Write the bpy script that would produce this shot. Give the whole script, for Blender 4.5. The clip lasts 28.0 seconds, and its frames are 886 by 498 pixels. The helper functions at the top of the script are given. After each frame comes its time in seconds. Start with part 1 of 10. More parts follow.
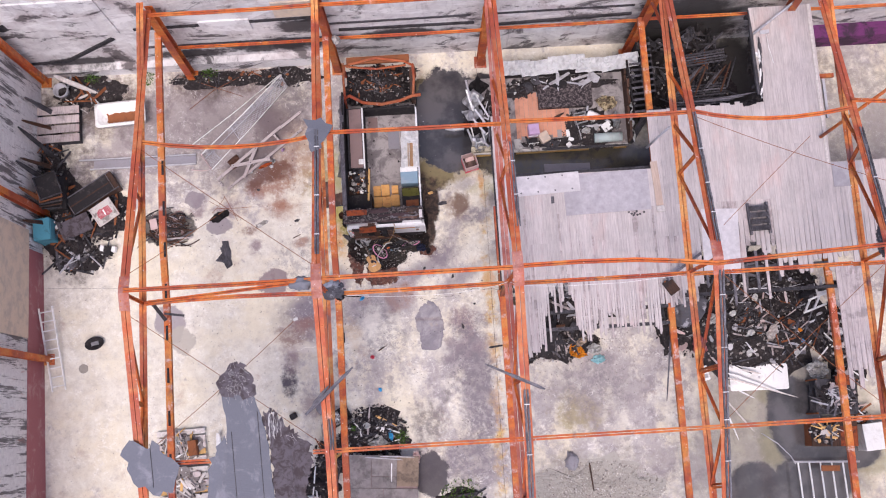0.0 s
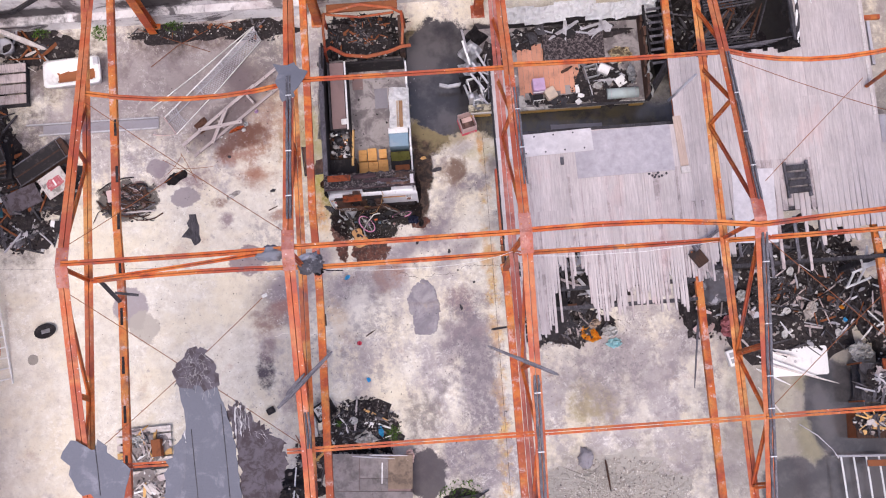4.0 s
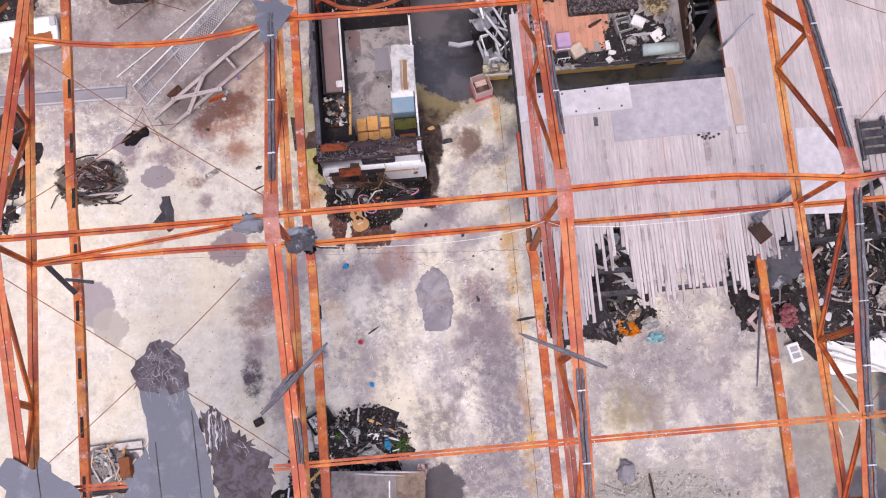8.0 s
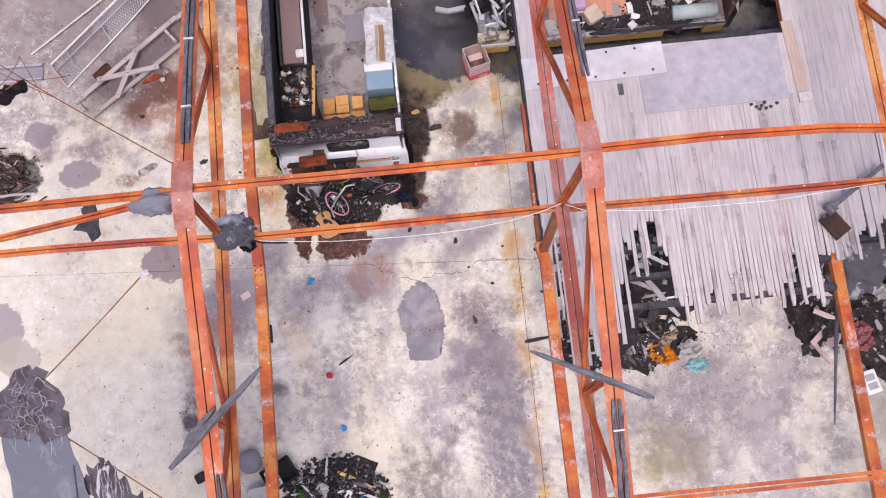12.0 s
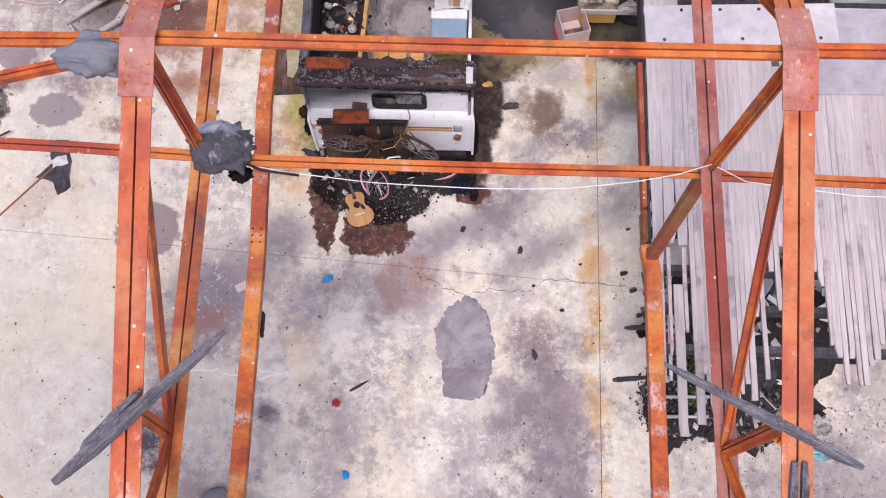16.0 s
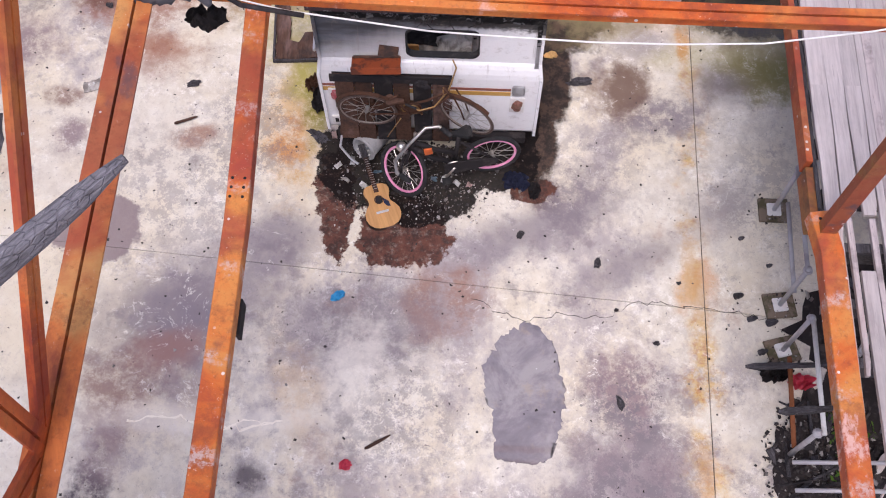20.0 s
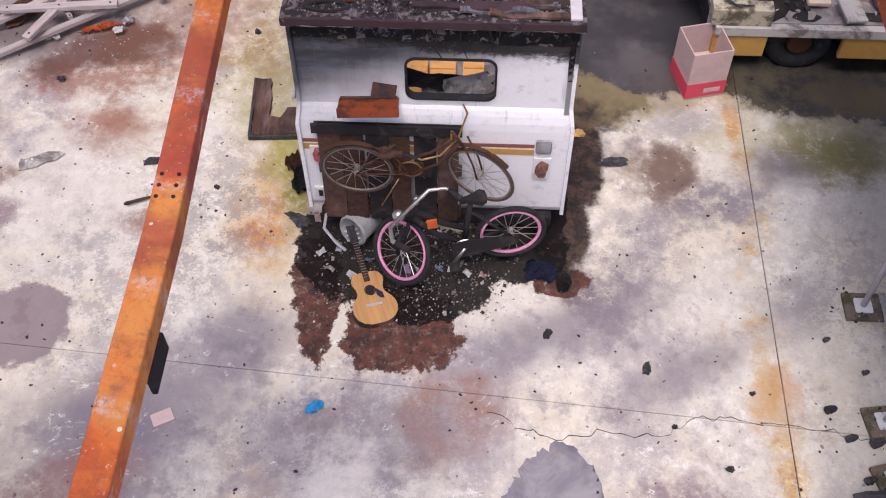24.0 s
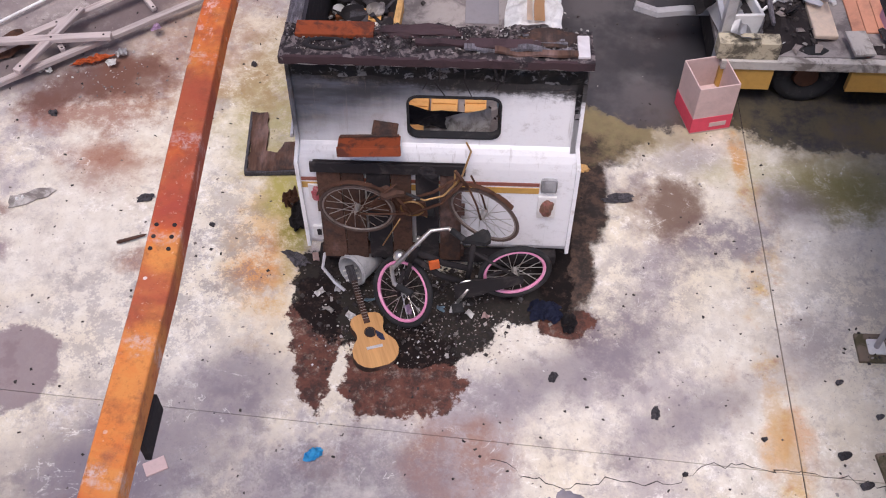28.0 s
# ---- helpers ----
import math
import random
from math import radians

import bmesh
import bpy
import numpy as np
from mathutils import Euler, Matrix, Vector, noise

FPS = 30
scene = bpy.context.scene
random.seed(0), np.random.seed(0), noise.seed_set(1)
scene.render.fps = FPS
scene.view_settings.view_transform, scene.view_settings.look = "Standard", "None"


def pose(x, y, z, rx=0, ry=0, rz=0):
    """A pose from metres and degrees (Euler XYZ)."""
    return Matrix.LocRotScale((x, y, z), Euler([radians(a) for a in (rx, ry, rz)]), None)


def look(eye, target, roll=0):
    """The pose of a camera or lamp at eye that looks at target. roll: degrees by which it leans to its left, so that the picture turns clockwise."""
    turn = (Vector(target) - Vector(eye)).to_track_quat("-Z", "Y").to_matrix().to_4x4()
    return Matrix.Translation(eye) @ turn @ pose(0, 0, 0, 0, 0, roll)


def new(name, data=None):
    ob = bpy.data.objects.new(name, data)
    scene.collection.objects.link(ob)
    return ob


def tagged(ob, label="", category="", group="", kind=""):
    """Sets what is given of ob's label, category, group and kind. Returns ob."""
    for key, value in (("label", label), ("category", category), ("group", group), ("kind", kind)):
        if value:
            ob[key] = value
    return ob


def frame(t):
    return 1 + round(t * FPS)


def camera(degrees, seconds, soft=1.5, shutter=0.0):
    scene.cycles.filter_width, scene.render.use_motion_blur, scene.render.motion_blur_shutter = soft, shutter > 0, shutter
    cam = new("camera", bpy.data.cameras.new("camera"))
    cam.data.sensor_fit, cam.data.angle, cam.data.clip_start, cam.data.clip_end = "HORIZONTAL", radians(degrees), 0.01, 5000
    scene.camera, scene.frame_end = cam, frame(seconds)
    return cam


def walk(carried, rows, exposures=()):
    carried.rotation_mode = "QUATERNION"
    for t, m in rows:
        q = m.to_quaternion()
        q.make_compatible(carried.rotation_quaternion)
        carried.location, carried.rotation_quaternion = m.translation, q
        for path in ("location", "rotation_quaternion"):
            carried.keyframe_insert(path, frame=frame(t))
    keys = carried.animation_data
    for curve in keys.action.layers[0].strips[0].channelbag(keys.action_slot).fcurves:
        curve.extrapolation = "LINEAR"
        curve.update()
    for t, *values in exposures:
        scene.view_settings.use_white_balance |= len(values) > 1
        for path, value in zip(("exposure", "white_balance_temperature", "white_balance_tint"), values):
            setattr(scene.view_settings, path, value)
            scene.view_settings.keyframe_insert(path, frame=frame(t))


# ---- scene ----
cam = camera(46.6, 28.0, soft=1.1)
METRES, EYE, TILT, LEAN, TURN = 22.0, 28.474, -88.5, 0.0, 0.0
ROWS = [
    (0.0, 0.0, 0.0, 0.0, 0.52, 8.4, 3.51),
    (0.5, 0.0028, 0.0198, 0.0022, 0.49, 8.38, 3.55),
    (1.0, 0.0052, 0.0396, 0.0025, 0.44, 8.33, 3.61),
    (1.5, 0.0062, 0.0589, 0.0018, 0.41, 8.29, 3.67),
    (2.0, 0.0062, 0.078, 0.0007, 0.37, 8.25, 3.75),
    (2.5, 0.0041, 0.0942, -0.0004, 0.33, 8.21, 3.83),
    (3.0, 0.0013, 0.1117, -0.0025, 0.37, 8.19, 3.91),
    (3.5, 0.0007, 0.1297, -0.0042, 0.41, 8.19, 4.02),
    (5.5, -0.0029, 0.2074, -0.0103, 0.49, 8.13, 4.44),
    (6.0, -0.0038, 0.2288, -0.0113, 0.52, 8.14, 4.56),
    (6.5, -0.0047, 0.2505, -0.0117, 0.5, 8.12, 4.68),
    (7.0, -0.0075, 0.2689, -0.0132, 0.46, 8.1, 4.78),
    (7.5, -0.0115, 0.2884, -0.0146, 0.49, 8.46, 4.89),
    (8.0, -0.0151, 0.3072, -0.0168, 0.54, 9.23, 5.0),
    (8.5, -0.0174, 0.327, -0.0175, 0.57, 9.75, 5.1),
    (9.0, -0.0207, 0.3484, -0.0173, 0.58, 10.16, 5.18),
    (9.5, -0.022, 0.3723, -0.0169, 0.65, 10.6, 5.29),
    (10.0, -0.0225, 0.3981, -0.0162, 0.67, 11.05, 5.38),
    (10.5, -0.0197, 0.4246, -0.0155, 0.73, 11.34, 5.5),
    (11.0, -0.014, 0.4511, -0.0153, 0.75, 11.59, 5.55),
    (11.5, -0.0095, 0.4767, -0.0152, 0.72, 11.8, 5.65),
    (12.0, -0.0073, 0.4998, -0.0156, 0.68, 11.83, 5.63),
    (12.5, -0.0077, 0.5234, -0.0167, 0.65, 11.98, 4.96),
    (14.5, -0.0148, 0.6215, -0.0194, 0.58, 13.37, -1.28),
    (15.0, -0.0172, 0.6436, -0.0196, 0.55, 14.37, -1.52),
    (15.5, -0.0225, 0.666, -0.02, 0.53, 15.42, -1.55),
    (16.0, -0.0263, 0.6912, -0.02, 0.55, 16.23, -1.57),
    (16.5, -0.0301, 0.7157, -0.0193, 0.54, 16.8, -1.59),
    (17.0, -0.0341, 0.7391, -0.0187, 0.57, 17.74, -1.56),
    (17.5, -0.0383, 0.7604, -0.0168, 0.56, 18.45, -1.72),
    (18.0, -0.0406, 0.7829, -0.0165, 0.58, 18.99, -1.83),
    (18.5, -0.0403, 0.8061, -0.0174, 0.57, 19.55, -1.91),
    (19.0, -0.0423, 0.8271, -0.0186, 0.47, 20.39, -1.93),
    (19.5, -0.0454, 0.845, -0.0196, 0.41, 21.63, -2.19),
    (20.0, -0.0494, 0.8606, -0.0213, 0.37, 22.76, -2.43),
    (20.5, -0.0503, 0.8788, -0.023, 0.45, 23.66, -2.52),
    (22.5, -0.0534, 0.9444, -0.0266, 0.47, 29.46, -2.6),
    (23.0, -0.0535, 0.9603, -0.0265, 0.43, 31.42, -2.58),
    (23.5, -0.0536, 0.9683, -0.0252, 0.41, 33.63, -2.58),
    (24.0, -0.0519, 0.969, -0.0244, 0.39, 35.37, -2.59),
    (24.5, -0.0497, 0.9696, -0.0243, 0.36, 36.43, -2.57),
    (25.0, -0.05, 0.9702, -0.0239, 0.32, 36.47, -2.54),
    (25.5, -0.0526, 0.9718, -0.0233, 0.26, 36.47, -2.52),
    (26.0, -0.0562, 0.9737, -0.0221, 0.22, 36.48, -2.5),
    (26.5, -0.0571, 0.9747, -0.0201, 0.22, 36.51, -2.47),
    (27.0, -0.0568, 0.9751, -0.0167, 0.18, 36.5, -2.43),
    (27.5, -0.0561, 0.9748, -0.0139, 0.14, 36.5, -2.37),
    (28.0, -0.0557, 0.9731, -0.0127, 0.11, 36.5, -2.31),
]
walk(cam, [(t, pose(0, 0, EYE, TILT, LEAN, TURN) @ pose(METRES * x, METRES * y, METRES * z, 90 + pitch, roll, yaw))
           for t, x, y, z, yaw, pitch, roll in ROWS], exposures=[(0.0, 0.8, 6500, 19), (12.0, 0.84, 6500, 19), (28.0, 0.86, 6500, 18)])

# ---- light: bright overcast sky, weak wide sun ----
world = bpy.data.worlds.new("world")
scene.world = world
world.use_nodes = True
wn = world.node_tree.nodes
sky = wn.new("ShaderNodeTexSky")
sky.sky_type = "NISHITA"
sky.sun_disc = False
sky.sun_elevation, sky.sun_rotation = radians(65), radians(163)
sky.dust_density, sky.ozone_density = 2.5, 2.0
wn["Background"].inputs["Strength"].default_value = 0.11
world.node_tree.links.new(sky.outputs[0], wn["Background"].inputs["Color"])
sun = new("sun", bpy.data.lights.new("sun", "SUN"))
sun.data.energy, sun.data.angle, sun.data.color = 1.5, radians(25), (1.0, 0.95, 0.9)
sun.matrix_world = look((-4, -13, 30), (0, 0, 0))

# ---- materials ----


class Mat:
    """A node material under construction."""

    def __init__(self, name, rough=0.8, metal=0.0, spec=0.4):
        self.m = bpy.data.materials.new(name)
        self.m.use_nodes = True
        self.t = self.m.node_tree
        self.b = self.t.nodes["Principled BSDF"]
        self.b.inputs["Roughness"].default_value = rough
        self.b.inputs["Metallic"].default_value = metal
        self.b.inputs["Specular IOR Level"].default_value = spec
        self.geo = self.n("ShaderNodeNewGeometry")
        self.pos = self.geo.outputs["Position"]
        self.rough_edges = {}
        self.chain = None

    def n(self, kind, **values):
        node = self.t.nodes.new(kind)
        for k, v in values.items():
            if k == "operation":
                node.operation = v
        return node

    def link(self, a, b):
        self.t.links.new(a, b)

    def put(self, sock, v):
        if isinstance(v, (int, float)):
            sock.default_value = v
        elif isinstance(v, tuple):
            sock.default_value = (*v, 1.0) if len(v) == 3 and len(sock.default_value) == 4 else v
        else:
            self.link(v, sock)

    def coords(self, scale=(1, 1, 1), local=False, turn=0.0):
        mp = self.n("ShaderNodeMapping")
        mp.inputs["Scale"].default_value = scale
        mp.inputs["Rotation"].default_value = (0, 0, turn)
        if local:
            tc = self.n("ShaderNodeTexCoord")
            oi = self.n("ShaderNodeObjectInfo")
            ml = self.math("MULTIPLY", oi.outputs["Random"], 37.0)
            self.link(ml, mp.inputs["Location"])
            self.link(tc.outputs["Object"], mp.inputs["Vector"])
        else:
            self.link(self.pos, mp.inputs["Vector"])
        return mp.outputs[0]

    def noise(self, scale, detail=5.0, rough=0.6, vec=None, warp=0.0):
        nd = self.n("ShaderNodeTexNoise")
        nd.inputs["Scale"].default_value = scale
        nd.inputs["Detail"].default_value = detail
        nd.inputs["Roughness"].default_value = rough
        nd.inputs["Distortion"].default_value = warp
        self.link(vec if vec is not None else self.pos, nd.inputs["Vector"])
        return nd.outputs["Fac"]

    def voro(self, scale, vec=None, edge=False):
        nd = self.n("ShaderNodeTexVoronoi")
        if edge:
            nd.feature = "DISTANCE_TO_EDGE"
        nd.inputs["Scale"].default_value = scale
        self.link(vec if vec is not None else self.pos, nd.inputs["Vector"])
        return nd.outputs["Distance"]

    def math(self, op, a, b=0.0, c=0.0):
        nd = self.n("ShaderNodeMath", operation=op)
        for s, v in zip(nd.inputs, (a, b, c)):
            self.put(s, v)
        return nd.outputs[0]

    def step(self, fac, lo, hi):
        nd = self.n("ShaderNodeMapRange")
        nd.interpolation_type = "SMOOTHSTEP"
        self.link(fac, nd.inputs["Value"])
        nd.inputs["From Min"].default_value, nd.inputs["From Max"].default_value = lo, hi
        return nd.outputs["Result"]

    def ramp(self, fac, *stops):
        nd = self.n("ShaderNodeValToRGB")
        el = nd.color_ramp.elements
        while len(el) < len(stops):
            el.new(0.5)
        for e, (p, c) in zip(el, stops):
            e.position, e.color = p, (*c, 1)
        self.link(fac, nd.inputs[0])
        return nd.outputs[0]

    def mix(self, fac, a, b, kind="MIX"):
        nd = self.n("ShaderNodeMix")
        nd.data_type, nd.blend_type = "RGBA", kind
        self.put(nd.inputs[0], fac)
        self.put(nd.inputs[6], a)
        self.put(nd.inputs[7], b)
        return nd.outputs[2]

    def edge(self, scale):
        if scale not in self.rough_edges:
            self.rough_edges[scale] = self.math("SUBTRACT", self.noise(scale, 8.0, 0.68), 0.5)
        return self.rough_edges[scale]

    def blob(self, x, y, rx, ry, turn=0.0, ragged=0.5, soft=0.3, scale=1.6, upright=False):
        """A stain with a ragged outline on the ground plan (upright: on a wall along x): 1 inside, 0 outside."""
        mp = self.n("ShaderNodeMapping")
        mp.vector_type = "TEXTURE"
        mp.inputs["Location"].default_value = (x, 0, y) if upright else (x, y, 0)
        mp.inputs["Rotation"].default_value = (0, 0, turn)
        mp.inputs["Scale"].default_value = (rx, 400.0, ry) if upright else (rx, ry, 100.0)
        src = self.pos
        if self.chain is not None:
            # a vanishing term that makes long lists of stains evaluate one after another
            va = self.n("ShaderNodeVectorMath", operation="MULTIPLY_ADD")
            self.link(self.chain, va.inputs[0])
            va.inputs[1].default_value = (1e-7, 1e-7, 1e-7)
            self.link(self.pos, va.inputs[2])
            src = va.outputs[0]
        self.link(src, mp.inputs["Vector"])
        ln = self.n("ShaderNodeVectorMath", operation="LENGTH")
        self.link(mp.outputs[0], ln.inputs[0])
        d = self.math("ADD", ln.outputs["Value"], self.math("MULTIPLY", self.edge(scale), ragged * 4))
        return self.math("SUBTRACT", 1.0, self.step(d, 1.0 - soft, 1.0 + soft))

    def random(self):
        return self.n("ShaderNodeObjectInfo").outputs["Random"]

    def island(self):
        return self.geo.outputs["Random Per Island"]

    def vary(self, col, amount=0.25, fac=None):
        f = fac if fac is not None else self.random()
        v = self.math("ADD", 1.0 - amount, self.math("MULTIPLY", f, 2 * amount))
        hs = self.n("ShaderNodeHueSaturation")
        self.put(hs.inputs["Color"], col)
        self.link(v, hs.inputs["Value"])
        return hs.outputs[0]

    def bump(self, height, strength=0.4, dist=0.02):
        nd = self.n("ShaderNodeBump")
        nd.inputs["Strength"].default_value, nd.inputs["Distance"].default_value = strength, dist
        self.link(height, nd.inputs["Height"])
        self.link(nd.outputs[0], self.b.inputs["Normal"])

    def done(self, col, rough=None):
        self.put(self.b.inputs["Base Color"], col)
        if rough is not None:
            self.put(self.b.inputs["Roughness"], rough)
        return self.m


def make_concrete():
    """Cream-white slab: lavender-grey damp stains, rust, chalk bloom, soot spills and standing water."""
    k = Mat("concrete_slab", 0.8, 0.0, 0.35)
    mid, fine, grain = k.noise(3.0, 10, 0.75), k.noise(14, 8, 0.75), k.noise(55, 6, 0.75)
    mul = lambda a, b: k.math("MULTIPLY", a, b)
    add = lambda a, b: k.math("ADD", a, b)
    col = k.ramp(mid, (0.3, (0.5, 0.45, 0.39)), (0.45, (0.63, 0.58, 0.5)), (0.6, (0.71, 0.67, 0.59)), (0.8, (0.77, 0.75, 0.7)))
    col = k.mix(mul(k.step(k.noise(0.5, 6, 0.65), 0.42, 0.62), 0.5), col, (0.74, 0.65, 0.47))
    # broad damp stains: where they gather, and where the slab stays clean
    gather = None
    for x, y, rx, ry, a, w in ((-3.1, 3.5, 1.7, 0.85, 0.1, 1.0), (0.5, 2.5, 0.9, 1.0, 0.0, 0.9), (1.8, 5.4, 1.0, 1.4, 0.0, -0.9), (-0.6, 4.25, 0.9, 0.25, 0.25, 0.8),
                               (3.6, -0.8, 2.4, 2.0, 0.0, 0.75), (-2.6, 1.4, 1.6, 0.9, 0.0, 0.5), (7.4, 0.0, 2.4, 3.0, 0.0, 1.1), (-5.6, 8.7, 2.8, 1.9, 0.2, 1.7), (4.0, 2.0, 2.2, 1.4, 0.0, 0.7),
                               (1.0, -1.5, 1.4, 1.6, 0.0, 0.6), (0.4, 0.9, 0.8, 1.3, 0.0, 0.9), (12.0, 6.5, 3.0, 5.0, 0.0, 0.8), (-8.0, 8.1, 1.8, 1.8, 0.0, 1.3), (-8.0, 2.0, 3.3, 4.4, 0.0, -1.8), (-0.3, 5.9, 0.8, 0.8, 0.0, 0.5)):
        b = mul(k.blob(x, y, rx, ry, a, 0.3, 0.7, 0.6), w)
        gather = b if gather is None else add(gather, b)
        k.chain = gather
    edge = mul(k.math("SUBTRACT", k.noise(7, 10, 0.8), 0.5), 0.4)
    n1 = add(add(k.noise(0.85, 9, 0.62, vec=k.coords((1.25, 0.85, 1), turn=0.5)), edge), mul(gather, 0.1))
    grey = mul(k.step(n1, 0.5, 0.67), 0.72)
    col = k.mix(grey, col, k.mix(fine, (0.19, 0.16, 0.18), (0.44, 0.39, 0.42)))
    n2 = add(add(k.noise(2.6, 9, 0.65), mul(edge, 0.8)), mul(gather, 0.05))
    col = k.mix(mul(k.step(n2, 0.56, 0.68), 0.55), col, (0.2, 0.165, 0.185))
    # pale chalk bloom that eats into the stains, in flecks
    bloom = mul(k.step(k.noise(1.4, 6, 0.7, vec=k.coords((1, 1, 1), turn=1.2)), 0.44, 0.6), k.step(add(k.noise(10, 10, 0.85), mul(k.math("SUBTRACT", grain, 0.5), 0.3)), 0.48, 0.62))
    col = k.mix(mul(bloom, 0.75), col, (0.86, 0.83, 0.78))
    mottle = mul(k.step(add(k.noise(4.5, 10, 0.8), mul(k.math("SUBTRACT", grain, 0.5), 0.25)), 0.52, 0.6), k.math("ADD", mul(grey, 0.4), 0.16))
    col = k.mix(mottle, col, (0.26, 0.225, 0.24))
    brown = mul(k.step(add(k.noise(0.9, 8, 0.7, vec=k.coords((1, 1, 1), turn=2.7)), mul(edge, 0.4)), 0.59, 0.7), 0.4)
    col = k.mix(brown, col, (0.36, 0.2, 0.13))
    col = k.mix(mul(k.step(k.noise(30, 8, 0.8), 0.57, 0.66), 0.55), col, (0.2, 0.175, 0.175))
    col = k.mix(mul(k.step(grain, 0.6, 0.68), 0.3), col, (0.24, 0.2, 0.19))
    pits = k.math("LESS_THAN", k.voro(5.5), 0.05)
    col = k.mix(mul(pits, 0.75), col, (0.09, 0.075, 0.075))
    # rust washed along the drain joint
    rust = mul(k.blob(1.22, -0.6, 0.17, 7.2, ragged=0.8, soft=0.7, scale=4.0), k.step(add(k.noise(2.2, 7, 0.7), mul(edge, 0.6)), 0.45, 0.62))
    col = k.mix(mul(rust, 0.8), col, k.mix(k.step(fine, 0.45, 0.65), (0.64, 0.42, 0.11), (0.46, 0.17, 0.045)))
    RUSTY, OCHRE, MAUVE, DARK, LAVENDER = (0.27, 0.11, 0.07), (0.6, 0.37, 0.13), (0.24, 0.17, 0.19), (0.12, 0.1, 0.11), (0.2, 0.17, 0.2)
    worn = k.math("ADD", 0.25, mul(k.step(add(k.noise(5, 9, 0.8), mul(k.math("SUBTRACT", grain, 0.5), 0.25)), 0.36, 0.56), 0.8))
    state = {"col": col}

    def stain(x, y, rx, ry, a, c, w, ragged=0.62, soft=0.5, scale=3.0, wear=True):
        k.chain = state["col"]
        f = mul(k.blob(x, y, rx, ry, a, ragged, soft, scale), w)
        state["col"] = k.mix(mul(f, worn) if wear else f, state["col"], c)

    stain(-2.93, 5.6, 0.28, 0.75, 0.05, OCHRE, 0.7)
    stain(-2.95, 5.35, 0.16, 0.3, 0.0, (0.55, 0.22, 0.06), 0.7)
    stain(-2.65, 2.75, 0.22, 0.4, 0.3, OCHRE, 0.3)
    stain(-2.72, 6.15, 0.35, 0.3, 0.0, (0.4, 0.36, 0.09), 0.85)
    stain(-3.0, 7.2, 0.6, 0.8, 0.1, (0.36, 0.32, 0.12), 0.7)
    stain(-2.68, 5.75, 0.14, 0.4, 0.0, (0.22, 0.2, 0.04), 0.85)
    stain(-3.93, 5.36, 0.22, 0.13, 0.2, RUSTY, 0.7)
    stain(-4.75, 7.0, 0.55, 0.3, 0.1, RUSTY, 0.75)
    stain(-4.35, 6.35, 0.35, 0.3, 0, RUSTY, 0.5)
    stain(-3.9, 7.9, 0.7, 0.9, 0.4, (0.3, 0.14, 0.07), 0.6)
    stain(-4.29, 2.7, 0.36, 0.42, 0.2, (0.24, 0.13, 0.12), 0.75)
    stain(-1.3, 3.72, 0.4, 0.36, 0.2, (0.3, 0.15, 0.1), 0.75)
    stain(0.5, 6.12, 0.34, 0.3, -0.5, (0.26, 0.18, 0.14), 0.8)
    stain(0.5, 6.12, 0.13, 0.2, 0.3, (0.4, 0.33, 0.27), 0.6)
    stain(3.4, 0.2, 0.6, 0.5, 0, (0.28, 0.22, 0.09), 0.75)
    stain(1.95, 6.35, 0.5, 0.25, 0, (0.2, 0.18, 0.06), 0.8)
    stain(1.6, 6.6, 0.8, 0.2, 0, (0.4, 0.36, 0.16), 0.5)
    stain(-9.6, 9.6, 1.6, 0.8, 0, (0.1, 0.07, 0.06), 0.85)
    stain(-6.5, 10.0, 0.9, 0.45, 0, (0.1, 0.07, 0.06), 0.85)
    stain(-5.2, 10.1, 0.45, 0.4, 0, (0.12, 0.08, 0.07), 0.85)
    stain(-4.1, 9.5, 0.7, 0.9, 0, DARK, 0.75)
    stain(-4.7, 8.8, 0.3, 0.6, 0.5, DARK, 0.8)
    stain(-5.9, 6.35, 0.4, 0.3, 0.2, MAUVE, 0.8)
    stain(-6.75, 6.5, 0.22, 0.3, 0, MAUVE, 0.8)
    stain(-10.2, 6.6, 1.0, 1.7, 0, (0.1, 0.08, 0.08), 0.85)
    stain(-0.7, 0.2, 0.5, 0.5, 0, DARK, 0.7)
    stain(-4.4, 1.5, 0.2, 0.46, 0.1, (0.09, 0.075, 0.09), 0.95, 0.55, 0.35, 3.0)
    stain(-4.36, 2.05, 0.22, 0.3, 0.0, MAUVE, 0.6)
    stain(-3.9, 0.8, 0.3, 0.3, 0.0, MAUVE, 0.6)
    stain(-3.7, 3.0, 0.3, 0.6, 0.0, MAUVE, 0.6)
    stain(3.6, -1.8, 1.8, 0.9, 0, (0.3, 0.27, 0.22), 0.65)
    stain(-0.8, -1.0, 0.4, 0.5, 0, MAUVE, 0.8)
    stain(0.45, 2.95, 0.4, 0.3, 0.2, MAUVE, 0.85)
    stain(0.6, 2.2, 0.6, 0.35, 0.2, MAUVE, 0.7)
    stain(-0.2, 0.9, 0.16, 0.16, 0, DARK, 0.7)
    stain(-2.96, 1.88, 0.16, 0.17, 0, DARK, 0.85)
    stain(10.6, 9.2, 0.9, 0.7, 0.2, (0.14, 0.09, 0.07), 0.85)
    stain(11.8, 8.2, 1.8, 1.6, 0.0, (0.3, 0.27, 0.25), 0.75)
    stain(-5.2, 5.3, 0.16, 0.2, 0, MAUVE, 0.8)
    stain(-5.3, 5.75, 0.2, 0.12, 0, (0.24, 0.15, 0.13), 0.8)
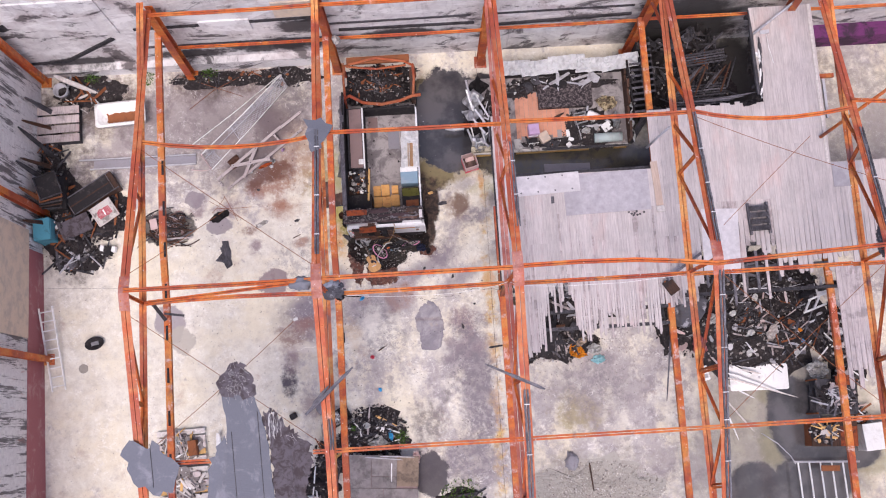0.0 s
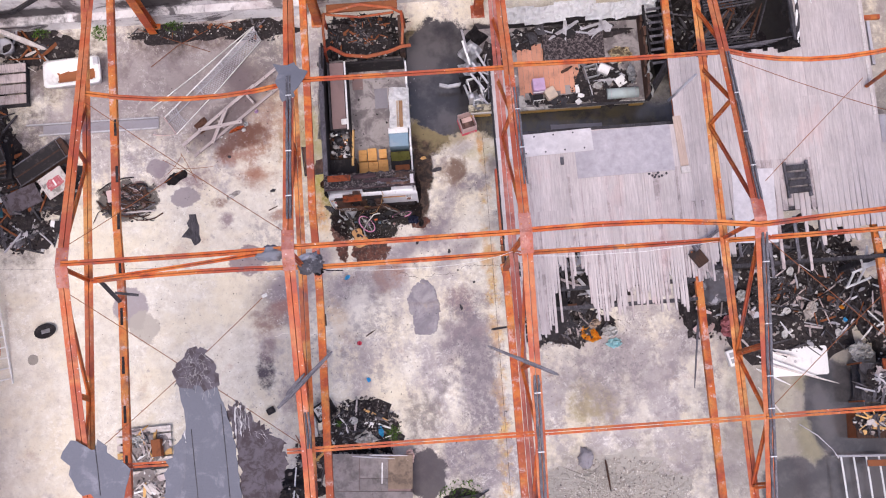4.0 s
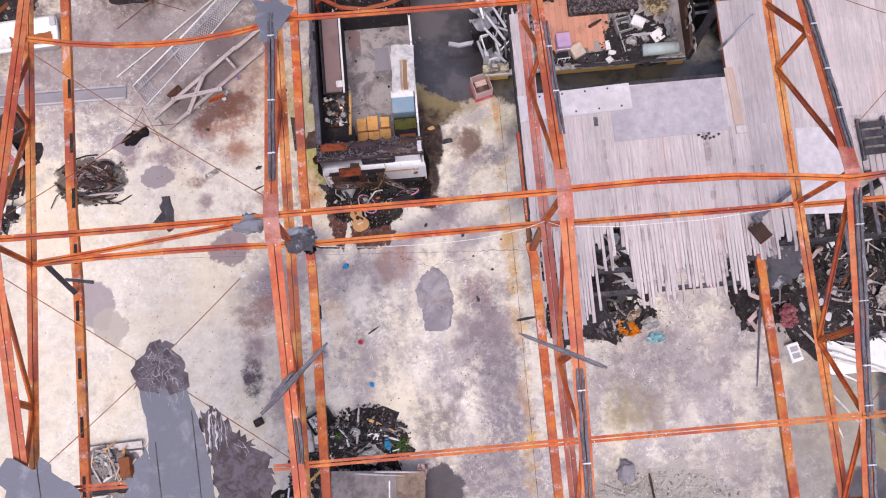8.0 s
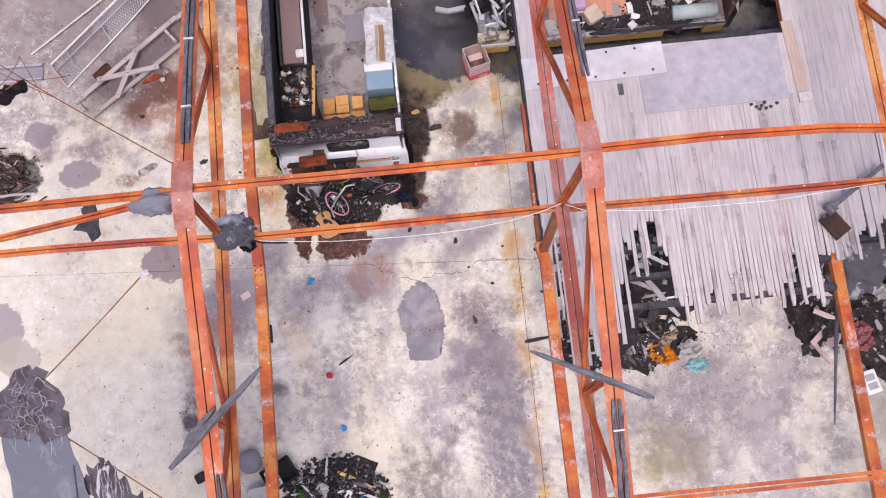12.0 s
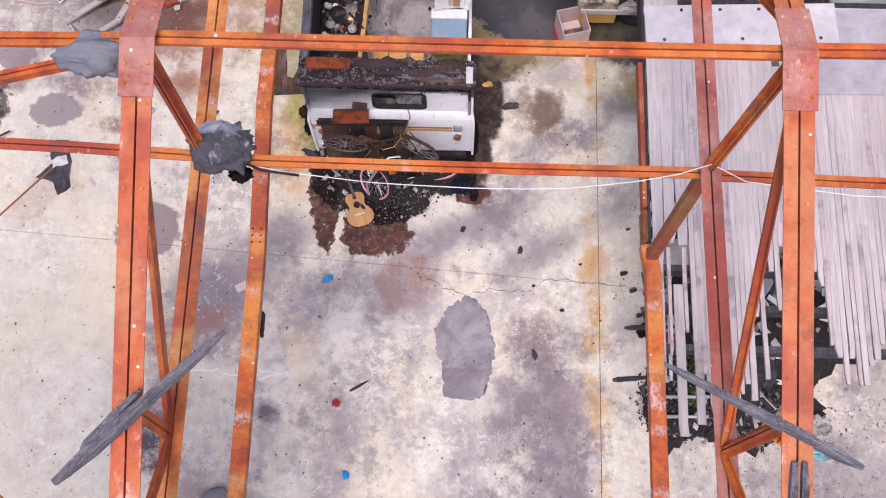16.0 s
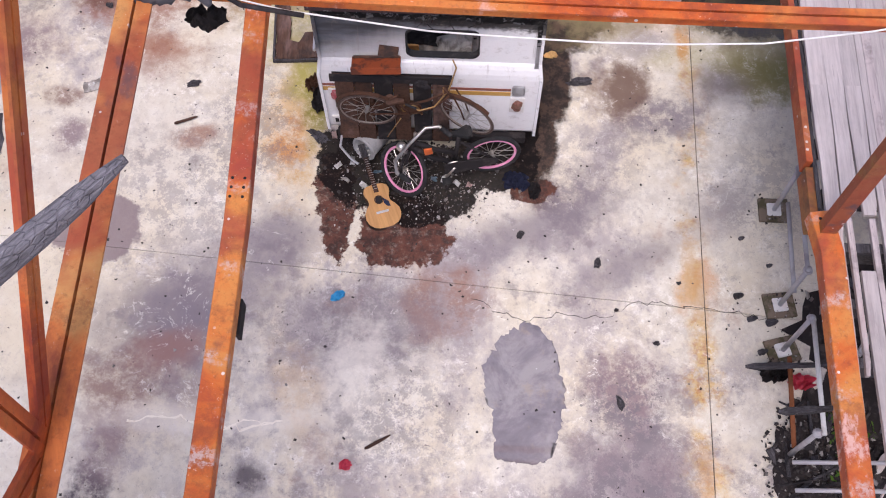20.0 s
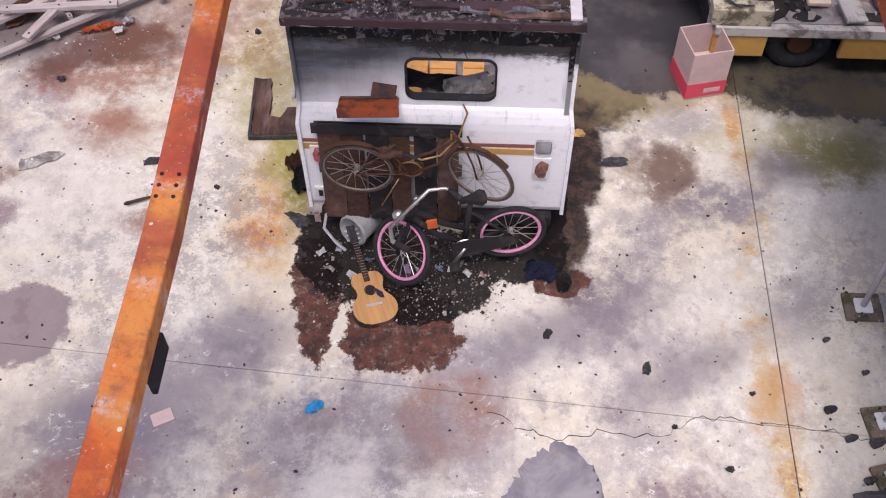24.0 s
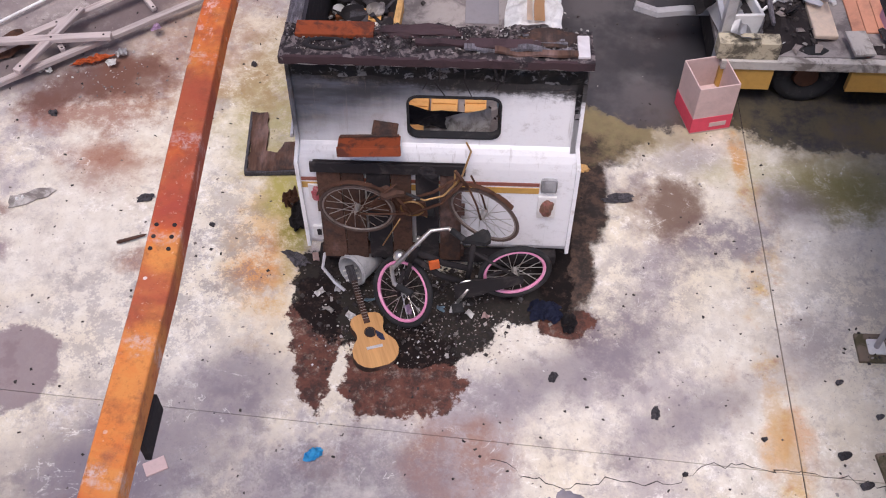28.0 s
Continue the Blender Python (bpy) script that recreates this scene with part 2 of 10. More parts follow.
    stain(-0.34, 4.9, 0.12, 0.24, 0.3, (0.1, 0.05, 0.04), 0.9)
    stain(0.93, 5.85, 0.42, 0.26, 0.2, LAVENDER, 0.8)
    stain(-0.05, 4.8, 0.24, 0.4, -0.3, LAVENDER, 0.75)
    stain(1.1, 3.95, 0.1, 0.24, -0.2, (0.6, 0.32, 0.1), 0.6)
    stain(1.3, 4.1, 0.09, 0.2, 0.2, (0.55, 0.25, 0.08), 0.6)
    stain(1.19, 6.75, 0.07, 0.26, 0.0, (0.6, 0.28, 0.07), 0.7)
    stain(1.2, 2.0, 0.1, 0.4, 0.0, (0.55, 0.28, 0.08), 0.55, 1.0, 0.5, 5.0)
    stain(1.2, 0.6, 0.1, 0.45, 0.0, (0.55, 0.28, 0.08), 0.55, 1.0, 0.5, 5.0)
    # soft lavender damp that runs across the slab in slanting swaths
    for x, y, rx, ry, a, w in ((-0.45, 4.48, 0.8, 0.2, 0.45, 0.75), (0.5, 4.15, 0.6, 0.17, 0.5, 0.7), (1.5, 4.8, 0.4, 0.2, 0.9, 0.5), (-2.95, 4.25, 0.4, 0.3, 0.2, 0.8), (-3.45, 3.65, 0.75, 0.45, 0.3, 0.75),
                               (-4.0, 3.3, 0.6, 0.5, 0.0, 0.7), (-1.9, 3.35, 0.7, 0.4, 0.2, 0.6), (1.6, 6.3, 0.35, 0.22, 0.4, 0.75), (0.7, 6.75, 0.3, 0.2, 0.3, 0.6), (0.3, 1.9, 0.6, 0.7, 0.0, 0.35)):
        stain(x, y, rx, ry, a, LAVENDER, w, 0.4, 0.75, 2.0, False)
    stain(0.75, 0.9, 0.4, 1.2, 0.0, (0.2, 0.17, 0.19), 0.6, 0.6, 0.6, 2.5, False)
    stain(0.4, -0.9, 0.7, 0.7, 0.0, (0.2, 0.17, 0.19), 0.6, 0.6, 0.6, 2.5, False)
    stain(-6.6, 8.7, 2.4, 1.3, 0.0, (0.2, 0.16, 0.155), 0.5, 0.35, 0.8, 1.2, False)
    stain(4.0, 0.8, 1.2, 0.9, 0.0, (0.3, 0.265, 0.26), 0.5, 0.4, 0.8, 1.6, False)
    # crisp dark lichen-like mottles, broken by flecks of lime
    speckle = k.step(add(k.noise(5.5, 10, 0.82), mul(k.math("SUBTRACT", grain, 0.5), 0.35)), 0.47, 0.53)
    for x, y, rx, ry, a, w in ((0.55, 1.65, 0.6, 0.75, 0.1, 0.85), (0.75, 0.2, 0.45, 0.8, 0.0, 0.75), (0.35, -0.9, 0.8, 0.7, 0.0, 0.7), (0.5, 2.75, 0.42, 0.3, 0.2, 0.8), (-1.6, 2.5, 0.6, 0.5, 0.3, 0.5),
                               (3.9, 0.9, 1.0, 0.8, 0.0, 0.55), (-2.2, 3.4, 0.8, 0.4, 0.2, 0.5), (-3.9, 4.75, 0.9, 0.75, 0.3, 0.42), (-3.3, 5.6, 0.4, 0.7, 0.1, 0.4), (1.9, 5.0, 0.6, 0.8, 0.2, 0.35), (0.2, 5.2, 0.6, 0.5, 0.4, 0.35)):
        k.chain = state["col"]
        state["col"] = k.mix(mul(mul(k.blob(x, y, rx, ry, a, 0.6, 0.6, 2.4), speckle), w), state["col"], (0.19, 0.165, 0.185))
    # wet rusty ground round the fallen timber truss
    stain(-5.2, 7.75, 0.95, 0.4, 0.65, (0.13, 0.1, 0.105), 0.85, 0.35, 0.5, 2.5, False)
    stain(-4.6, 8.8, 0.5, 0.6, 0.3, (0.15, 0.115, 0.12), 0.85, 0.35, 0.5, 2.5, False)
    stain(-4.85, 7.3, 0.6, 0.24, 0.5, (0.13, 0.06, 0.045), 0.9, 0.5, 0.35, 3.0, False)
    stain(-4.45, 7.45, 0.35, 0.3, 0.2, (0.15, 0.07, 0.05), 0.85, 0.5, 0.4, 3.0, False)
    stain(-4.5, 6.42, 0.36, 0.13, 0.0, (0.3, 0.12, 0.07), 0.7, 0.5, 0.7, 3.0, False)
    stain(0.54, 6.18, 0.24, 0.32, -0.3, (0.16, 0.1, 0.075), 0.85, 0.5, 0.35, 3.0, False)
    stain(1.2, 3.95, 0.09, 0.45, 0.1, (0.55, 0.32, 0.12), 0.5, 1.0, 0.6, 5.0, False)
    stain(2.2, 6.55, 0.5, 0.35, 0.0, (0.2, 0.17, 0.06), 0.7, 0.4, 0.5, 3.0, False)
    stain(-3.9, 3.05, 0.3, 0.2, 0.3, (0.3, 0.14, 0.11), 0.6, 0.5, 0.6, 3.0, False)
    stain(-4.73, 4.35, 0.06, 0.16, 0.2, (0.16, 0.07, 0.04), 0.9, 1.2, 0.5, 9.0, False)
    col = state["col"]
    # fine white tracery of lime that weeps out of the damp concrete
    line = k.math("ABSOLUTE", k.math("SUBTRACT", k.noise(2.7, 7, 0.62, warp=1.4), 0.5))
    lime = k.math("SUBTRACT", 1.0, k.step(line, 0.002, 0.012))
    where = mul(k.step(k.noise(0.9, 4, 0.6, vec=k.coords((1, 1, 1), turn=0.9)), 0.5, 0.6), k.step(k.noise(6, 6, 0.7), 0.45, 0.6))
    col = k.mix(mul(mul(lime, where), 0.75), col, (0.84, 0.81, 0.75))
    k.chain = None
    # white lime lines that have wept out of old cracks
    for x, y, rx, ry, a in ((-3.0, 2.4, 0.5, 0.1, 0.12), (-2.1, 3.0, 0.2, 0.4, -0.3), (-3.95, 2.4, 0.4, 0.12, 0.0)):
        k.chain = col
        col = k.mix(mul(k.blob(x, y, rx, ry, a, 1.0, 0.8, 6.0), 0.45), col, (0.86, 0.82, 0.74))
    # shallow damp patches with a crisp outline
    for x, y, rx, ry, a, c, w in ((-7.6, 3.3, 0.4, 0.5, 0.3, (0.3, 0.26, 0.28), 0.85), (-7.3, 2.8, 0.34, 0.42, 0.3, (0.42, 0.38, 0.33), 0.85), (-4.74, 4.27, 0.4, 0.36, 0.2, (0.25, 0.195, 0.205), 0.9), (-6.84, 6.7, 0.26, 0.24, 0.0, (0.25, 0.21, 0.23), 0.85),
                                  (-6.2, 5.95, 0.36, 0.28, 0.2, (0.27, 0.23, 0.25), 0.85), (-7.6, 5.95, 0.75, 0.5, 0.0, (0.05, 0.042, 0.042), 0.85), (-0.72, -1.2, 0.5, 0.62, 0.1, (0.075, 0.066, 0.075), 0.94)):
        k.chain = col
        col = k.mix(mul(k.blob(x, y, rx, ry, a, 0.32, 0.07, 3.0), w), col, c)
    # spills behind the camper: rusty mud with sooty sludge on it
    def union(spots, ragged, soft, scale, col):
        m = None
        for x, y, rx, ry, a in spots:
            k.chain = col if m is None else m
            b = k.blob(x, y, rx, ry, a, ragged, soft, scale)
            m = b if m is None else k.math("MAXIMUM", m, b)
        return m
    mud = union(((-1.72, 4.4, 0.48, 0.4, 0.2), (-2.42, 4.68, 0.2, 0.6, 0.1), (-0.42, 4.92, 0.22, 0.13, 0.3)), 0.42, 0.05, 4.2, col)
    col = k.mix(mul(mud, k.math("SUBTRACT", 1.0, mul(k.step(fine, 0.5, 0.8), 0.5))), col, k.mix(k.step(k.noise(9, 8, 0.75), 0.4, 0.62), (0.13, 0.05, 0.034), (0.05, 0.026, 0.022)))
    damp = union(((-0.44, 5.5, 0.26, 0.55, 0.0), (-0.3, 6.3, 0.27, 0.7, 0.0), (-0.1, 7.1, 0.55, 0.5, 0.0), (-0.3, 9.6, 0.35, 0.25, 0.0), (0.5, 9.75, 0.25, 0.2, 0.0)), 0.26, 0.14, 4.2, col)
    col = k.mix(mul(damp, 0.985), col, k.mix(k.step(k.noise(8, 8, 0.75), 0.42, 0.6), (0.02, 0.014, 0.012), (0.085, 0.05, 0.036)))
    sludge = union(((-1.7, 4.97, 0.72, 0.46, 0.0), (-2.3, 5.15, 0.34, 0.5, 0.0), (-0.85, 5.2, 0.5, 0.32, 0.1), (-1.45, 4.7, 0.45, 0.22, 0.3), (-0.5, 5.7, 0.14, 0.5, 0.0)), 0.36, 0.05, 5.0, col)
    col = k.mix(mul(sludge, 0.97), col, k.mix(k.step(k.noise(13, 8, 0.75), 0.5, 0.7), (0.01, 0.008, 0.008), (0.05, 0.032, 0.027)))
    # standing water and slime in the low corner, between the two vehicles and under the deck
    wet = k.math("MAXIMUM", k.blob(0.45, 8.6, 1.15, 1.5, 0.0, 0.16, 0.035, 2.2), k.blob(2.8, 8.5, 2.7, 1.68, 0.0, 0.14, 0.035, 2.2))
    wet2 = k.blob(5.0, 7.0, 2.4, 0.75, 0.0, 0.25, 0.2, 1.3)
    k.chain = col
    col = k.mix(mul(k.blob(9.0, -1.0, 2.6, 2.8, 0.0, 0.3, 0.4, 1.6), 0.7), col, k.mix(fine, (0.17, 0.15, 0.13), (0.3, 0.28, 0.22)))
    wet3 = union(((9.4, -0.4, 0.8, 1.3, 0.1), (8.1, -2.3, 0.8, 0.9, 0.0), (9.8, -2.0, 1.2, 0.8, 0.0), (10.5, -1.35, 1.2, 0.5, 0.0)), 0.2, 0.1, 1.0, col)
    shore = k.math("MAXIMUM", k.blob(0.3, 8.4, 1.3, 1.6, 0.0, 0.2, 0.1, 2.2), k.blob(2.8, 8.45, 2.8, 1.75, 0.0, 0.16, 0.08, 2.2))
    col = k.mix(mul(shore, 0.7), col, k.mix(fine, (0.22, 0.15, 0.1), (0.3, 0.27, 0.12)))
    slime = union(((2.3, 6.5, 0.45, 0.18, 0.0), (8.9, 0.35, 0.5, 0.3, 0.0), (8.7, -1.0, 0.35, 0.6, 0.0), (11.4, -1.6, 1.0, 0.35, 0.0)), 0.4, 0.3, 2.0, col)
    col = k.mix(mul(slime, 0.45), col, (0.17, 0.155, 0.06))
    water = k.math("MAXIMUM", k.math("MAXIMUM", wet, wet2), mul(wet3, 0.95))
    k.chain = col
    algae = mul(k.blob(3.2, 7.1, 2.3, 0.75, 0.0, 0.3, 0.4, 2.2), k.step(mid, 0.35, 0.6))
    # the blue-grey blotches paint the sky's reflection into the water's colour
    col = k.mix(mul(water, 0.97), col, k.mix(algae, k.mix(k.step(k.noise(1.1, 5, 0.6), 0.42, 0.62), (0.032, 0.032, 0.04), (0.085, 0.078, 0.085)), (0.1, 0.085, 0.055)))
    # a near-black patch covers the ground in and around the pit
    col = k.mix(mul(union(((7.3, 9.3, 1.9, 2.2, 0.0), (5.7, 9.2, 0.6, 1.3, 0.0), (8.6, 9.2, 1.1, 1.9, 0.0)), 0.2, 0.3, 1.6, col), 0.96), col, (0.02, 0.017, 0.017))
    k.bump(add(mul(fine, 0.6), mul(mid, 0.8)), 0.25, 0.01)
    rg = k.math("SUBTRACT", 0.85, mul(water, 0.76))
    k.put(k.b.inputs["Specular IOR Level"], k.math("SUBTRACT", 0.32, k.math("SUBTRACT", mul(sludge, 0.2), mul(water, 0.3))))
    return k.done(col, k.math("SUBTRACT", rg, mul(grey, 0.2)))


def make_steel(name="red_oxide_steel", base=(0.56, 0.112, 0.022), dark=(0.27, 0.045, 0.022), scorch=0.55, worn=0.6, seats=0.0):
    """Red-oxide paint gone to rust: maroon and tan patches, pale flaking, scorched runs, old seat marks."""
    k = Mat(name, 0.6, 0.0, 0.3)
    mul = lambda a, b: k.math("MULTIPLY", a, b)
    patch, fine, grime = k.noise(1.3, 7, 0.68, warp=0.5), k.noise(24, 6, 0.75), k.noise(5, 8, 0.75)
    pale = (base[0] * 1.05, base[1] * 1.75, base[2] * 2.2)
    col = k.ramp(patch, (0.32, dark), (0.44, base), (0.58, pale), (0.72, base))
    col = k.mix(mul(k.step(k.noise(0.7, 5, 0.65), 0.48, 0.58), 0.75), col, (0.34, 0.062, 0.04))
    col = k.mix(mul(k.step(grime, 0.48, 0.66), 0.5), col, (0.2, 0.055, 0.03))
    col = k.mix(mul(k.step(fine, 0.5, 0.72), 0.5), col, (0.2, 0.06, 0.03))
    sc = mul(k.step(k.math("ADD", k.noise(1.5, 6, 0.65, vec=k.coords((1, 0.6, 1), turn=1.0)), mul(grime, 0.1)), 0.64, 0.72), scorch)
    col = k.mix(sc, col, (0.1, 0.07, 0.085))
    bleach = mul(k.step(k.math("ADD", k.noise(2.6, 7, 0.72, vec=k.coords((1.3, 0.6, 1))), mul(k.math("SUBTRACT", fine, 0.5), 0.3)), 0.66 - 0.08 * worn, 0.75 - 0.08 * worn), worn)
    col = k.mix(bleach, col, k.mix(fine, (0.78, 0.56, 0.5), (0.55, 0.24, 0.18)))
    pale_fleck = mul(k.step(k.noise(38, 6, 0.8), 0.62, 0.67), k.step(k.noise(1.9, 4, 0.6), 0.45, 0.62))
    col = k.mix(mul(pale_fleck, 0.75), col, (0.8, 0.58, 0.45))
    if seats:
        sep = k.n("ShaderNodeSeparateXYZ")
        k.link(k.pos, sep.inputs[0])
        wave = k.math("SINE", mul(sep.outputs["Y"], 2 * math.pi / seats))
        mark = mul(k.step(k.math("ADD", wave, mul(k.math("SUBTRACT", grime, 0.5), 1.6)), 0.8, 1.15), k.step(k.noise(17, 8, 0.8), 0.44, 0.56))
        col = k.mix(mul(mark, 0.8), col, (0.6, 0.48, 0.45))
    drop = mul(k.math("LESS_THAN", k.voro(8.0), 0.09), k.step(k.noise(1.1, 3, 0.5), 0.45, 0.55))
    col = k.mix(mul(drop, 0.8), col, (0.75, 0.7, 0.66))
    k.bump(k.math("ADD", fine, grime), 0.35, 0.004)
    return k.done(k.vary(col, 0.14), k.math("ADD", 0.45, mul(fine, 0.3)))


def make_char(name="charred_timber", tone=0.09):
    """Charred wood: fibres along the local y axis, broken by cross cracks."""
    k = Mat(name, 0.85, 0.0, 0.15)
    fibre = k.noise(1.0, 8, 0.75, vec=k.coords((70, 5, 70), local=True))
    blotch = k.noise(5, 6, 0.7, vec=k.coords((1, 0.6, 1), local=True))
    crack = k.voro(1.0, vec=k.coords((46, 22, 46), local=True), edge=True)
    rough = k.noise(38, 8, 0.8, vec=k.coords((1, 0.5, 1), local=True))
    c = k.ramp(fibre, (0.3, (tone * 0.3, tone * 0.28, tone * 0.31)), (0.55, (tone, tone * 0.93, tone * 1.04)), (0.75, (tone * 2.0, tone * 1.9, tone * 2.05)))
    c = k.mix(k.math("MULTIPLY", k.step(blotch, 0.45, 0.65), 0.7), c, (tone * 0.35, tone * 0.32, tone * 0.34))
    gap = k.math("MULTIPLY", k.math("SUBTRACT", 1.0, k.step(crack, 0.0, 0.05)), k.math("MULTIPLY", k.step(rough, 0.42, 0.6), 0.6))
    c = k.mix(k.math("MULTIPLY", gap, k.step(blotch, 0.4, 0.6)), c, (0.006, 0.006, 0.006))
    c = k.mix(k.math("MULTIPLY", k.step(rough, 0.55, 0.68), 0.4), c, (tone * 2.4, tone * 2.25, tone * 2.4))
    k.bump(k.math("ADD", fibre, k.step(crack, 0.0, 0.1)), 0.7, 0.01)
    return k.done(k.vary(c, 0.25))


def make_wood(name, light, dark, rough=0.85, vary=0.22, scorch=0.0, stretch=(16, 1.1, 16), slits=0.0):
    """Wood with its grain along the local y axis; slits: dark weathered splits in the grain."""
    k = Mat(name, rough, 0.0, 0.25)
    v = k.coords(stretch, local=True)
    g, big = k.noise(2.2, 7, 0.65, vec=v, warp=0.3), k.noise(1.2, 5, 0.6)
    col = k.ramp(g, (0.25, dark), (0.52, light), (0.8, tuple(min(1, c * 1.25) for c in light)))
    col = k.mix(k.math("MULTIPLY", k.step(big, 0.45, 0.68), 0.4), col, tuple(c * 0.7 for c in light))
    if scorch:
        col = k.mix(k.math("MULTIPLY", k.step(k.noise(2.6, 6, 0.7), 0.5, 0.62), scorch), col, (0.03, 0.025, 0.025))
    if slits:
        split = k.step(k.noise(1.0, 6, 0.7, vec=k.coords((48, 2.2, 48), local=True)), 0.62, 0.7)
        col = k.mix(k.math("MULTIPLY", split, slits), col, (0.12, 0.1, 0.105))
        pale = k.step(k.noise(1.0, 5, 0.65, vec=k.coords((22, 1.4, 22), local=True)), 0.55, 0.72)
        col = k.mix(k.math("MULTIPLY", pale, 0.35), col, tuple(min(1.0, c * 1.3) for c in light))
        col = k.mix(k.math("MULTIPLY", k.step(k.noise(0.9, 6, 0.65, vec=k.coords((1.6, 0.5, 1))), 0.54, 0.68), 0.3), col, (0.55, 0.36, 0.33))
    k.bump(g, 0.4, 0.006)
    return k.done(k.vary(col, vary))


def make_paint(name, base, dirt=(0.12, 0.1, 0.1), amount=0.5, rough=0.55, scale=2.5, metal=0.0, lo=0.5, hi=0.68, speck=True):
    k = Mat(name, rough, metal, 0.45 if rough < 0.65 else 0.2)
    d = k.noise(scale, 8, 0.68, warp=0.5)
    col = k.mix(k.math("MULTIPLY", k.step(d, lo, hi), amount), base, dirt)
    f = k.noise(scale * 9, 5, 0.7)
    col = k.mix(k.math("MULTIPLY", k.step(f, 0.4, 0.8), 0.25), col, tuple(c * 0.6 for c in base))
    k.bump(f, 0.2, 0.004)
    return k.done(k.vary(col, 0.07), k.math("ADD", rough - 0.1, k.math("MULTIPLY", d, 0.3)))


def make_wall():
    """Smoke-stained whitewash in broad clouds, blackened in front of the pit."""
    k = Mat("sooty_plaster", 0.9, 0.0, 0.25)
    n1, n2 = k.noise(0.55, 8, 0.62, warp=0.8), k.noise(2.4, 9, 0.7, vec=k.coords((1, 1, 0.8)), warp=0.4)
    streak = k.noise(1.0, 7, 0.7, vec=k.coords((7, 7, 0.7)))
    col = k.ramp(n2, (0.3, (0.5, 0.46, 0.47)), (0.5, (0.66, 0.63, 0.63)), (0.7, (0.78, 0.76, 0.74)))
    col = k.mix(k.math("MULTIPLY", k.step(n1, 0.5, 0.62), 0.5), col, (0.42, 0.33, 0.33))
    col = k.mix(k.math("MULTIPLY", k.step(streak, 0.54, 0.68), 0.35), col, (0.22, 0.18, 0.19))
    band = k.noise(0.9, 9, 0.7, vec=k.coords((0.6, 0.6, 1.3)), warp=0.9)
    col = k.mix(k.math("MULTIPLY", k.step(band, 0.5, 0.6), 0.8), col, (0.86, 0.84, 0.84))
    col = k.mix(k.math("MULTIPLY", k.math("SUBTRACT", 1.0, k.step(band, 0.38, 0.44)), 0.85), col, (0.05, 0.04, 0.045))
    soot = k.step(k.math("ADD", k.math("MULTIPLY", n1, 0.7), k.math("MULTIPLY", n2, 0.3)), 0.545, 0.6)
    col = k.mix(k.math("MULTIPLY", soot, 0.8), col, (0.06, 0.048, 0.052))
    col = k.mix(k.math("MULTIPLY", k.blob(7.0, 1.4, 1.7, 2.6, 0.0, 0.25, 0.3, 1.2, True), 0.95), col, (0.02, 0.017, 0.018))
    for x, z, rx, rz in ((-4.3, 1.75, 1.5, 0.42), (-6.6, 1.5, 0.9, 0.3), (-9.6, 1.45, 1.2, 0.25), (-3.4, 3.0, 0.6, 0.4), (-0.8, 2.0, 1.4, 0.35)):
        k.chain = col
        col = k.mix(k.math("MULTIPLY", k.blob(x, z, rx, rz, 0.0, 0.55, 0.3, 2.2, True), 0.92), col, (0.035, 0.028, 0.03))
    k.chain = None
    k.bump(n2, 0.5, 0.02)
    return k.done(col)


def make_brick_white():
    """Whitewashed masonry burnt in vertical runs."""
    k = Mat("burnt_whitewash", 0.9, 0.0, 0.25)
    run = k.noise(1.0, 9, 0.75, vec=k.coords((6, 6, 0.5)))
    big, fine = k.noise(0.7, 7, 0.65), k.noise(9, 8, 0.75)
    col = k.ramp(fine, (0.3, (0.55, 0.52, 0.53)), (0.55, (0.72, 0.7, 0.7)), (0.75, (0.8, 0.78, 0.76)))
    col = k.mix(k.math("MULTIPLY", k.step(k.math("ADD", run, k.math("MULTIPLY", big, 0.3)), 0.66, 0.74), 0.85), col, (0.06, 0.05, 0.055))
    col = k.mix(k.math("MULTIPLY", k.step(k.noise(1.6, 7, 0.7, vec=k.coords((3, 3, 0.6))), 0.58, 0.68), 0.6), col, (0.4, 0.2, 0.17))
    k.bump(fine, 0.5, 0.02)
    return k.done(col)


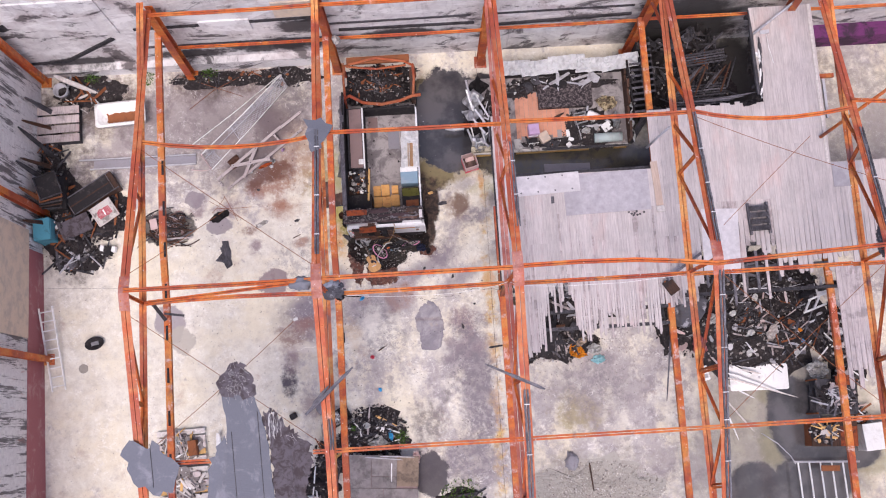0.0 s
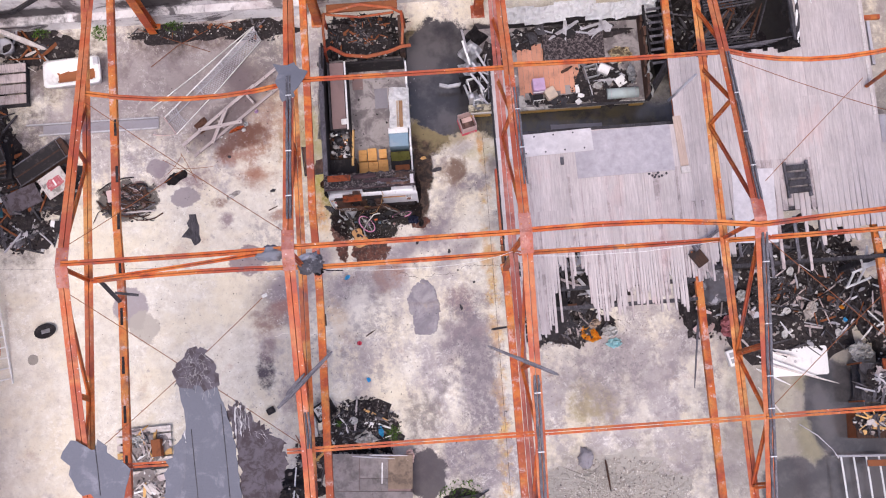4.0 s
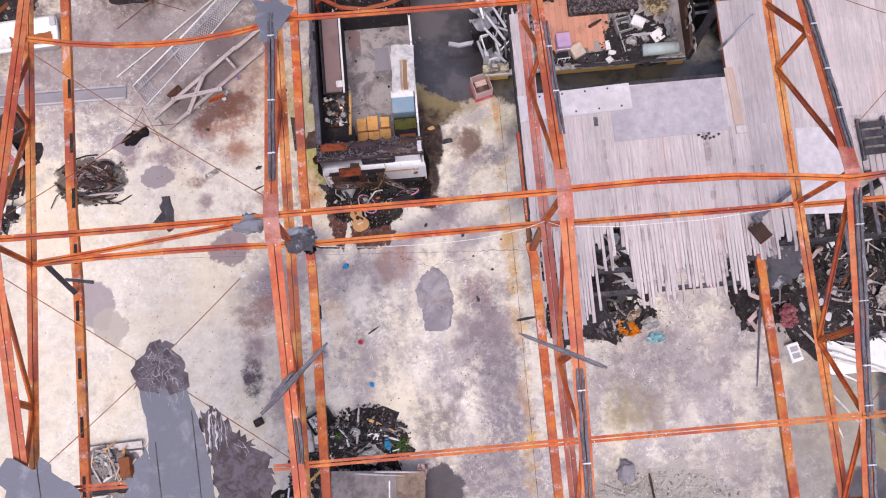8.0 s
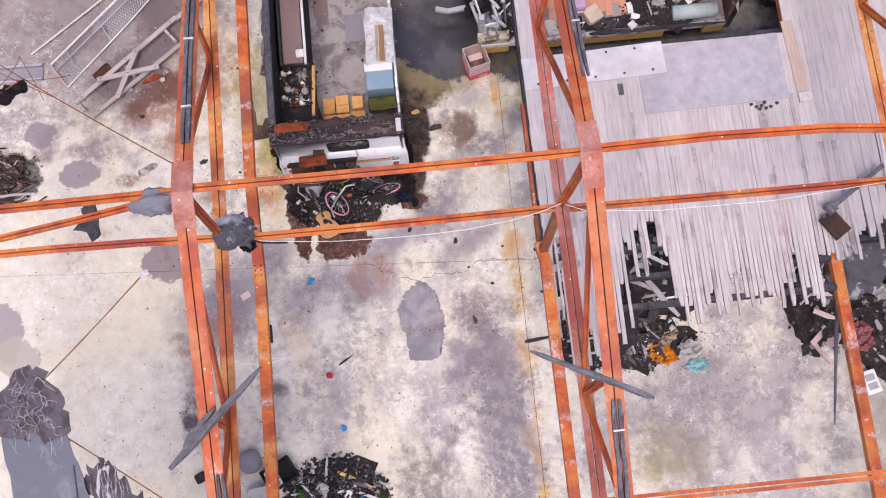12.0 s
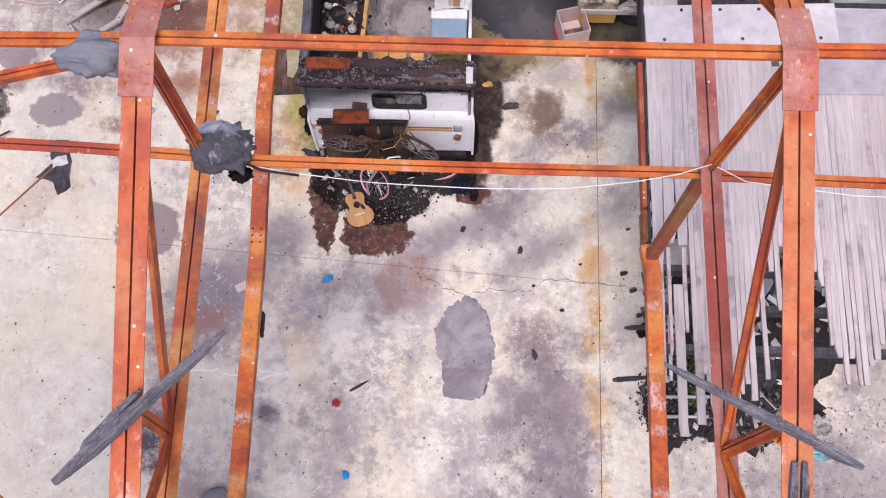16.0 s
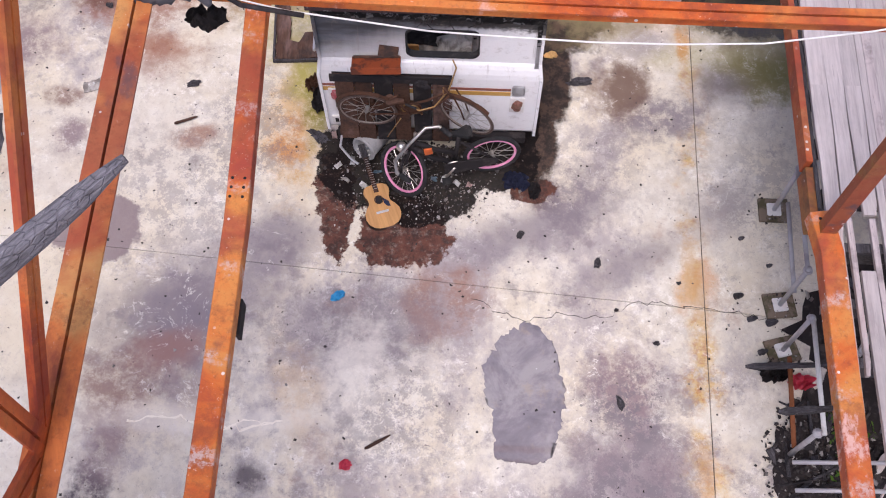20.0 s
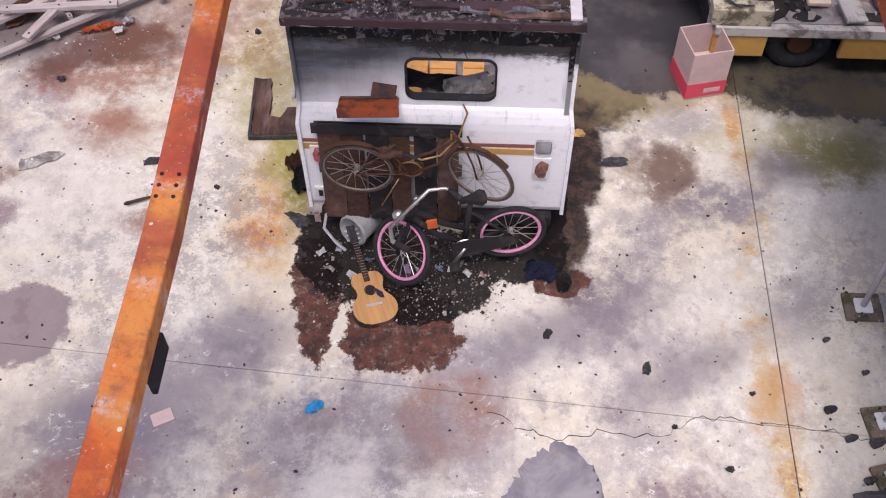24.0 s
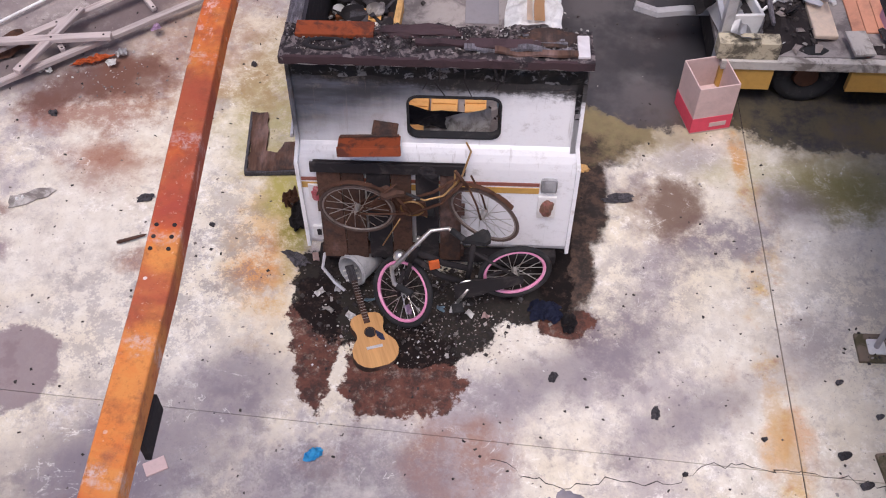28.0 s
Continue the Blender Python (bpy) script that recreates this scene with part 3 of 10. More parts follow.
def make_camper_white():
    """White enamel of the camper: sooted and blistered near the burnt roof line."""
    k = Mat("camper_enamel", 0.38, 0.0, 0.5)
    sep = k.n("ShaderNodeSeparateXYZ")
    k.link(k.pos, sep.inputs[0])
    n = k.noise(1.7, 8, 0.65, vec=k.coords((1, 1, 2.4)))
    streak = k.noise(7, 7, 0.7, vec=k.coords((2.2, 1, 0.25)))
    fine = k.noise(16, 8, 0.75, vec=k.coords((1, 1, 1.6)))
    flow = k.noise(2.4, 6, 0.6, vec=k.coords((0.8, 1, 3.0)))
    h = k.math("ADD", k.math("ADD", sep.outputs["Z"], k.math("MULTIPLY", k.math("SUBTRACT", n, 0.5), 0.2)), k.math("MULTIPLY", k.math("SUBTRACT", streak, 0.5), 0.08))
    col = k.mix(k.math("MULTIPLY", k.step(fine, 0.5, 0.75), 0.3), (0.86, 0.86, 0.88), (0.55, 0.53, 0.54))
    burn = k.math("ADD", k.math("SUBTRACT", h, 0.01), k.math("MULTIPLY", sep.outputs["X"], 0.08))
    h = k.math("SUBTRACT", h, k.math("MULTIPLY", k.math("ADD", sep.outputs["X"], 2.4), 0.32))
    smoke = k.math("MULTIPLY", k.step(h, 1.52, 2.02), 0.97)
    col = k.mix(smoke, col, k.mix(k.step(flow, 0.35, 0.7), (0.014, 0.017, 0.024), (0.09, 0.1, 0.13)))
    black = k.step(k.math("ADD", burn, k.math("MULTIPLY", k.math("SUBTRACT", fine, 0.5), 0.16)), 2.06, 2.14)
    col = k.mix(k.math("MULTIPLY", black, 0.96), col, (0.008, 0.007, 0.008))
    # pale streaks in the black band, painted in for its glossy glints
    pale_fleck = k.math("MULTIPLY", k.math("MULTIPLY", black, k.step(k.noise(6, 9, 0.8, vec=k.coords((0.5, 1, 3.5))), 0.6, 0.66)), 0.6)
    col = k.mix(pale_fleck, col, (0.3, 0.31, 0.35))
    dirt = k.math("MULTIPLY", k.step(k.noise(5, 9, 0.75), 0.53, 0.68), 0.4)
    col = k.mix(dirt, col, (0.3, 0.26, 0.22))
    drip = k.math("MULTIPLY", k.step(k.noise(11, 5, 0.6, vec=k.coords((2.5, 1, 0.12))), 0.6, 0.7), 0.3)
    col = k.mix(drip, col, (0.25, 0.2, 0.18))
    k.bump(k.math("ADD", fine, streak), 0.12, 0.006)
    return k.done(col, k.math("ADD", 0.24, k.math("MULTIPLY", smoke, 0.3)))


def make_debris(name, a, b, c):
    k = Mat(name, 0.85, 0.0, 0.15)
    col = k.ramp(k.island(), (0.0, a), (0.5, b), (0.8, a), (0.93, c))
    k.b.inputs["Roughness"].default_value = 0.8
    f = k.noise(12, 6, 0.7)
    col = k.mix(k.math("MULTIPLY", f, 0.5), col, a)
    k.bump(f, 0.5, 0.01)
    return k.done(col)


CONCRETE = make_concrete()
STEEL = make_steel()
STEEL_RAW = make_steel("rust_worn_steel", (0.6, 0.14, 0.028), (0.36, 0.055, 0.03), 0.3, 1.0, 0.62)
STEEL_TOP = make_steel("maroon_oxide_steel", (0.47, 0.098, 0.032), (0.27, 0.05, 0.03), 0.5, 0.75)
STEEL_PLATE = make_steel("pinkish_oxide_steel", (0.46, 0.13, 0.085), (0.27, 0.07, 0.06), 0.35, 0.8)
STEEL_LOW = make_steel("tan_flaking_steel", (0.66, 0.19, 0.05), (0.3, 0.07, 0.03), 0.7, 0.65)
BURNTSTEEL = make_steel("scorched_steel", (0.3, 0.12, 0.03), (0.08, 0.04, 0.025), 0.9)
CHAR = make_char()
CHAR_GREY = make_char("grey_charred_timber", 0.17)
HOOP = make_steel("burnt_red_tube", (0.4, 0.085, 0.03), (0.16, 0.04, 0.025), 0.7)
PLANK = make_wood("weathered_plank", (0.515, 0.458, 0.445), (0.375, 0.325, 0.318), vary=0.075, scorch=0.06, slits=0.45)
PLANK_BURNT = make_wood("scorched_plank", (0.5, 0.43, 0.42), (0.27, 0.22, 0.22), vary=0.15, scorch=0.35, slits=0.8)
PLY = make_wood("weathered_plywood", (0.4, 0.372, 0.395), (0.31, 0.285, 0.305), vary=0.06, stretch=(3, 3, 3))
PLY_PALE = make_wood("bleached_plywood", (0.58, 0.545, 0.555), (0.47, 0.435, 0.45), vary=0.04, stretch=(3, 3, 3))
SHEDPLY = make_wood("dirty_plywood", (0.25, 0.22, 0.215), (0.16, 0.14, 0.135), vary=0.12, scorch=0.35, stretch=(3, 3, 3))
SHEDBROWN = make_wood("brown_plywood", (0.27, 0.2, 0.15), (0.16, 0.115, 0.09), vary=0.05, scorch=0.4, stretch=(3, 3, 3))
TIMBER = make_wood("bleached_timber", (0.62, 0.57, 0.54), (0.42, 0.37, 0.34), stretch=(9, 9, 9), vary=0.12)
OLDTIMBER = make_wood("greyed_timber", (0.46, 0.4, 0.39), (0.27, 0.225, 0.22), vary=0.1, slits=0.7)
CHARROOF = make_paint("burnt_roof_crust", (0.03, 0.024, 0.027), (0.2, 0.165, 0.165), 0.85, 0.85, 16, lo=0.46, hi=0.6)
SCORCHED_ORANGE = make_paint("scorched_orange_board", (0.27, 0.06, 0.022), (0.06, 0.028, 0.022), 0.8, 0.75, 7, lo=0.45, hi=0.6)
CARDS = make_paint("amber_card", (0.8, 0.43, 0.15), (0.5, 0.2, 0.06), 0.6, 0.7, 7)
PINE = make_wood("singed_pine", (0.74, 0.45, 0.18), (0.5, 0.27, 0.1), scorch=0.3)
SCORCHED_EDGE = make_paint("scorched_maroon", (0.06, 0.036, 0.04), (0.02, 0.016, 0.018), 0.6, 0.7, 5)
DIRTY_WHITE = make_paint("filthy_white", (0.5, 0.47, 0.44), (0.08, 0.06, 0.05), 0.75, 0.6, 4, lo=0.45, hi=0.6)
BROWN_WOOD = make_wood("burnt_brown_wood", (0.085, 0.045, 0.032), (0.025, 0.016, 0.013), scorch=0.75, slits=0.4)
WALL = make_wall()
WALL_W = make_brick_white()
MAROON = make_paint("maroon_paint", (0.36, 0.13, 0.14), (0.6, 0.45, 0.42), 0.4, 0.7)
PURPLE = make_paint("purple_paint", (0.14, 0.035, 0.125), (0.04, 0.026, 0.04), 0.9, 0.7, 2.2, lo=0.42, hi=0.58)
TAN = make_paint("tan_panel", (0.7, 0.56, 0.44), (0.42, 0.36, 0.32), 0.6, 0.8, 3, lo=0.42, hi=0.66)
WHITE = make_paint("dirty_white_paint", (0.78, 0.77, 0.76), (0.25, 0.2, 0.17), 0.35, 0.5)
ALU = make_paint("dull_aluminium", (0.62, 0.62, 0.64), (0.25, 0.23, 0.24), 0.5, 0.42, metal=0.6)
GALV = make_paint("galvanised_steel", (0.5, 0.49, 0.52), (0.2, 0.17, 0.17), 0.6, 0.5, metal=0.3)
BLACK = make_paint("burnt_black", (0.026, 0.023, 0.025), (0.1, 0.085, 0.082), 0.5, 0.85, 6)
TAR = make_paint("roofing_felt", (0.15, 0.15, 0.175), (0.28, 0.27, 0.3), 0.6, 0.8, 3)
TAR_RED = make_paint("stained_roofing_felt", (0.115, 0.098, 0.112), (0.058, 0.042, 0.045), 0.9, 0.8, 6, lo=0.42, hi=0.6)
JOINT_DIRT = make_paint("joint_dirt", (0.24, 0.2, 0.17), (0.05, 0.04, 0.038), 0.95, 0.95, 3, lo=0.42, hi=0.55)
FIBRE = make_paint("bleached_fibre", (0.5, 0.47, 0.47), (0.3, 0.27, 0.27), 0.5, 0.9, 20)
PATCHC = make_paint("cement_patch", (0.27, 0.255, 0.28), (0.2, 0.18, 0.19), 0.6, 0.85, 2)
ENAMEL = make_camper_white()
PVC = make_paint("white_pvc", (0.75, 0.75, 0.74), (0.3, 0.27, 0.25), 0.4, 0.4)
RUBBER = make_paint("rubber", (0.025, 0.025, 0.027), (0.1, 0.09, 0.09), 0.4, 0.8, 8)
CHROME = make_paint("dull_chrome", (0.6, 0.58, 0.55), (0.2, 0.12, 0.08), 0.5, 0.3, 7, metal=0.9)
RUST = make_paint("flaky_rust", (0.25, 0.09, 0.04), (0.1, 0.04, 0.03), 0.6, 0.8, 6)
PINK = make_paint("pink_enamel", (0.74, 0.28, 0.47), (0.75, 0.58, 0.64), 0.55, 0.4, 9)
ORANGE = make_paint("orange_plastic", (0.65, 0.13, 0.03), (0.2, 0.05, 0.02), 0.5, 0.5, 5)
YELLOW = make_paint("orange_tarp", (0.9, 0.4, 0.03), (0.8, 0.2, 0.03), 0.5, 0.6, 5)
BLUE = make_paint("bright_blue_rubber", (0.05, 0.47, 0.82), (0.03, 0.28, 0.5), 0.3, 0.5, 9)
NAVY = make_paint("navy_cloth", (0.03, 0.035, 0.07), (0.015, 0.015, 0.02), 0.5, 0.9, 9)
STEELBLUE = make_paint("faded_blue_vinyl", (0.22, 0.33, 0.42), (0.4, 0.42, 0.45), 0.4, 0.6)
CARTON = make_paint("pinkish_card", (0.62, 0.46, 0.44), (0.4, 0.3, 0.28), 0.4, 0.8)
REDCARD = make_paint("red_card", (0.72, 0.07, 0.12), (0.5, 0.1, 0.12), 0.3, 0.6)
GUITAR = make_wood("spruce_top", (0.55, 0.3, 0.12), (0.42, 0.21, 0.08), rough=0.4, vary=0.02)
SALMON = make_paint("salmon_floor", (0.62, 0.3, 0.2), (0.3, 0.16, 0.12), 0.5, 0.75, 2.2)
GREYVINYL = make_paint("grey_vinyl_floor", (0.36, 0.325, 0.315), (0.14, 0.12, 0.125), 0.85, 0.7, 2.2, lo=0.44, hi=0.58)
SKIN = make_paint("white_aluminium_skin", (0.88, 0.88, 0.88), (0.4, 0.38, 0.38), 0.4, 0.45, 5)
CHALK = make_paint("lime_bloom", (0.82, 0.77, 0.68), (0.6, 0.5, 0.4), 0.5, 0.9, 9)
MOULDY = make_paint("mouldy_panel", (0.52, 0.46, 0.34), (0.05, 0.042, 0.035), 0.85, 0.7, 6, lo=0.44, hi=0.58)
BROWNPANEL = make_paint("brown_laminate", (0.24, 0.16, 0.15), (0.12, 0.08, 0.08), 0.5, 0.6)
LILAC = make_paint("lilac_plastic", (0.5, 0.34, 0.52), (0.3, 0.2, 0.3), 0.4, 0.5)
TEAL = make_paint("teal_paint", (0.06, 0.25, 0.33), (0.03, 0.08, 0.1), 0.6, 0.6, 5)
STRIPE_B = make_paint("brown_stripe", (0.3, 0.1, 0.07), (0.15, 0.07, 0.05), 0.3, 0.4)
STRIPE_T = make_paint("tan_stripe", (0.5, 0.3, 0.16), (0.36, 0.22, 0.12), 0.4, 0.5)
STRIPE_Y = make_paint("ochre_stripe", (0.55, 0.32, 0.08), (0.3, 0.18, 0.06), 0.3, 0.4)
MOSSPAD = make_paint("mossy_pad", (0.2, 0.155, 0.12), (0.07, 0.07, 0.035), 0.8, 0.9, 8, lo=0.45, hi=0.58)
MELTED = make_paint("melted_lamp", (0.35, 0.14, 0.12), (0.12, 0.07, 0.04), 0.8, 0.5, 16, lo=0.42, hi=0.55)
# black foil; its highlights are painted in as pale grey spots
FOIL = make_paint("scorched_foil", (0.018, 0.018, 0.02), (0.5, 0.5, 0.53), 0.45, 0.35, 15, metal=0.3, lo=0.55, hi=0.6)
LAMPRED = make_paint("red_lens", (0.36, 0.06, 0.08), (0.5, 0.36, 0.34), 0.75, 0.4, 20)
SOOT = make_paint("soot_and_ash", (0.03, 0.025, 0.026), (0.11, 0.092, 0.088), 0.6, 0.95, 9)
GREYPLASTIC = make_paint("grey_plastic", (0.36, 0.36, 0.37), (0.12, 0.11, 0.11), 0.5, 0.5, 6)
GOLD = make_paint("tarnished_brass", (0.4, 0.24, 0.1), (0.12, 0.06, 0.03), 0.5, 0.4, 12, metal=0.7)
OLDCHROME = make_paint("tarnished_rim", (0.3, 0.26, 0.24), (0.1, 0.06, 0.04), 0.6, 0.45, 12, metal=0.6)
OLDTYRE = make_paint("perished_tyre", (0.1, 0.07, 0.06), (0.03, 0.025, 0.025), 0.6, 0.85, 12)
OLDRUST = make_paint("old_brown_rust", (0.085, 0.04, 0.025), (0.03, 0.02, 0.018), 0.6, 0.7, 9)


def make_puddle():
    """Still, shallow water over dull cement: a smooth mirror over a mottled bottom."""
    k = Mat("puddle_water", 0.03, 0.0, 1.0)
    big, fine = k.noise(2.2, 8, 0.68, warp=0.5), k.noise(9, 8, 0.75)
    col = k.ramp(big, (0.35, (0.16, 0.14, 0.155)), (0.5, (0.24, 0.21, 0.23)), (0.62, (0.34, 0.31, 0.31)))
    col = k.mix(k.math("MULTIPLY", k.step(fine, 0.5, 0.7), 0.4), col, (0.2, 0.17, 0.165))
    col = k.mix(k.math("MULTIPLY", k.step(k.noise(3.5, 6, 0.7), 0.55, 0.68), 0.4), col, (0.4, 0.31, 0.22))
    return k.done(col)


WATER = make_puddle()
ASH = make_debris("burnt_rubbish", (0.028, 0.024, 0.025), (0.075, 0.064, 0.062), (0.45, 0.42, 0.4))
SCRAP = make_debris("pale_rubbish", (0.12, 0.1, 0.1), (0.42, 0.36, 0.33), (0.8, 0.79, 0.78))
LEAF = make_debris("weed_leaves", (0.05, 0.1, 0.02), (0.09, 0.17, 0.03), (0.14, 0.22, 0.04))
GRIT_BED = make_paint("gravel_bed", (0.42, 0.39, 0.35), (0.26, 0.23, 0.21), 0.6, 0.9, 9)
GRAVEL = make_debris("gravel", (0.3, 0.27, 0.24), (0.62, 0.58, 0.52), (0.8, 0.77, 0.72))


# ---- mesh helpers ----
def bm_new():
    return bmesh.new()


def part(name, bm, material, parent=None, label="", smooth=False):
    """Link a bmesh as one mesh object under a thing."""
    me = bpy.data.meshes.new(name)
    bm.normal_update()
    bm.to_mesh(me)
    bm.free()
    for mt in (material if isinstance(material, (list, tuple)) else [material]):
        me.materials.append(mt)
    if smooth:
        for p in me.polygons:
            p.use_smooth = True
    ob = new(name, me)
    if parent is not None:
        ob.parent = parent
    if label:
        ob["label"] = label
    return ob


def share(name, me, m, parent=None):
    """Another object on the same mesh, at pose m."""
    ob = new(name, me)
    ob.matrix_basis = m
    if parent is not None:
        ob.parent = parent
    return ob


def thing(name, label, category, x=0.0, y=0.0, z=0.0, rx=0.0, ry=0.0, rz=0.0, group="", kind=""):
    ob = new(name)
    ob.empty_display_size = 0.1
    ob.matrix_basis = pose(x, y, z, rx, ry, rz)
    return tagged(ob, label, category, group, kind)


def add_box(bm, lo, hi, m=None, bevel=0.0):
    c = [(a + b) / 2 for a, b in zip(lo, hi)]
    s = [abs(b - a) for a, b in zip(lo, hi)]
    mm = Matrix.Translation(c) @ Matrix.Diagonal((*s, 1))
    if m is not None:
        mm = m @ mm
    vs = bmesh.ops.create_cube(bm, size=1.0, matrix=mm)["verts"]
    if bevel:
        es = list({e for v in vs for e in v.link_edges})
        bmesh.ops.bevel(bm, geom=es, offset=bevel, segments=2, affect="EDGES", profile=0.6)
    return vs


def box_bm(lo, hi, bevel=0.0, m=None):
    bm = bm_new()
    add_box(bm, lo, hi, m, bevel)
    return bm


def along(p0, p1, up=(0, 0, 1)):
    """A pose at p0 with its y axis towards p1 and z as near up as can be."""
    a, b = Vector(p0), Vector(p1)
    y = (b - a).normalized()
    u = Vector(up)
    x = y.cross(u)
    if x.length < 1e-4:
        x = y.cross(Vector((1, 0, 0)))
    x.normalize()
    z = x.cross(y)
    m = Matrix((x, y, z)).transposed().to_4x4()
    m.translation = a
    return m, (b - a).length


def add_bar(bm, p0, p1, w, h, up=(0, 0, 1), dx=0.0, dz=0.0):
    m, n = along(p0, p1, up)
    add_box(bm, (dx - w / 2, 0, dz - h / 2), (dx + w / 2, n, dz + h / 2), m)


def add_pipe(bm, p0, p1, r, seg=8, r2=None):
    m, n = along(p0, p1)
    mm = m @ pose(0, n / 2, 0, 90 if r2 is None else -90, 0, 0)
    bmesh.ops.create_cone(bm, cap_ends=True, segments=seg, radius1=r, radius2=r if r2 is None else r2, depth=n, matrix=mm)


def add_tube(bm, pts, r, seg=6):
    """A bent round bar through pts."""
    pts = [Vector(p) for p in pts]
    rings = []
    for i, p in enumerate(pts):
        d = (pts[min(i + 1, len(pts) - 1)] - pts[max(i - 1, 0)]).normalized()
        a = d.cross(Vector((0.13, 0.21, 0.97)))
        a.normalize()
        b = d.cross(a)
        rings.append([bm.verts.new(p + r * (math.cos(q) * a + math.sin(q) * b)) for q in [2 * math.pi * j / seg for j in range(seg)]])
    for u, v in zip(rings, rings[1:]):
        for j in range(seg):
            bm.faces.new((u[j], u[(j + 1) % seg], v[(j + 1) % seg], v[j]))
    bm.faces.new(rings[0][::-1])
    bm.faces.new(rings[-1])


def add_ring(bm, m, R, r, seg=28, sub=8, flat=1.0):
    """A torus in the xy plane of pose m."""
    rows = []
    for i in range(seg):
        a = 2 * math.pi * i / seg
        rows.append([bm.verts.new(m @ Vector(((R + r * math.cos(b)) * math.cos(a), (R + r * math.cos(b)) * math.sin(a), r * flat * math.sin(b))))
                     for b in [2 * math.pi * j / sub for j in range(sub)]])
    for i in range(seg):
        u, v = rows[i], rows[(i + 1) % seg]
        for j in range(sub):
            bm.faces.new((u[j], v[j], v[(j + 1) % sub], u[(j + 1) % sub]))


def add_prism(bm, outline, z0, z1, m=None):
    """A flat plate with that outline between two heights."""
    f = lambda x, y, z: (m @ Vector((x, y, z))) if m is not None else Vector((x, y, z))
    a = [bm.verts.new(f(x, y, z0)) for x, y in outline]
    b = [bm.verts.new(f(x, y, z1)) for x, y in outline]
    n = len(outline)
    bm.faces.new(a[::-1])
    bm.faces.new(b)
    for i in range(n):
        bm.faces.new((a[i], a[(i + 1) % n], b[(i + 1) % n], b[i]))


def ragged(points, step=0.12, amp=0.05, seed=1):
    """Roughen a closed outline."""
    rnd = random.Random(seed)
    out = []
    for (x0, y0), (x1, y1) in zip(points, points[1:] + points[:1]):
        n = max(1, int(math.hypot(x1 - x0, y1 - y0) / step))
        for i in range(n):
            t = i / n
            out.append((x0 + (x1 - x0) * t + rnd.gauss(0, amp), y0 + (y1 - y0) * t + rnd.gauss(0, amp)))
    return out


def fz(x, y):
    """Height of the sloping slab."""
    return -0.032 * x + 0.0386 * y


def za(x, y, h=0.0):
    """A point h above the slab."""
    return (x, y, fz(x, y) + 0.02 + h)


def floor_plate(name, outline, material, thick=0.004, label="", category="stain", seed=1, amp=0.03, step=0.08, kind="stuff", lift=0.0, level=None):
    """A thin ragged layer that lies on the sloping slab, or level at a given height."""
    bm = bm_new()
    pts = ragged(outline, step, amp, seed)
    a = [bm.verts.new((x, y, fz(x, y) + lift + thick if level is None else level)) for x, y in pts]
    b = [bm.verts.new((x, y, fz(x, y) + lift - 0.002)) for x, y in pts]
    n = len(pts)
    bm.faces.new(a)
    for i in range(n):
        bm.faces.new((b[i], b[(i + 1) % n], a[(i + 1) % n], a[i]))
    bmesh.ops.triangulate(bm, faces=bm.faces[:1])
    bmesh.ops.recalc_face_normals(bm, faces=bm.faces)
    return tagged(part(name, bm, material), label, category, kind=kind)

# ---- setting: slab, walls, ground ----
def slab_panel(x0, x1, y0, y1, k0=0.0, k1=0.0):
    """One cast bay of the slab; k0, k1: the slant of its south and north edges."""
    bm = bm_new()
    gx, gy = 0.005, 0.003
    pts = []
    for x, y, k in ((x0, y0, k0), (x1, y0, k0), (x1, y1, k1), (x0, y1, k1)):
        yy = y + k * x + (gy if y == y0 else -gy)
        xx = x + (gx if x == x0 else -gx)
        pts.append((xx, yy))
    for dz in (-0.15, 0.0):
        for x, y in pts:
            bm.verts.new((x, y, fz(x, y) + dz))
    bm.verts.ensure_lookup_table()
    v = bm.verts
    for f in ((3, 2, 1, 0), (4, 5, 6, 7), (0, 1, 5, 4), (1, 2, 6, 5), (2, 3, 7, 6), (3, 0, 4, 7)):
        bm.faces.new([v[i] for i in f])
    return bm


floor_ob = thing("floor", "stained pale concrete slab with joints", "floor", kind="structure")
for x0, x1 in ((-11.05, 1.27), (1.27, 16.0)):
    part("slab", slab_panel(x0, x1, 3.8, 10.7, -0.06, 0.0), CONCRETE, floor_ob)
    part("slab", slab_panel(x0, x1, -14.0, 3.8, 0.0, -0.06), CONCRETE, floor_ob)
bm = bm_new()
for x, y in ((-11.3, -14.2), (16.2, -14.2), (16.2, 10.9), (-11.3, 10.9)):
    bm.verts.new((x, y, fz(x, y) - 0.012))
bm.verts.ensure_lookup_table()
bm.faces.new(bm.verts[:])
part("joint_bed", bm, JOINT_DIRT, floor_ob, "dark dirt in the slab joints")
bm = bm_new()
add_box(bm, (-400, -400, -2.0), (400, 400, -1.6))
tagged(part("ground", bm, GRAVEL), "grey gravel ground beyond the walls", "ground", kind="structure")


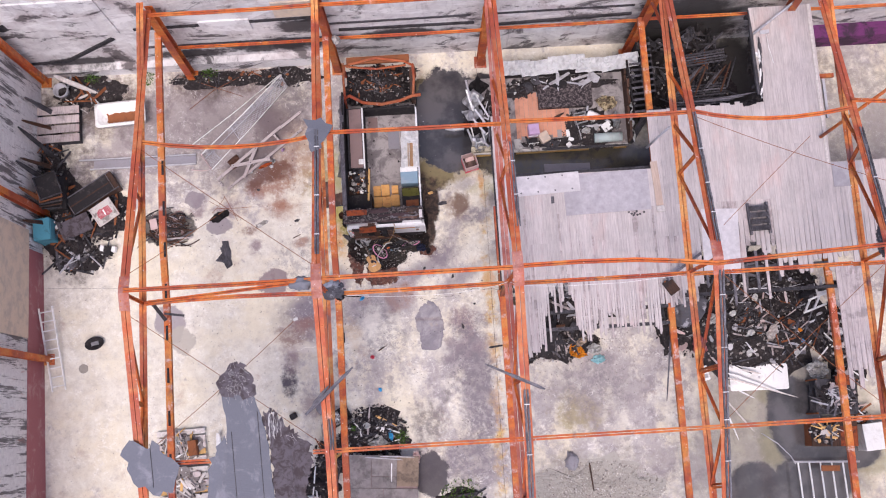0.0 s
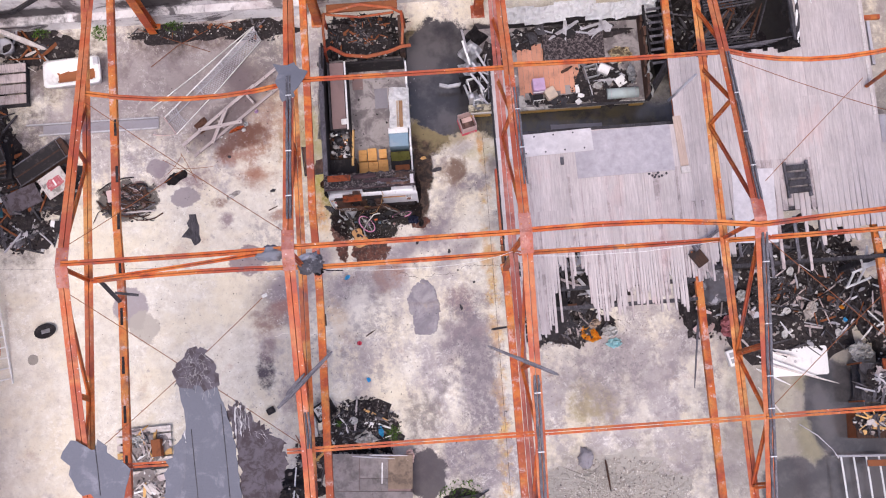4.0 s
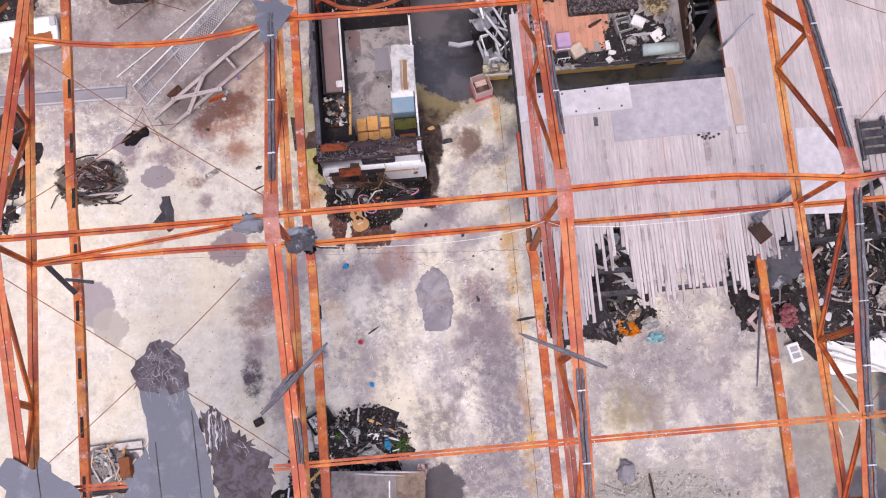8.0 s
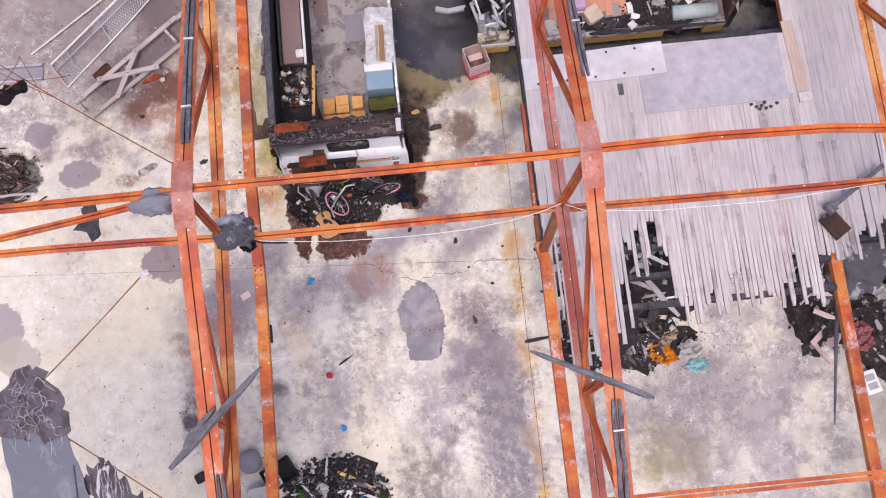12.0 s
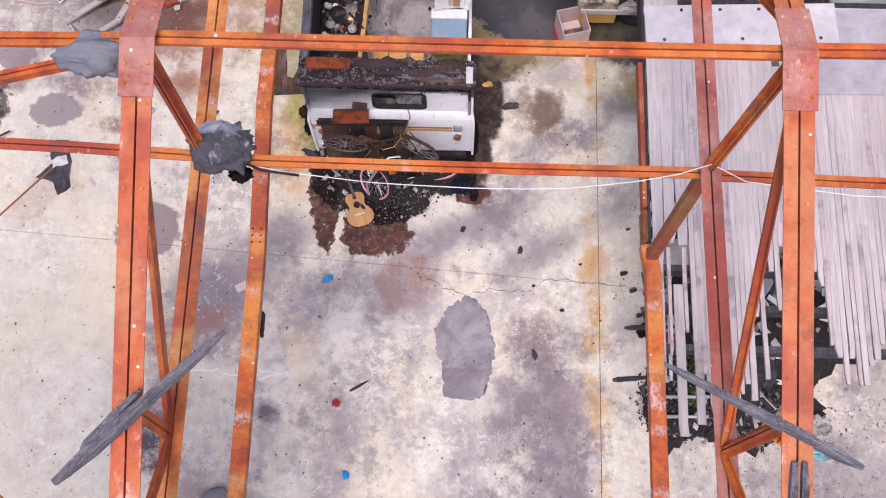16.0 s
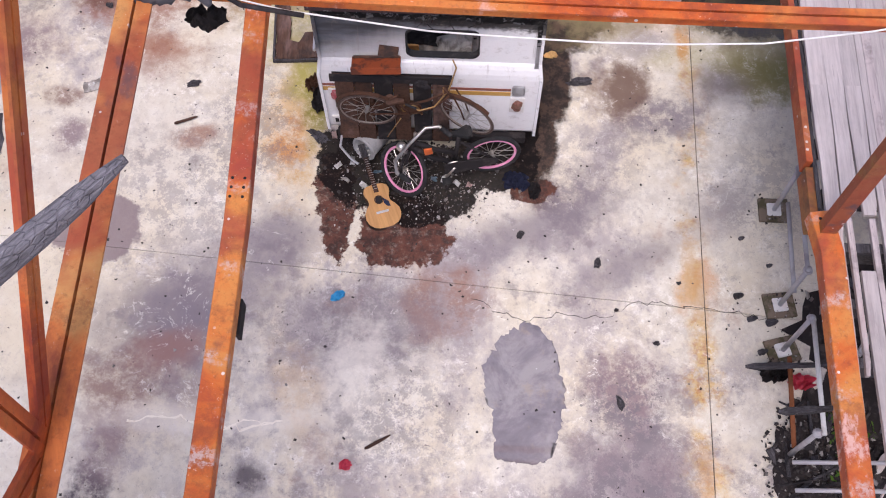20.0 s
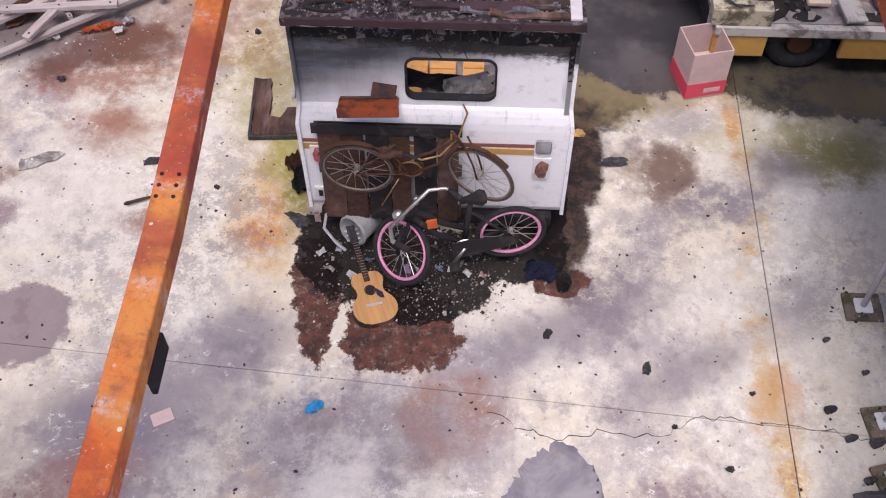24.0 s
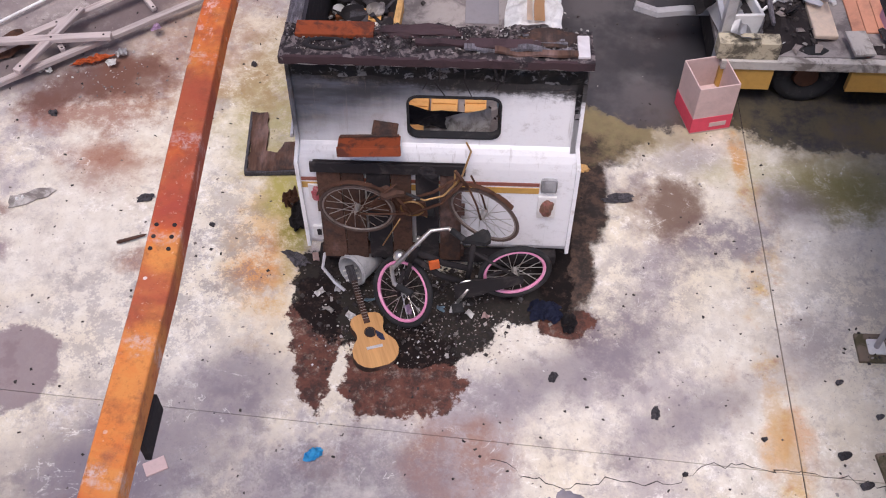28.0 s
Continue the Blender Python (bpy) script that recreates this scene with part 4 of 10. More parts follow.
def crack(points, w, seed, mat=BLACK, label="fine crack across the concrete slab"):
    rnd = random.Random(seed)
    line = []
    for (x0, y0), (x1, y1) in zip(points, points[1:]):
        n = max(2, int(math.hypot(x1 - x0, y1 - y0) / 0.05))
        for i in range(n):
            t = i / n
            line.append((x0 + (x1 - x0) * t + rnd.gauss(0, 0.012), y0 + (y1 - y0) * t + rnd.gauss(0, 0.014)))
    line.append(points[-1])
    bm = bm_new()
    rows = []
    for x, y in line:
        ww = w * rnd.uniform(0.3, 1.0)
        rows.append([bm.verts.new((x, y - ww, fz(x, y) + 0.003)), bm.verts.new((x, y + ww, fz(x, y) + 0.003))])
    for a, b in zip(rows, rows[1:]):
        bm.faces.new((a[0], b[0], b[1], a[1]))
    tagged(part("crack", bm, mat), label, "crack", kind="stuff")


crack([(-1.02, 3.7), (-0.9, 3.7), (-0.81, 3.59), (-0.66, 3.6), (-0.49, 3.52), (-0.4, 3.56), (-0.17, 3.61), (0.1, 3.58), (0.3, 3.62), (0.39, 3.67), (0.57, 3.78), (0.9, 3.76), (1.25, 3.74)], 0.005, 3)
crack([(1.25, 3.74), (1.6, 3.7), (1.9, 3.66)], 0.004, 4)
LIME = "crack in the slab healed with white lime"
crack([(-4.15, 2.38), (-3.95, 2.42), (-3.67, 2.41), (-3.5, 2.37), (-3.27, 2.33), (-3.0, 2.36), (-2.73, 2.43)], 0.014, 5, CHALK, LIME)
crack([(-3.3, 2.3), (-3.1, 2.42), (-2.85, 2.4)], 0.01, 7, CHALK, LIME)

wall_n = thing("wall_north", "sooty pale plaster wall, smoke-blackened in patches", "wall", kind="structure")
part("wall_face", box_bm((-11.35, 10.6, -0.6), (16.0, 10.9, 6.3)), WALL, wall_n)
part("plinth", box_bm((-11.05, 10.42, -0.2), (-2.9, 10.597, 1.15)), WALL, wall_n, "thick rendered plinth with a sooty top")
for a, b, h in (((-11.0, 1.5), (-10.0, 1.55), 0.1), ((-10.0, 1.55), (-8.3, 2.95), 0.13), ((-7.6, 3.45), (-2.9, 3.55), 0.09), ((-2.4, 2.6), (1.2, 2.55), 0.1), ((1.7, 2.3), (5.4, 2.5), 0.12), ((-7.6, 2.2), (-2.9, 2.15), 0.06)):
    bm = bm_new()
    add_bar(bm, (a[0], 10.575, a[1]), (b[0], 10.575, b[1]), 0.045, h)
    part("burnt_ledge", bm, CHAR, wall_n, "charred ledge along the wall")
bm = bm_new()
add_bar(bm, (-10.9, 10.585, 3.9), (-9.7, 10.585, 4.6), 0.02, 0.3)
part("burnt_batten", bm, CHAR, wall_n, "charred batten slanting up the wall")
part("coping", box_bm((-11.05, 10.395, 1.153), (-2.9, 10.597, 1.19), 0.008), WALL, wall_n, "sooty ledge")
for x0, x1, z0, z1, mt in ((-5.9, -4.6, 3.0, 3.7, WALL), (-3.9, -2.9, 3.7, 4.6, TAN), (-10.6, -8.0, 3.3, 5.4, WALL)):
    part("infill_panel", box_bm((x0, 10.55, z0), (x1, 10.597, z1), 0.008), mt, wall_n)
for z in (3.0,):
    for x0 in (-2.6, 1.7):
        part("groove_strip", box_bm((x0, 10.565, z), (x0 + 3.7, 10.597, z + 0.07)), CHAR, wall_n)
wall_w = thing("wall_west", "charred white brick and plaster wall with a maroon dado", "wall", kind="structure")
part("wall_face", box_bm((-11.35, -14.0, -0.6), (-11.05, 10.597, 6.3)), WALL_W, wall_w)
part("dado", box_bm((-11.047, -14.0, -0.6), (-11.03, 5.4, 1.55)), MAROON, wall_w, "maroon painted dado")
part("tan_panel", box_bm((-11.047, 3.0, 1.56), (-11.02, 5.9, 3.4)), TAN, wall_w, "bare tan board on the wall")
wall_e = thing("wall_east", "sooty plaster wall", "wall", kind="structure")
part("wall_face", box_bm((16.0, -14.0, -1.6), (16.3, 10.9, 6.3)), WALL, wall_e)
wall_s = thing("wall_south", "sooty plaster wall", "wall", kind="structure")
part("wall_face", box_bm((-11.35, -14.3, -1.6), (16.3, -14.0, 6.3)), WALL, wall_s)
part("purple_board", box_bm((9.9, 10.2, -0.2), (15.9, 10.597, 0.75)), PURPLE, wall_n, "purple painted low wall")


# ---- steel frames ----
def sweep(bm, pts, prof, up=(0, 0, 1)):
    """Carry a closed section (u across, v up) along a line of points, as one solid."""
    pts = [Vector(p) for p in pts]
    rows = []
    for i, p in enumerate(pts):
        d = pts[min(i + 1, len(pts) - 1)] - pts[max(i - 1, 0)]
        m, _ = along(p, p + d, up)
        rows.append([bm.verts.new(m @ Vector((u, 0, v))) for u, v in prof])
    n = len(prof)
    for a, b in zip(rows, rows[1:]):
        for j in range(n):
            bm.faces.new((a[j], b[j], b[(j + 1) % n], a[(j + 1) % n]))
    bm.faces.new(rows[0])
    bm.faces.new(rows[-1][::-1])
    bmesh.ops.recalc_face_normals(bm, faces=bm.faces)


def angle_pair(name, pts, leg, drop, material, parent, up=(0, 0, 1), gap=0.014, th=0.012):
    """Two angles back to back under a thing: each a part, with a seam between them."""
    for s in (-1, 1):
        g = gap / 2
        prof = [(g, 0), (g + leg, 0), (g + leg, -th), (g + th, -th), (g + th, -drop), (g, -drop)]
        bm = bm_new()
        sweep(bm, pts, [(s * u, v) for u, v in prof], up)
        part(name, bm, material, parent)


def add_ibeam(bm, p0, p1, w, h, up=(0, 0, 1), tf=0.016, tw=0.012):
    a, b, c, d = w / 2, h / 2, tw / 2, h / 2 - tf
    sweep(bm, (p0, p1), [(-a, b), (a, b), (a, d), (c, d), (c, -d), (a, -d), (a, -b), (-a, -b), (-a, -d), (-c, -d), (-c, d), (-a, d)], up)


bolt_bm = bm_new()
bmesh.ops.create_cone(bolt_bm, cap_ends=True, segments=6, radius1=0.016, radius2=0.012, depth=0.014)
BOLT = bpy.data.meshes.new("bolt")
bolt_bm.to_mesh(BOLT)
bolt_bm.free()
BOLT.materials.append(STEEL_RAW)
bolt_bm = bm_new()
bmesh.ops.create_cone(bolt_bm, cap_ends=True, segments=10, radius1=0.011, radius2=0.011, depth=0.004)
HOLE = bpy.data.meshes.new("bolt_hole")
bolt_bm.to_mesh(HOLE)
bolt_bm.free()
HOLE.materials.append(BLACK)

RIDGE_Y, NORTH_Y, SOUTH_Y = 3.17, 10.25, -4.3


def bow(n, s):
    """Where a tie girder's line bends: y, and its shift in x."""
    return [(y, d) for y, d in ((n, -0.03), (7.4, -0.03), (4.75, -0.05), (3.0, 0.015), (s, 0.01)) if y <= n]


def truss_frame(xt, xb, xg, zr, zb, zg, girder=(NORTH_Y, SOUTH_Y), slant=0.0, detail=True, hanger=False, low=None, slots=0):
    """A pitched truss on wall columns, with a tie girder below it."""
    fr = thing("roof_truss", "red-oxide steel roof truss, rusted and fire-warped, bare of roofing", "roof truss", group="roof trusses")
    zn, zs = zr - 0.285 * (NORTH_Y - RIDGE_Y), zr - 0.285 * (RIDGE_Y - SOUTH_Y)
    top = lambda y: zr - 0.285 * abs(y - RIDGE_Y)
    for y0, y1 in ((RIDGE_Y, NORTH_Y), (RIDGE_Y, SOUTH_Y)):
        ymid = (y0 + y1) / 2
        angle_pair("top_chord_angle", [(xt, y0, top(y0)), (xt + 0.02, ymid, top(ymid) + 0.02), (xt - 0.02, y1, top(y1))], 0.09, 0.1, STEEL_TOP, fr)
        angle_pair("bottom_chord_angle", [(xb, y0, zb), (xb, y1, zb)], 0.075, 0.08, low or STEEL_LOW, fr)
    for ya, yb in ((7.9, 6.9), (6.6, 5.55), (5.45, 5.6), (5.45, 3.45), (0.9, 2.9), (0.9, 0.95), (0.9, -0.25), (-1.6, -0.45), (-1.6, -1.55), (-1.6, -3.0)):
        angle_pair("web_angle", [(xb, ya, zb - 0.03), (xt, yb, top(yb) - 0.05)], 0.05, 0.05, STEEL, fr, (1, 0, 0))
    angle_pair("king_post_angle", [(xb, RIDGE_Y, zb - 0.05), (xt, RIDGE_Y, zr - 0.06)], 0.055, 0.055, STEEL, fr, (0, 1, 0))
    if hanger:
        bm = bm_new()
        zgr = zg + slant * (RIDGE_Y - SOUTH_Y)
        add_bar(bm, (xg, RIDGE_Y, zgr + 0.0), (xb, RIDGE_Y, zb - 0.05), 0.11, 0.08, (0, 1, 0))
        part("hanger", bm, BURNTSTEEL, fr, "scorched rusty hanger")
    bm = bm_new()
    n, s = girder
    line = [(xg + dx, y, zg + slant * (y - SOUTH_Y) - 0.065) for y, dx in bow(n, s)]
    sweep(bm, line, [(-0.079, -0.065), (0.079, -0.065), (0.079, 0.059), (0.073, 0.065), (-0.073, 0.065), (-0.079, 0.059)])
    gird = part("tie_girder", bm, STEEL_RAW if detail else STEEL, fr)
    for i in range(slots):
        y = -2.6 + 1.02 * i
        part("slot", box_bm((xg - 0.02, y, zg + slant * (y - SOUTH_Y)), (xg + 0.035, y + 0.36, zg + slant * (y + 0.36 - SOUTH_Y) + 0.003)), BLACK, gird, "dark burnt slot mark")
    if detail:
        for i in range(3):
            for s in (-1, 1):
                share("bolt_hole", HOLE, pose(xg + s * 0.043, 3.17 + 0.072 * i, zg + slant * (3.1 - SOUTH_Y) + 0.002), gird)
        for i in range(12):
            y = -3.0 + i * 1.05
            for s in (-1, 1):
                share("bolt", BOLT, pose(xt + s * 0.055, y, top(y) + 0.008, -16 if y > RIDGE_Y else 16), fr)
    bm = bm_new()
    sweep(bm, [(xt, RIDGE_Y + d, zr + 0.012 - 0.285 * abs(d)) for d in (-0.36, -0.1, 0.0, 0.1, 0.36)], [(-0.112, 0.0), (0.112, 0.0), (0.112, 0.012), (-0.112, 0.012)])
    plate = part("ridge_plate", bm, STEEL_PLATE, fr)
    for y in (-0.28, -0.16, 0.16, 0.28):
        for s in (-0.09, 0.09):
            share("bolt", BOLT, pose(xt + s * 0.8, RIDGE_Y + y, zr - 0.285 * abs(y) + 0.028), plate)
    for yc, ya in ((NORTH_Y, zn), (SOUTH_Y, zs)):
        bm = bm_new()
        zf = fz(xg, yc)
        add_ibeam(bm, (xg, yc, zf + 0.02), (xt, yc, ya), 0.2, 0.22, up=(0, 1, 0))
        col = part("column", bm, STEEL, fr)
        part("base_plate", box_bm((xg - 0.17, yc - 0.17, zf - 0.02), (xg + 0.17, yc + 0.17, zf + 0.024)), STEEL_RAW, col)
        angle_pair("knee_brace_angle", [(xg, yc - math.copysign(0.1, yc), zb - 1.1), (xb, yc - math.copysign(1.3, yc), zb - 0.03)], 0.05, 0.05, STEEL, fr, (1, 0, 0))
    return fr


truss_frame(-6.68, -6.74, -6.8, 7.35, 5.8, 3.35, slant=0.045, slots=10)
truss_frame(-2.66, -2.67, -2.665, 7.45, 5.65, 3.3)
truss_frame(1.53, 1.41, 1.39, 7.45, 5.6, 3.14, girder=(3.3, SOUTH_Y), hanger=True, low=STEEL_PLATE)
truss_frame(5.7, 5.55, 5.56, 7.3, 5.4, 2.98)
truss_frame(9.32, 9.5, 9.6, 7.2, 5.4, 2.9)
truss_frame(13.4, 13.5, 13.55, 7.2, 5.4, 2.9, detail=False)

for y in (10.3, 6.5, 2.5, -1.7):
    c = thing("wall_column", "orange steel wall column, rusty at the foot", "column", -10.9, y, fz(-10.9, y), group="wall columns")
    bm = bm_new()
    add_ibeam(bm, (0, 0, 0.02), (0, 0, 5.4), 0.16, 0.18, up=(1, 0, 0))
    part("shaft", bm, STEEL, c)
    part("base_plate", box_bm((-0.13, -0.15, -0.02), (0.15, 0.15, 0.025)), STEEL_RAW, c)


def purlin(pts, label, leg=0.042, mat=STEEL, drop=0.09):
    p = thing("purlin", label, "purlin", group="purlins")
    angle_pair("angle", pts, leg, drop, mat, p)
    return p


def sagging(a, b, dip=0.0, shift=0.0, n=6):
    """Points from a to b with a bow of dip downwards and shift sideways."""
    return [(a[0] + (b[0] - a[0]) * t, a[1] + (b[1] - a[1]) * t + 4 * shift * t * (1 - t), a[2] + (b[2] - a[2]) * t - 4 * dip * t * (1 - t))
            for t in [i / n for i in range(n + 1)]]


RED = "red-oxide steel purlin between the roof trusses"
XS = (-6.68, -2.66, 1.52, 5.66, 9.32, 13.4)
for i, (xa, xb) in enumerate(zip(XS, XS[1:])):
    sag = (0.3, 0.02, 0.06, 0.35, 0.2)[i]
    purlin(sagging((xa, 6.72 if i == 0 else 6.66, 6.33), (xb, 6.62 if i < 3 else 6.5, 6.3), sag, -0.12 if i in (0, 3) else 0.0), RED + ", sagging from the heat" if sag > 0.2 else RED)
    ridge = sagging((xa, 3.22, 7.4), (xb, 3.2, 7.4), 0.05 if i != 1 else 0.01, 0.0, 4)
    if i == 2:
        ridge = [(xa, 3.22, 7.4), (2.8, 3.23, 7.4), (4.0, 3.2, 7.38), (4.9, 3.12, 7.36), (xb, 3.03, 7.33)]
    if i == 3:
        ridge = [(xa, 3.03, 7.33), (7.0, 3.1, 7.36), (xb, 3.2, 7.4)]
    purlin(ridge, RED + " along the ridge")
    purlin(sagging((xa, 3.12, (5.9, 5.62, 5.5, 5.25, 5.2)[i]), (xb, 3.14, (5.62, 5.5, 5.25, 5.2, 5.2)[i]), 0.03, 0.05 if i == 0 else 0.0, 4), RED + " at chord height")
    if i > 0:
        purlin(sagging((xa - (0.35 if i == 1 else 0), -0.32, 6.36), (xb, -0.32, 6.33), 0.03, 0.0, 3), RED)
    purlin(sagging((xa, 10.1, 5.4), (xb, 10.1, 5.4), 0.05, 0.0, 3), RED + " at the eaves")
    purlin(sagging((xa, 10.3, 2.75), (xb, 10.3, 2.68), 0.02, 0.0, 3), RED + " along the wall", 0.035)
    purlin(sagging((xa, -3.9, 5.35), (xb, -3.9, 5.35), 0.05, 0.0, 3), RED + " at the eaves")
purlin(sagging((-6.68, -0.36, 6.3), (-5.0, -0.38, 6.25), 0.02, 0, 2), RED + ", broken off short")
purlin(sagging((-6.6, 3.15, 5.9), (-3.2, 3.2, 7.1), 0.05, 0, 4), "red-oxide steel brace hanging loose", 0.03)
bm = bm_new()
add_bar(bm, (-6.55, 3.15, 5.75), (-6.82, 3.0, 3.7), 0.05, 0.08)
add_bar(bm, (-6.4, 2.95, 5.3), (-6.0, 2.9, 5.1), 0.05, 0.05)
tagged(part("brace_stub", bm, CHAR), "scorched steel brace under the purlin", "brace")


def rod(a, b, sag, r=0.007, label="thin rusty tie rod slung between trusses"):
    bm = bm_new()
    pts = sagging(a, b, sag, 0, 8)
    add_tube(bm, pts, r, 5)
    tagged(part("tie_rod", bm, RUST), label, "tie rod", group="tie rods")


rod((-6.68, 2.75, 7.15), (-2.7, -0.25, 6.35), 0.2)
rod((-6.68, -0.25, 6.35), (-3.15, 2.42, 7.2), 0.2)
rod((-6.68, 6.6, 6.25), (-2.75, 3.55, 7.1), 0.3)
rod((-6.68, 3.6, 7.08), (-4.7, 5.0, 6.5), 0.06)
for a, b in (((-5.1, 5.25, 6.4), (-4.3, 4.75, 6.5)), ((-4.9, 5.05, 6.45), (-4.15, 5.05, 6.4)), ((-4.75, 5.35, 6.4), (-4.45, 4.75, 6.45)), ((-5.0, 4.95, 6.45), (-4.7, 5.3, 6.5))):
    rod(a, b, 0.06, 0.005, "broken rusty rod tangled with the tie rods")
rod((5.66, 6.6, 6.25), (10.6, 4.4, 6.6), 0.25)
rod((6.0, 3.9, 6.9), (8.3, 5.9, 6.3), 0.12)
rod((5.75, 2.9, 7.1), (9.3, -0.2, 6.3), 0.15)
rod((5.75, -0.2, 6.3), (9.3, 2.9, 7.1), 0.15)

# roofing nailers: charred timbers left on the chords
def nailer(x, y0, y1, zr, w=0.085, side=0.0, mat=CHAR_GREY):
    """A pair of charred strips on a chord, held by pale clamps."""
    top = lambda y: zr - 0.285 * abs(y - RIDGE_Y)
    ob = thing("charred_nailer", "charred grey timber strips clamped on top of the truss", "timber", group="roof timbers")
    rnd = random.Random(int((x + y0) * 100))
    n = max(3, int(abs(y1 - y0) / 0.16))
    mid = ((y0 + y1) / 2, top((y0 + y1) / 2))
    for sgn in (-1, 1):
        bm = bm_new()
        rows = []
        half = w * 0.23
        for i in range(n + 1):
            y = y0 + (y1 - y0) * i / n
            ww = half * rnd.uniform(0.8, 1.05) * (0.75 if i in (0, n) else 1)
            h = 0.06 * rnd.uniform(0.7, 1.0)
            j = rnd.uniform(-0.006, 0.006) + sgn * w * 0.27
            z = top(y) + 0.004 - mid[1]
            rows.append([bm.verts.new((j + dx, y - mid[0], z + dz)) for dx, dz in ((-ww, 0), (ww, 0), (ww * 0.85, h), (-ww * 0.85, h))])
        for a, b in zip(rows, rows[1:]):
            for j in range(4):
                bm.faces.new((a[j], a[(j + 1) % 4], b[(j + 1) % 4], b[j]))
        bm.faces.new(rows[0][::-1])
        bm.faces.new(rows[-1])
        bmesh.ops.recalc_face_normals(bm, faces=bm.faces)
        part("strip", bm, mat, ob).location = (x + side, mid[0], mid[1])
    for i in range(1, int(abs(y1 - y0) / 0.9) + 1):
        y = y0 + math.copysign(0.9 * i - rnd.uniform(0.1, 0.6), y1 - y0)
        part("clamp", box_bm((x + side - w * 0.5, y - 0.01, top(y) + 0.0), (x + side + w * 0.5, y + 0.01, top(y) + 0.07), 0.004), ALU, ob, "pale metal clamp")


nailer(-2.64, 3.75, 6.7, 7.45, 0.11)
nailer(-2.58, 0.35, -0.3, 7.45, 0.1)
nailer(1.55, 0.7, -3.4, 7.45, 0.12)
nailer(1.6, 4.1, 6.1, 7.45, 0.09, 0.03)
nailer(5.74, 3.5, 6.6, 7.3, 0.09, 0.03)
nailer(5.76, 2.9, -3.6, 7.3, 0.12)
nailer(9.4, 3.4, 6.0, 7.2, 0.09)


def loose_timber(a, b, w, h, label, mat=CHAR_GREY, seed=1):
    m, n = along(a, b)
    rnd = random.Random(seed)
    bm = bm_new()
    rows = []
    k = 9
    for i in range(k + 1):
        f = 1.0 - 0.55 * (i / k) ** 3 if i < k else 0.3
        if i == 0:
            f = 0.5
        ww, hh = w / 2 * f * rnd.uniform(0.8, 1.1), h / 2 * f * rnd.uniform(0.8, 1.1)
        rows.append([bm.verts.new((dx, n * i / k, dz)) for dx, dz in ((-ww, -hh), (ww, -hh), (ww * 1.05, 0), (ww * 0.8, hh), (-ww * 0.8, hh), (-ww * 1.05, 0))])
    for p, q in zip(rows, rows[1:]):
        for j in range(6):
            bm.faces.new((p[j], p[(j + 1) % 6], q[(j + 1) % 6], q[j]))
    bm.faces.new(rows[0][::-1])
    bm.faces.new(rows[-1])
    bmesh.ops.recalc_face_normals(bm, faces=bm.faces)
    ob = tagged(part("charred_timber", bm, mat), label, "timber")
    ob.matrix_basis = m
    return ob


loose_timber((-3.08, 0.46, 6.72), (-2.02, 1.36, 7.1), 0.085, 0.08, "charred roof timber lying askew on a truss chord", seed=2)
loose_timber((-2.92, 0.66, 6.75), (-2.55, 1.02, 6.92), 0.07, 0.07, "short charred splinter beside a roof timber", seed=3)
loose_timber((1.95, 0.68, 6.75), (0.72, 1.28, 6.87), 0.075, 0.07, "charred roof timber lying across a truss chord", seed=4)

# ---- timber deck ----
DECK = 3.05
deck = thing("deck", "weathered grey timber deck, its edge burnt to a ragged fringe", "deck", kind="structure")
rd = random.Random(7)


def plank(x0, x1, y0, y1, burnt0=False, mat=PLANK, z=DECK):
    """One board along y; burnt0: its south end is eaten to a splinter."""
    bm = bm_new()
    g = rd.choice((0.0004, 0.0006, 0.001, 0.0025))
    a, b = x0 + g, x1 - g
    dz = rd.uniform(-0.0015, 0.0015)
    t = 0.035
    c = (a + b) / 2
    # the mesh is built about its own middle so that the grain differs board by board
    cy = (y0 + y1) / 2
    w = (b - a) / 2
    secs = [(y1 - cy, 1.0, 0.0), (y0 - cy, 1.0, 0.0)]
    if burnt0:
        ln = y1 - y0
        secs = [(y1 - cy, 1.0, 0.0), (y0 + min(rd.uniform(0.8, 1.7), ln * 0.72) - cy, 1.0, 0.0), (y0 + min(rd.uniform(0.5, 0.75), ln * 0.5) - cy, rd.uniform(0.86, 0.99), 0.0), (y0 + min(0.1, ln * 0.3) - cy, rd.uniform(0.78, 1.0), rd.uniform(-0.008, 0.008)),
                (y0 - cy, rd.uniform(0.45, 1.0), rd.uniform(-0.01, 0.01))]
    rows = [[bm.verts.new((w * f * sx + sh, y, sz)) for sx, sz in ((-1, -t), (1, -t), (1, 0), (-1, 0))] for y, f, sh in secs]
    for p, q in zip(rows, rows[1:]):
        for j in range(4):
            bm.faces.new((p[j], q[j], q[(j + 1) % 4], p[(j + 1) % 4]))
    bm.faces.new(rows[0])
    bm.faces.new(rows[-1][::-1])
    ob = part("plank", bm, mat, deck)
    ob.location = (c, cy, z + dz)
    return ob


BW = 0.125
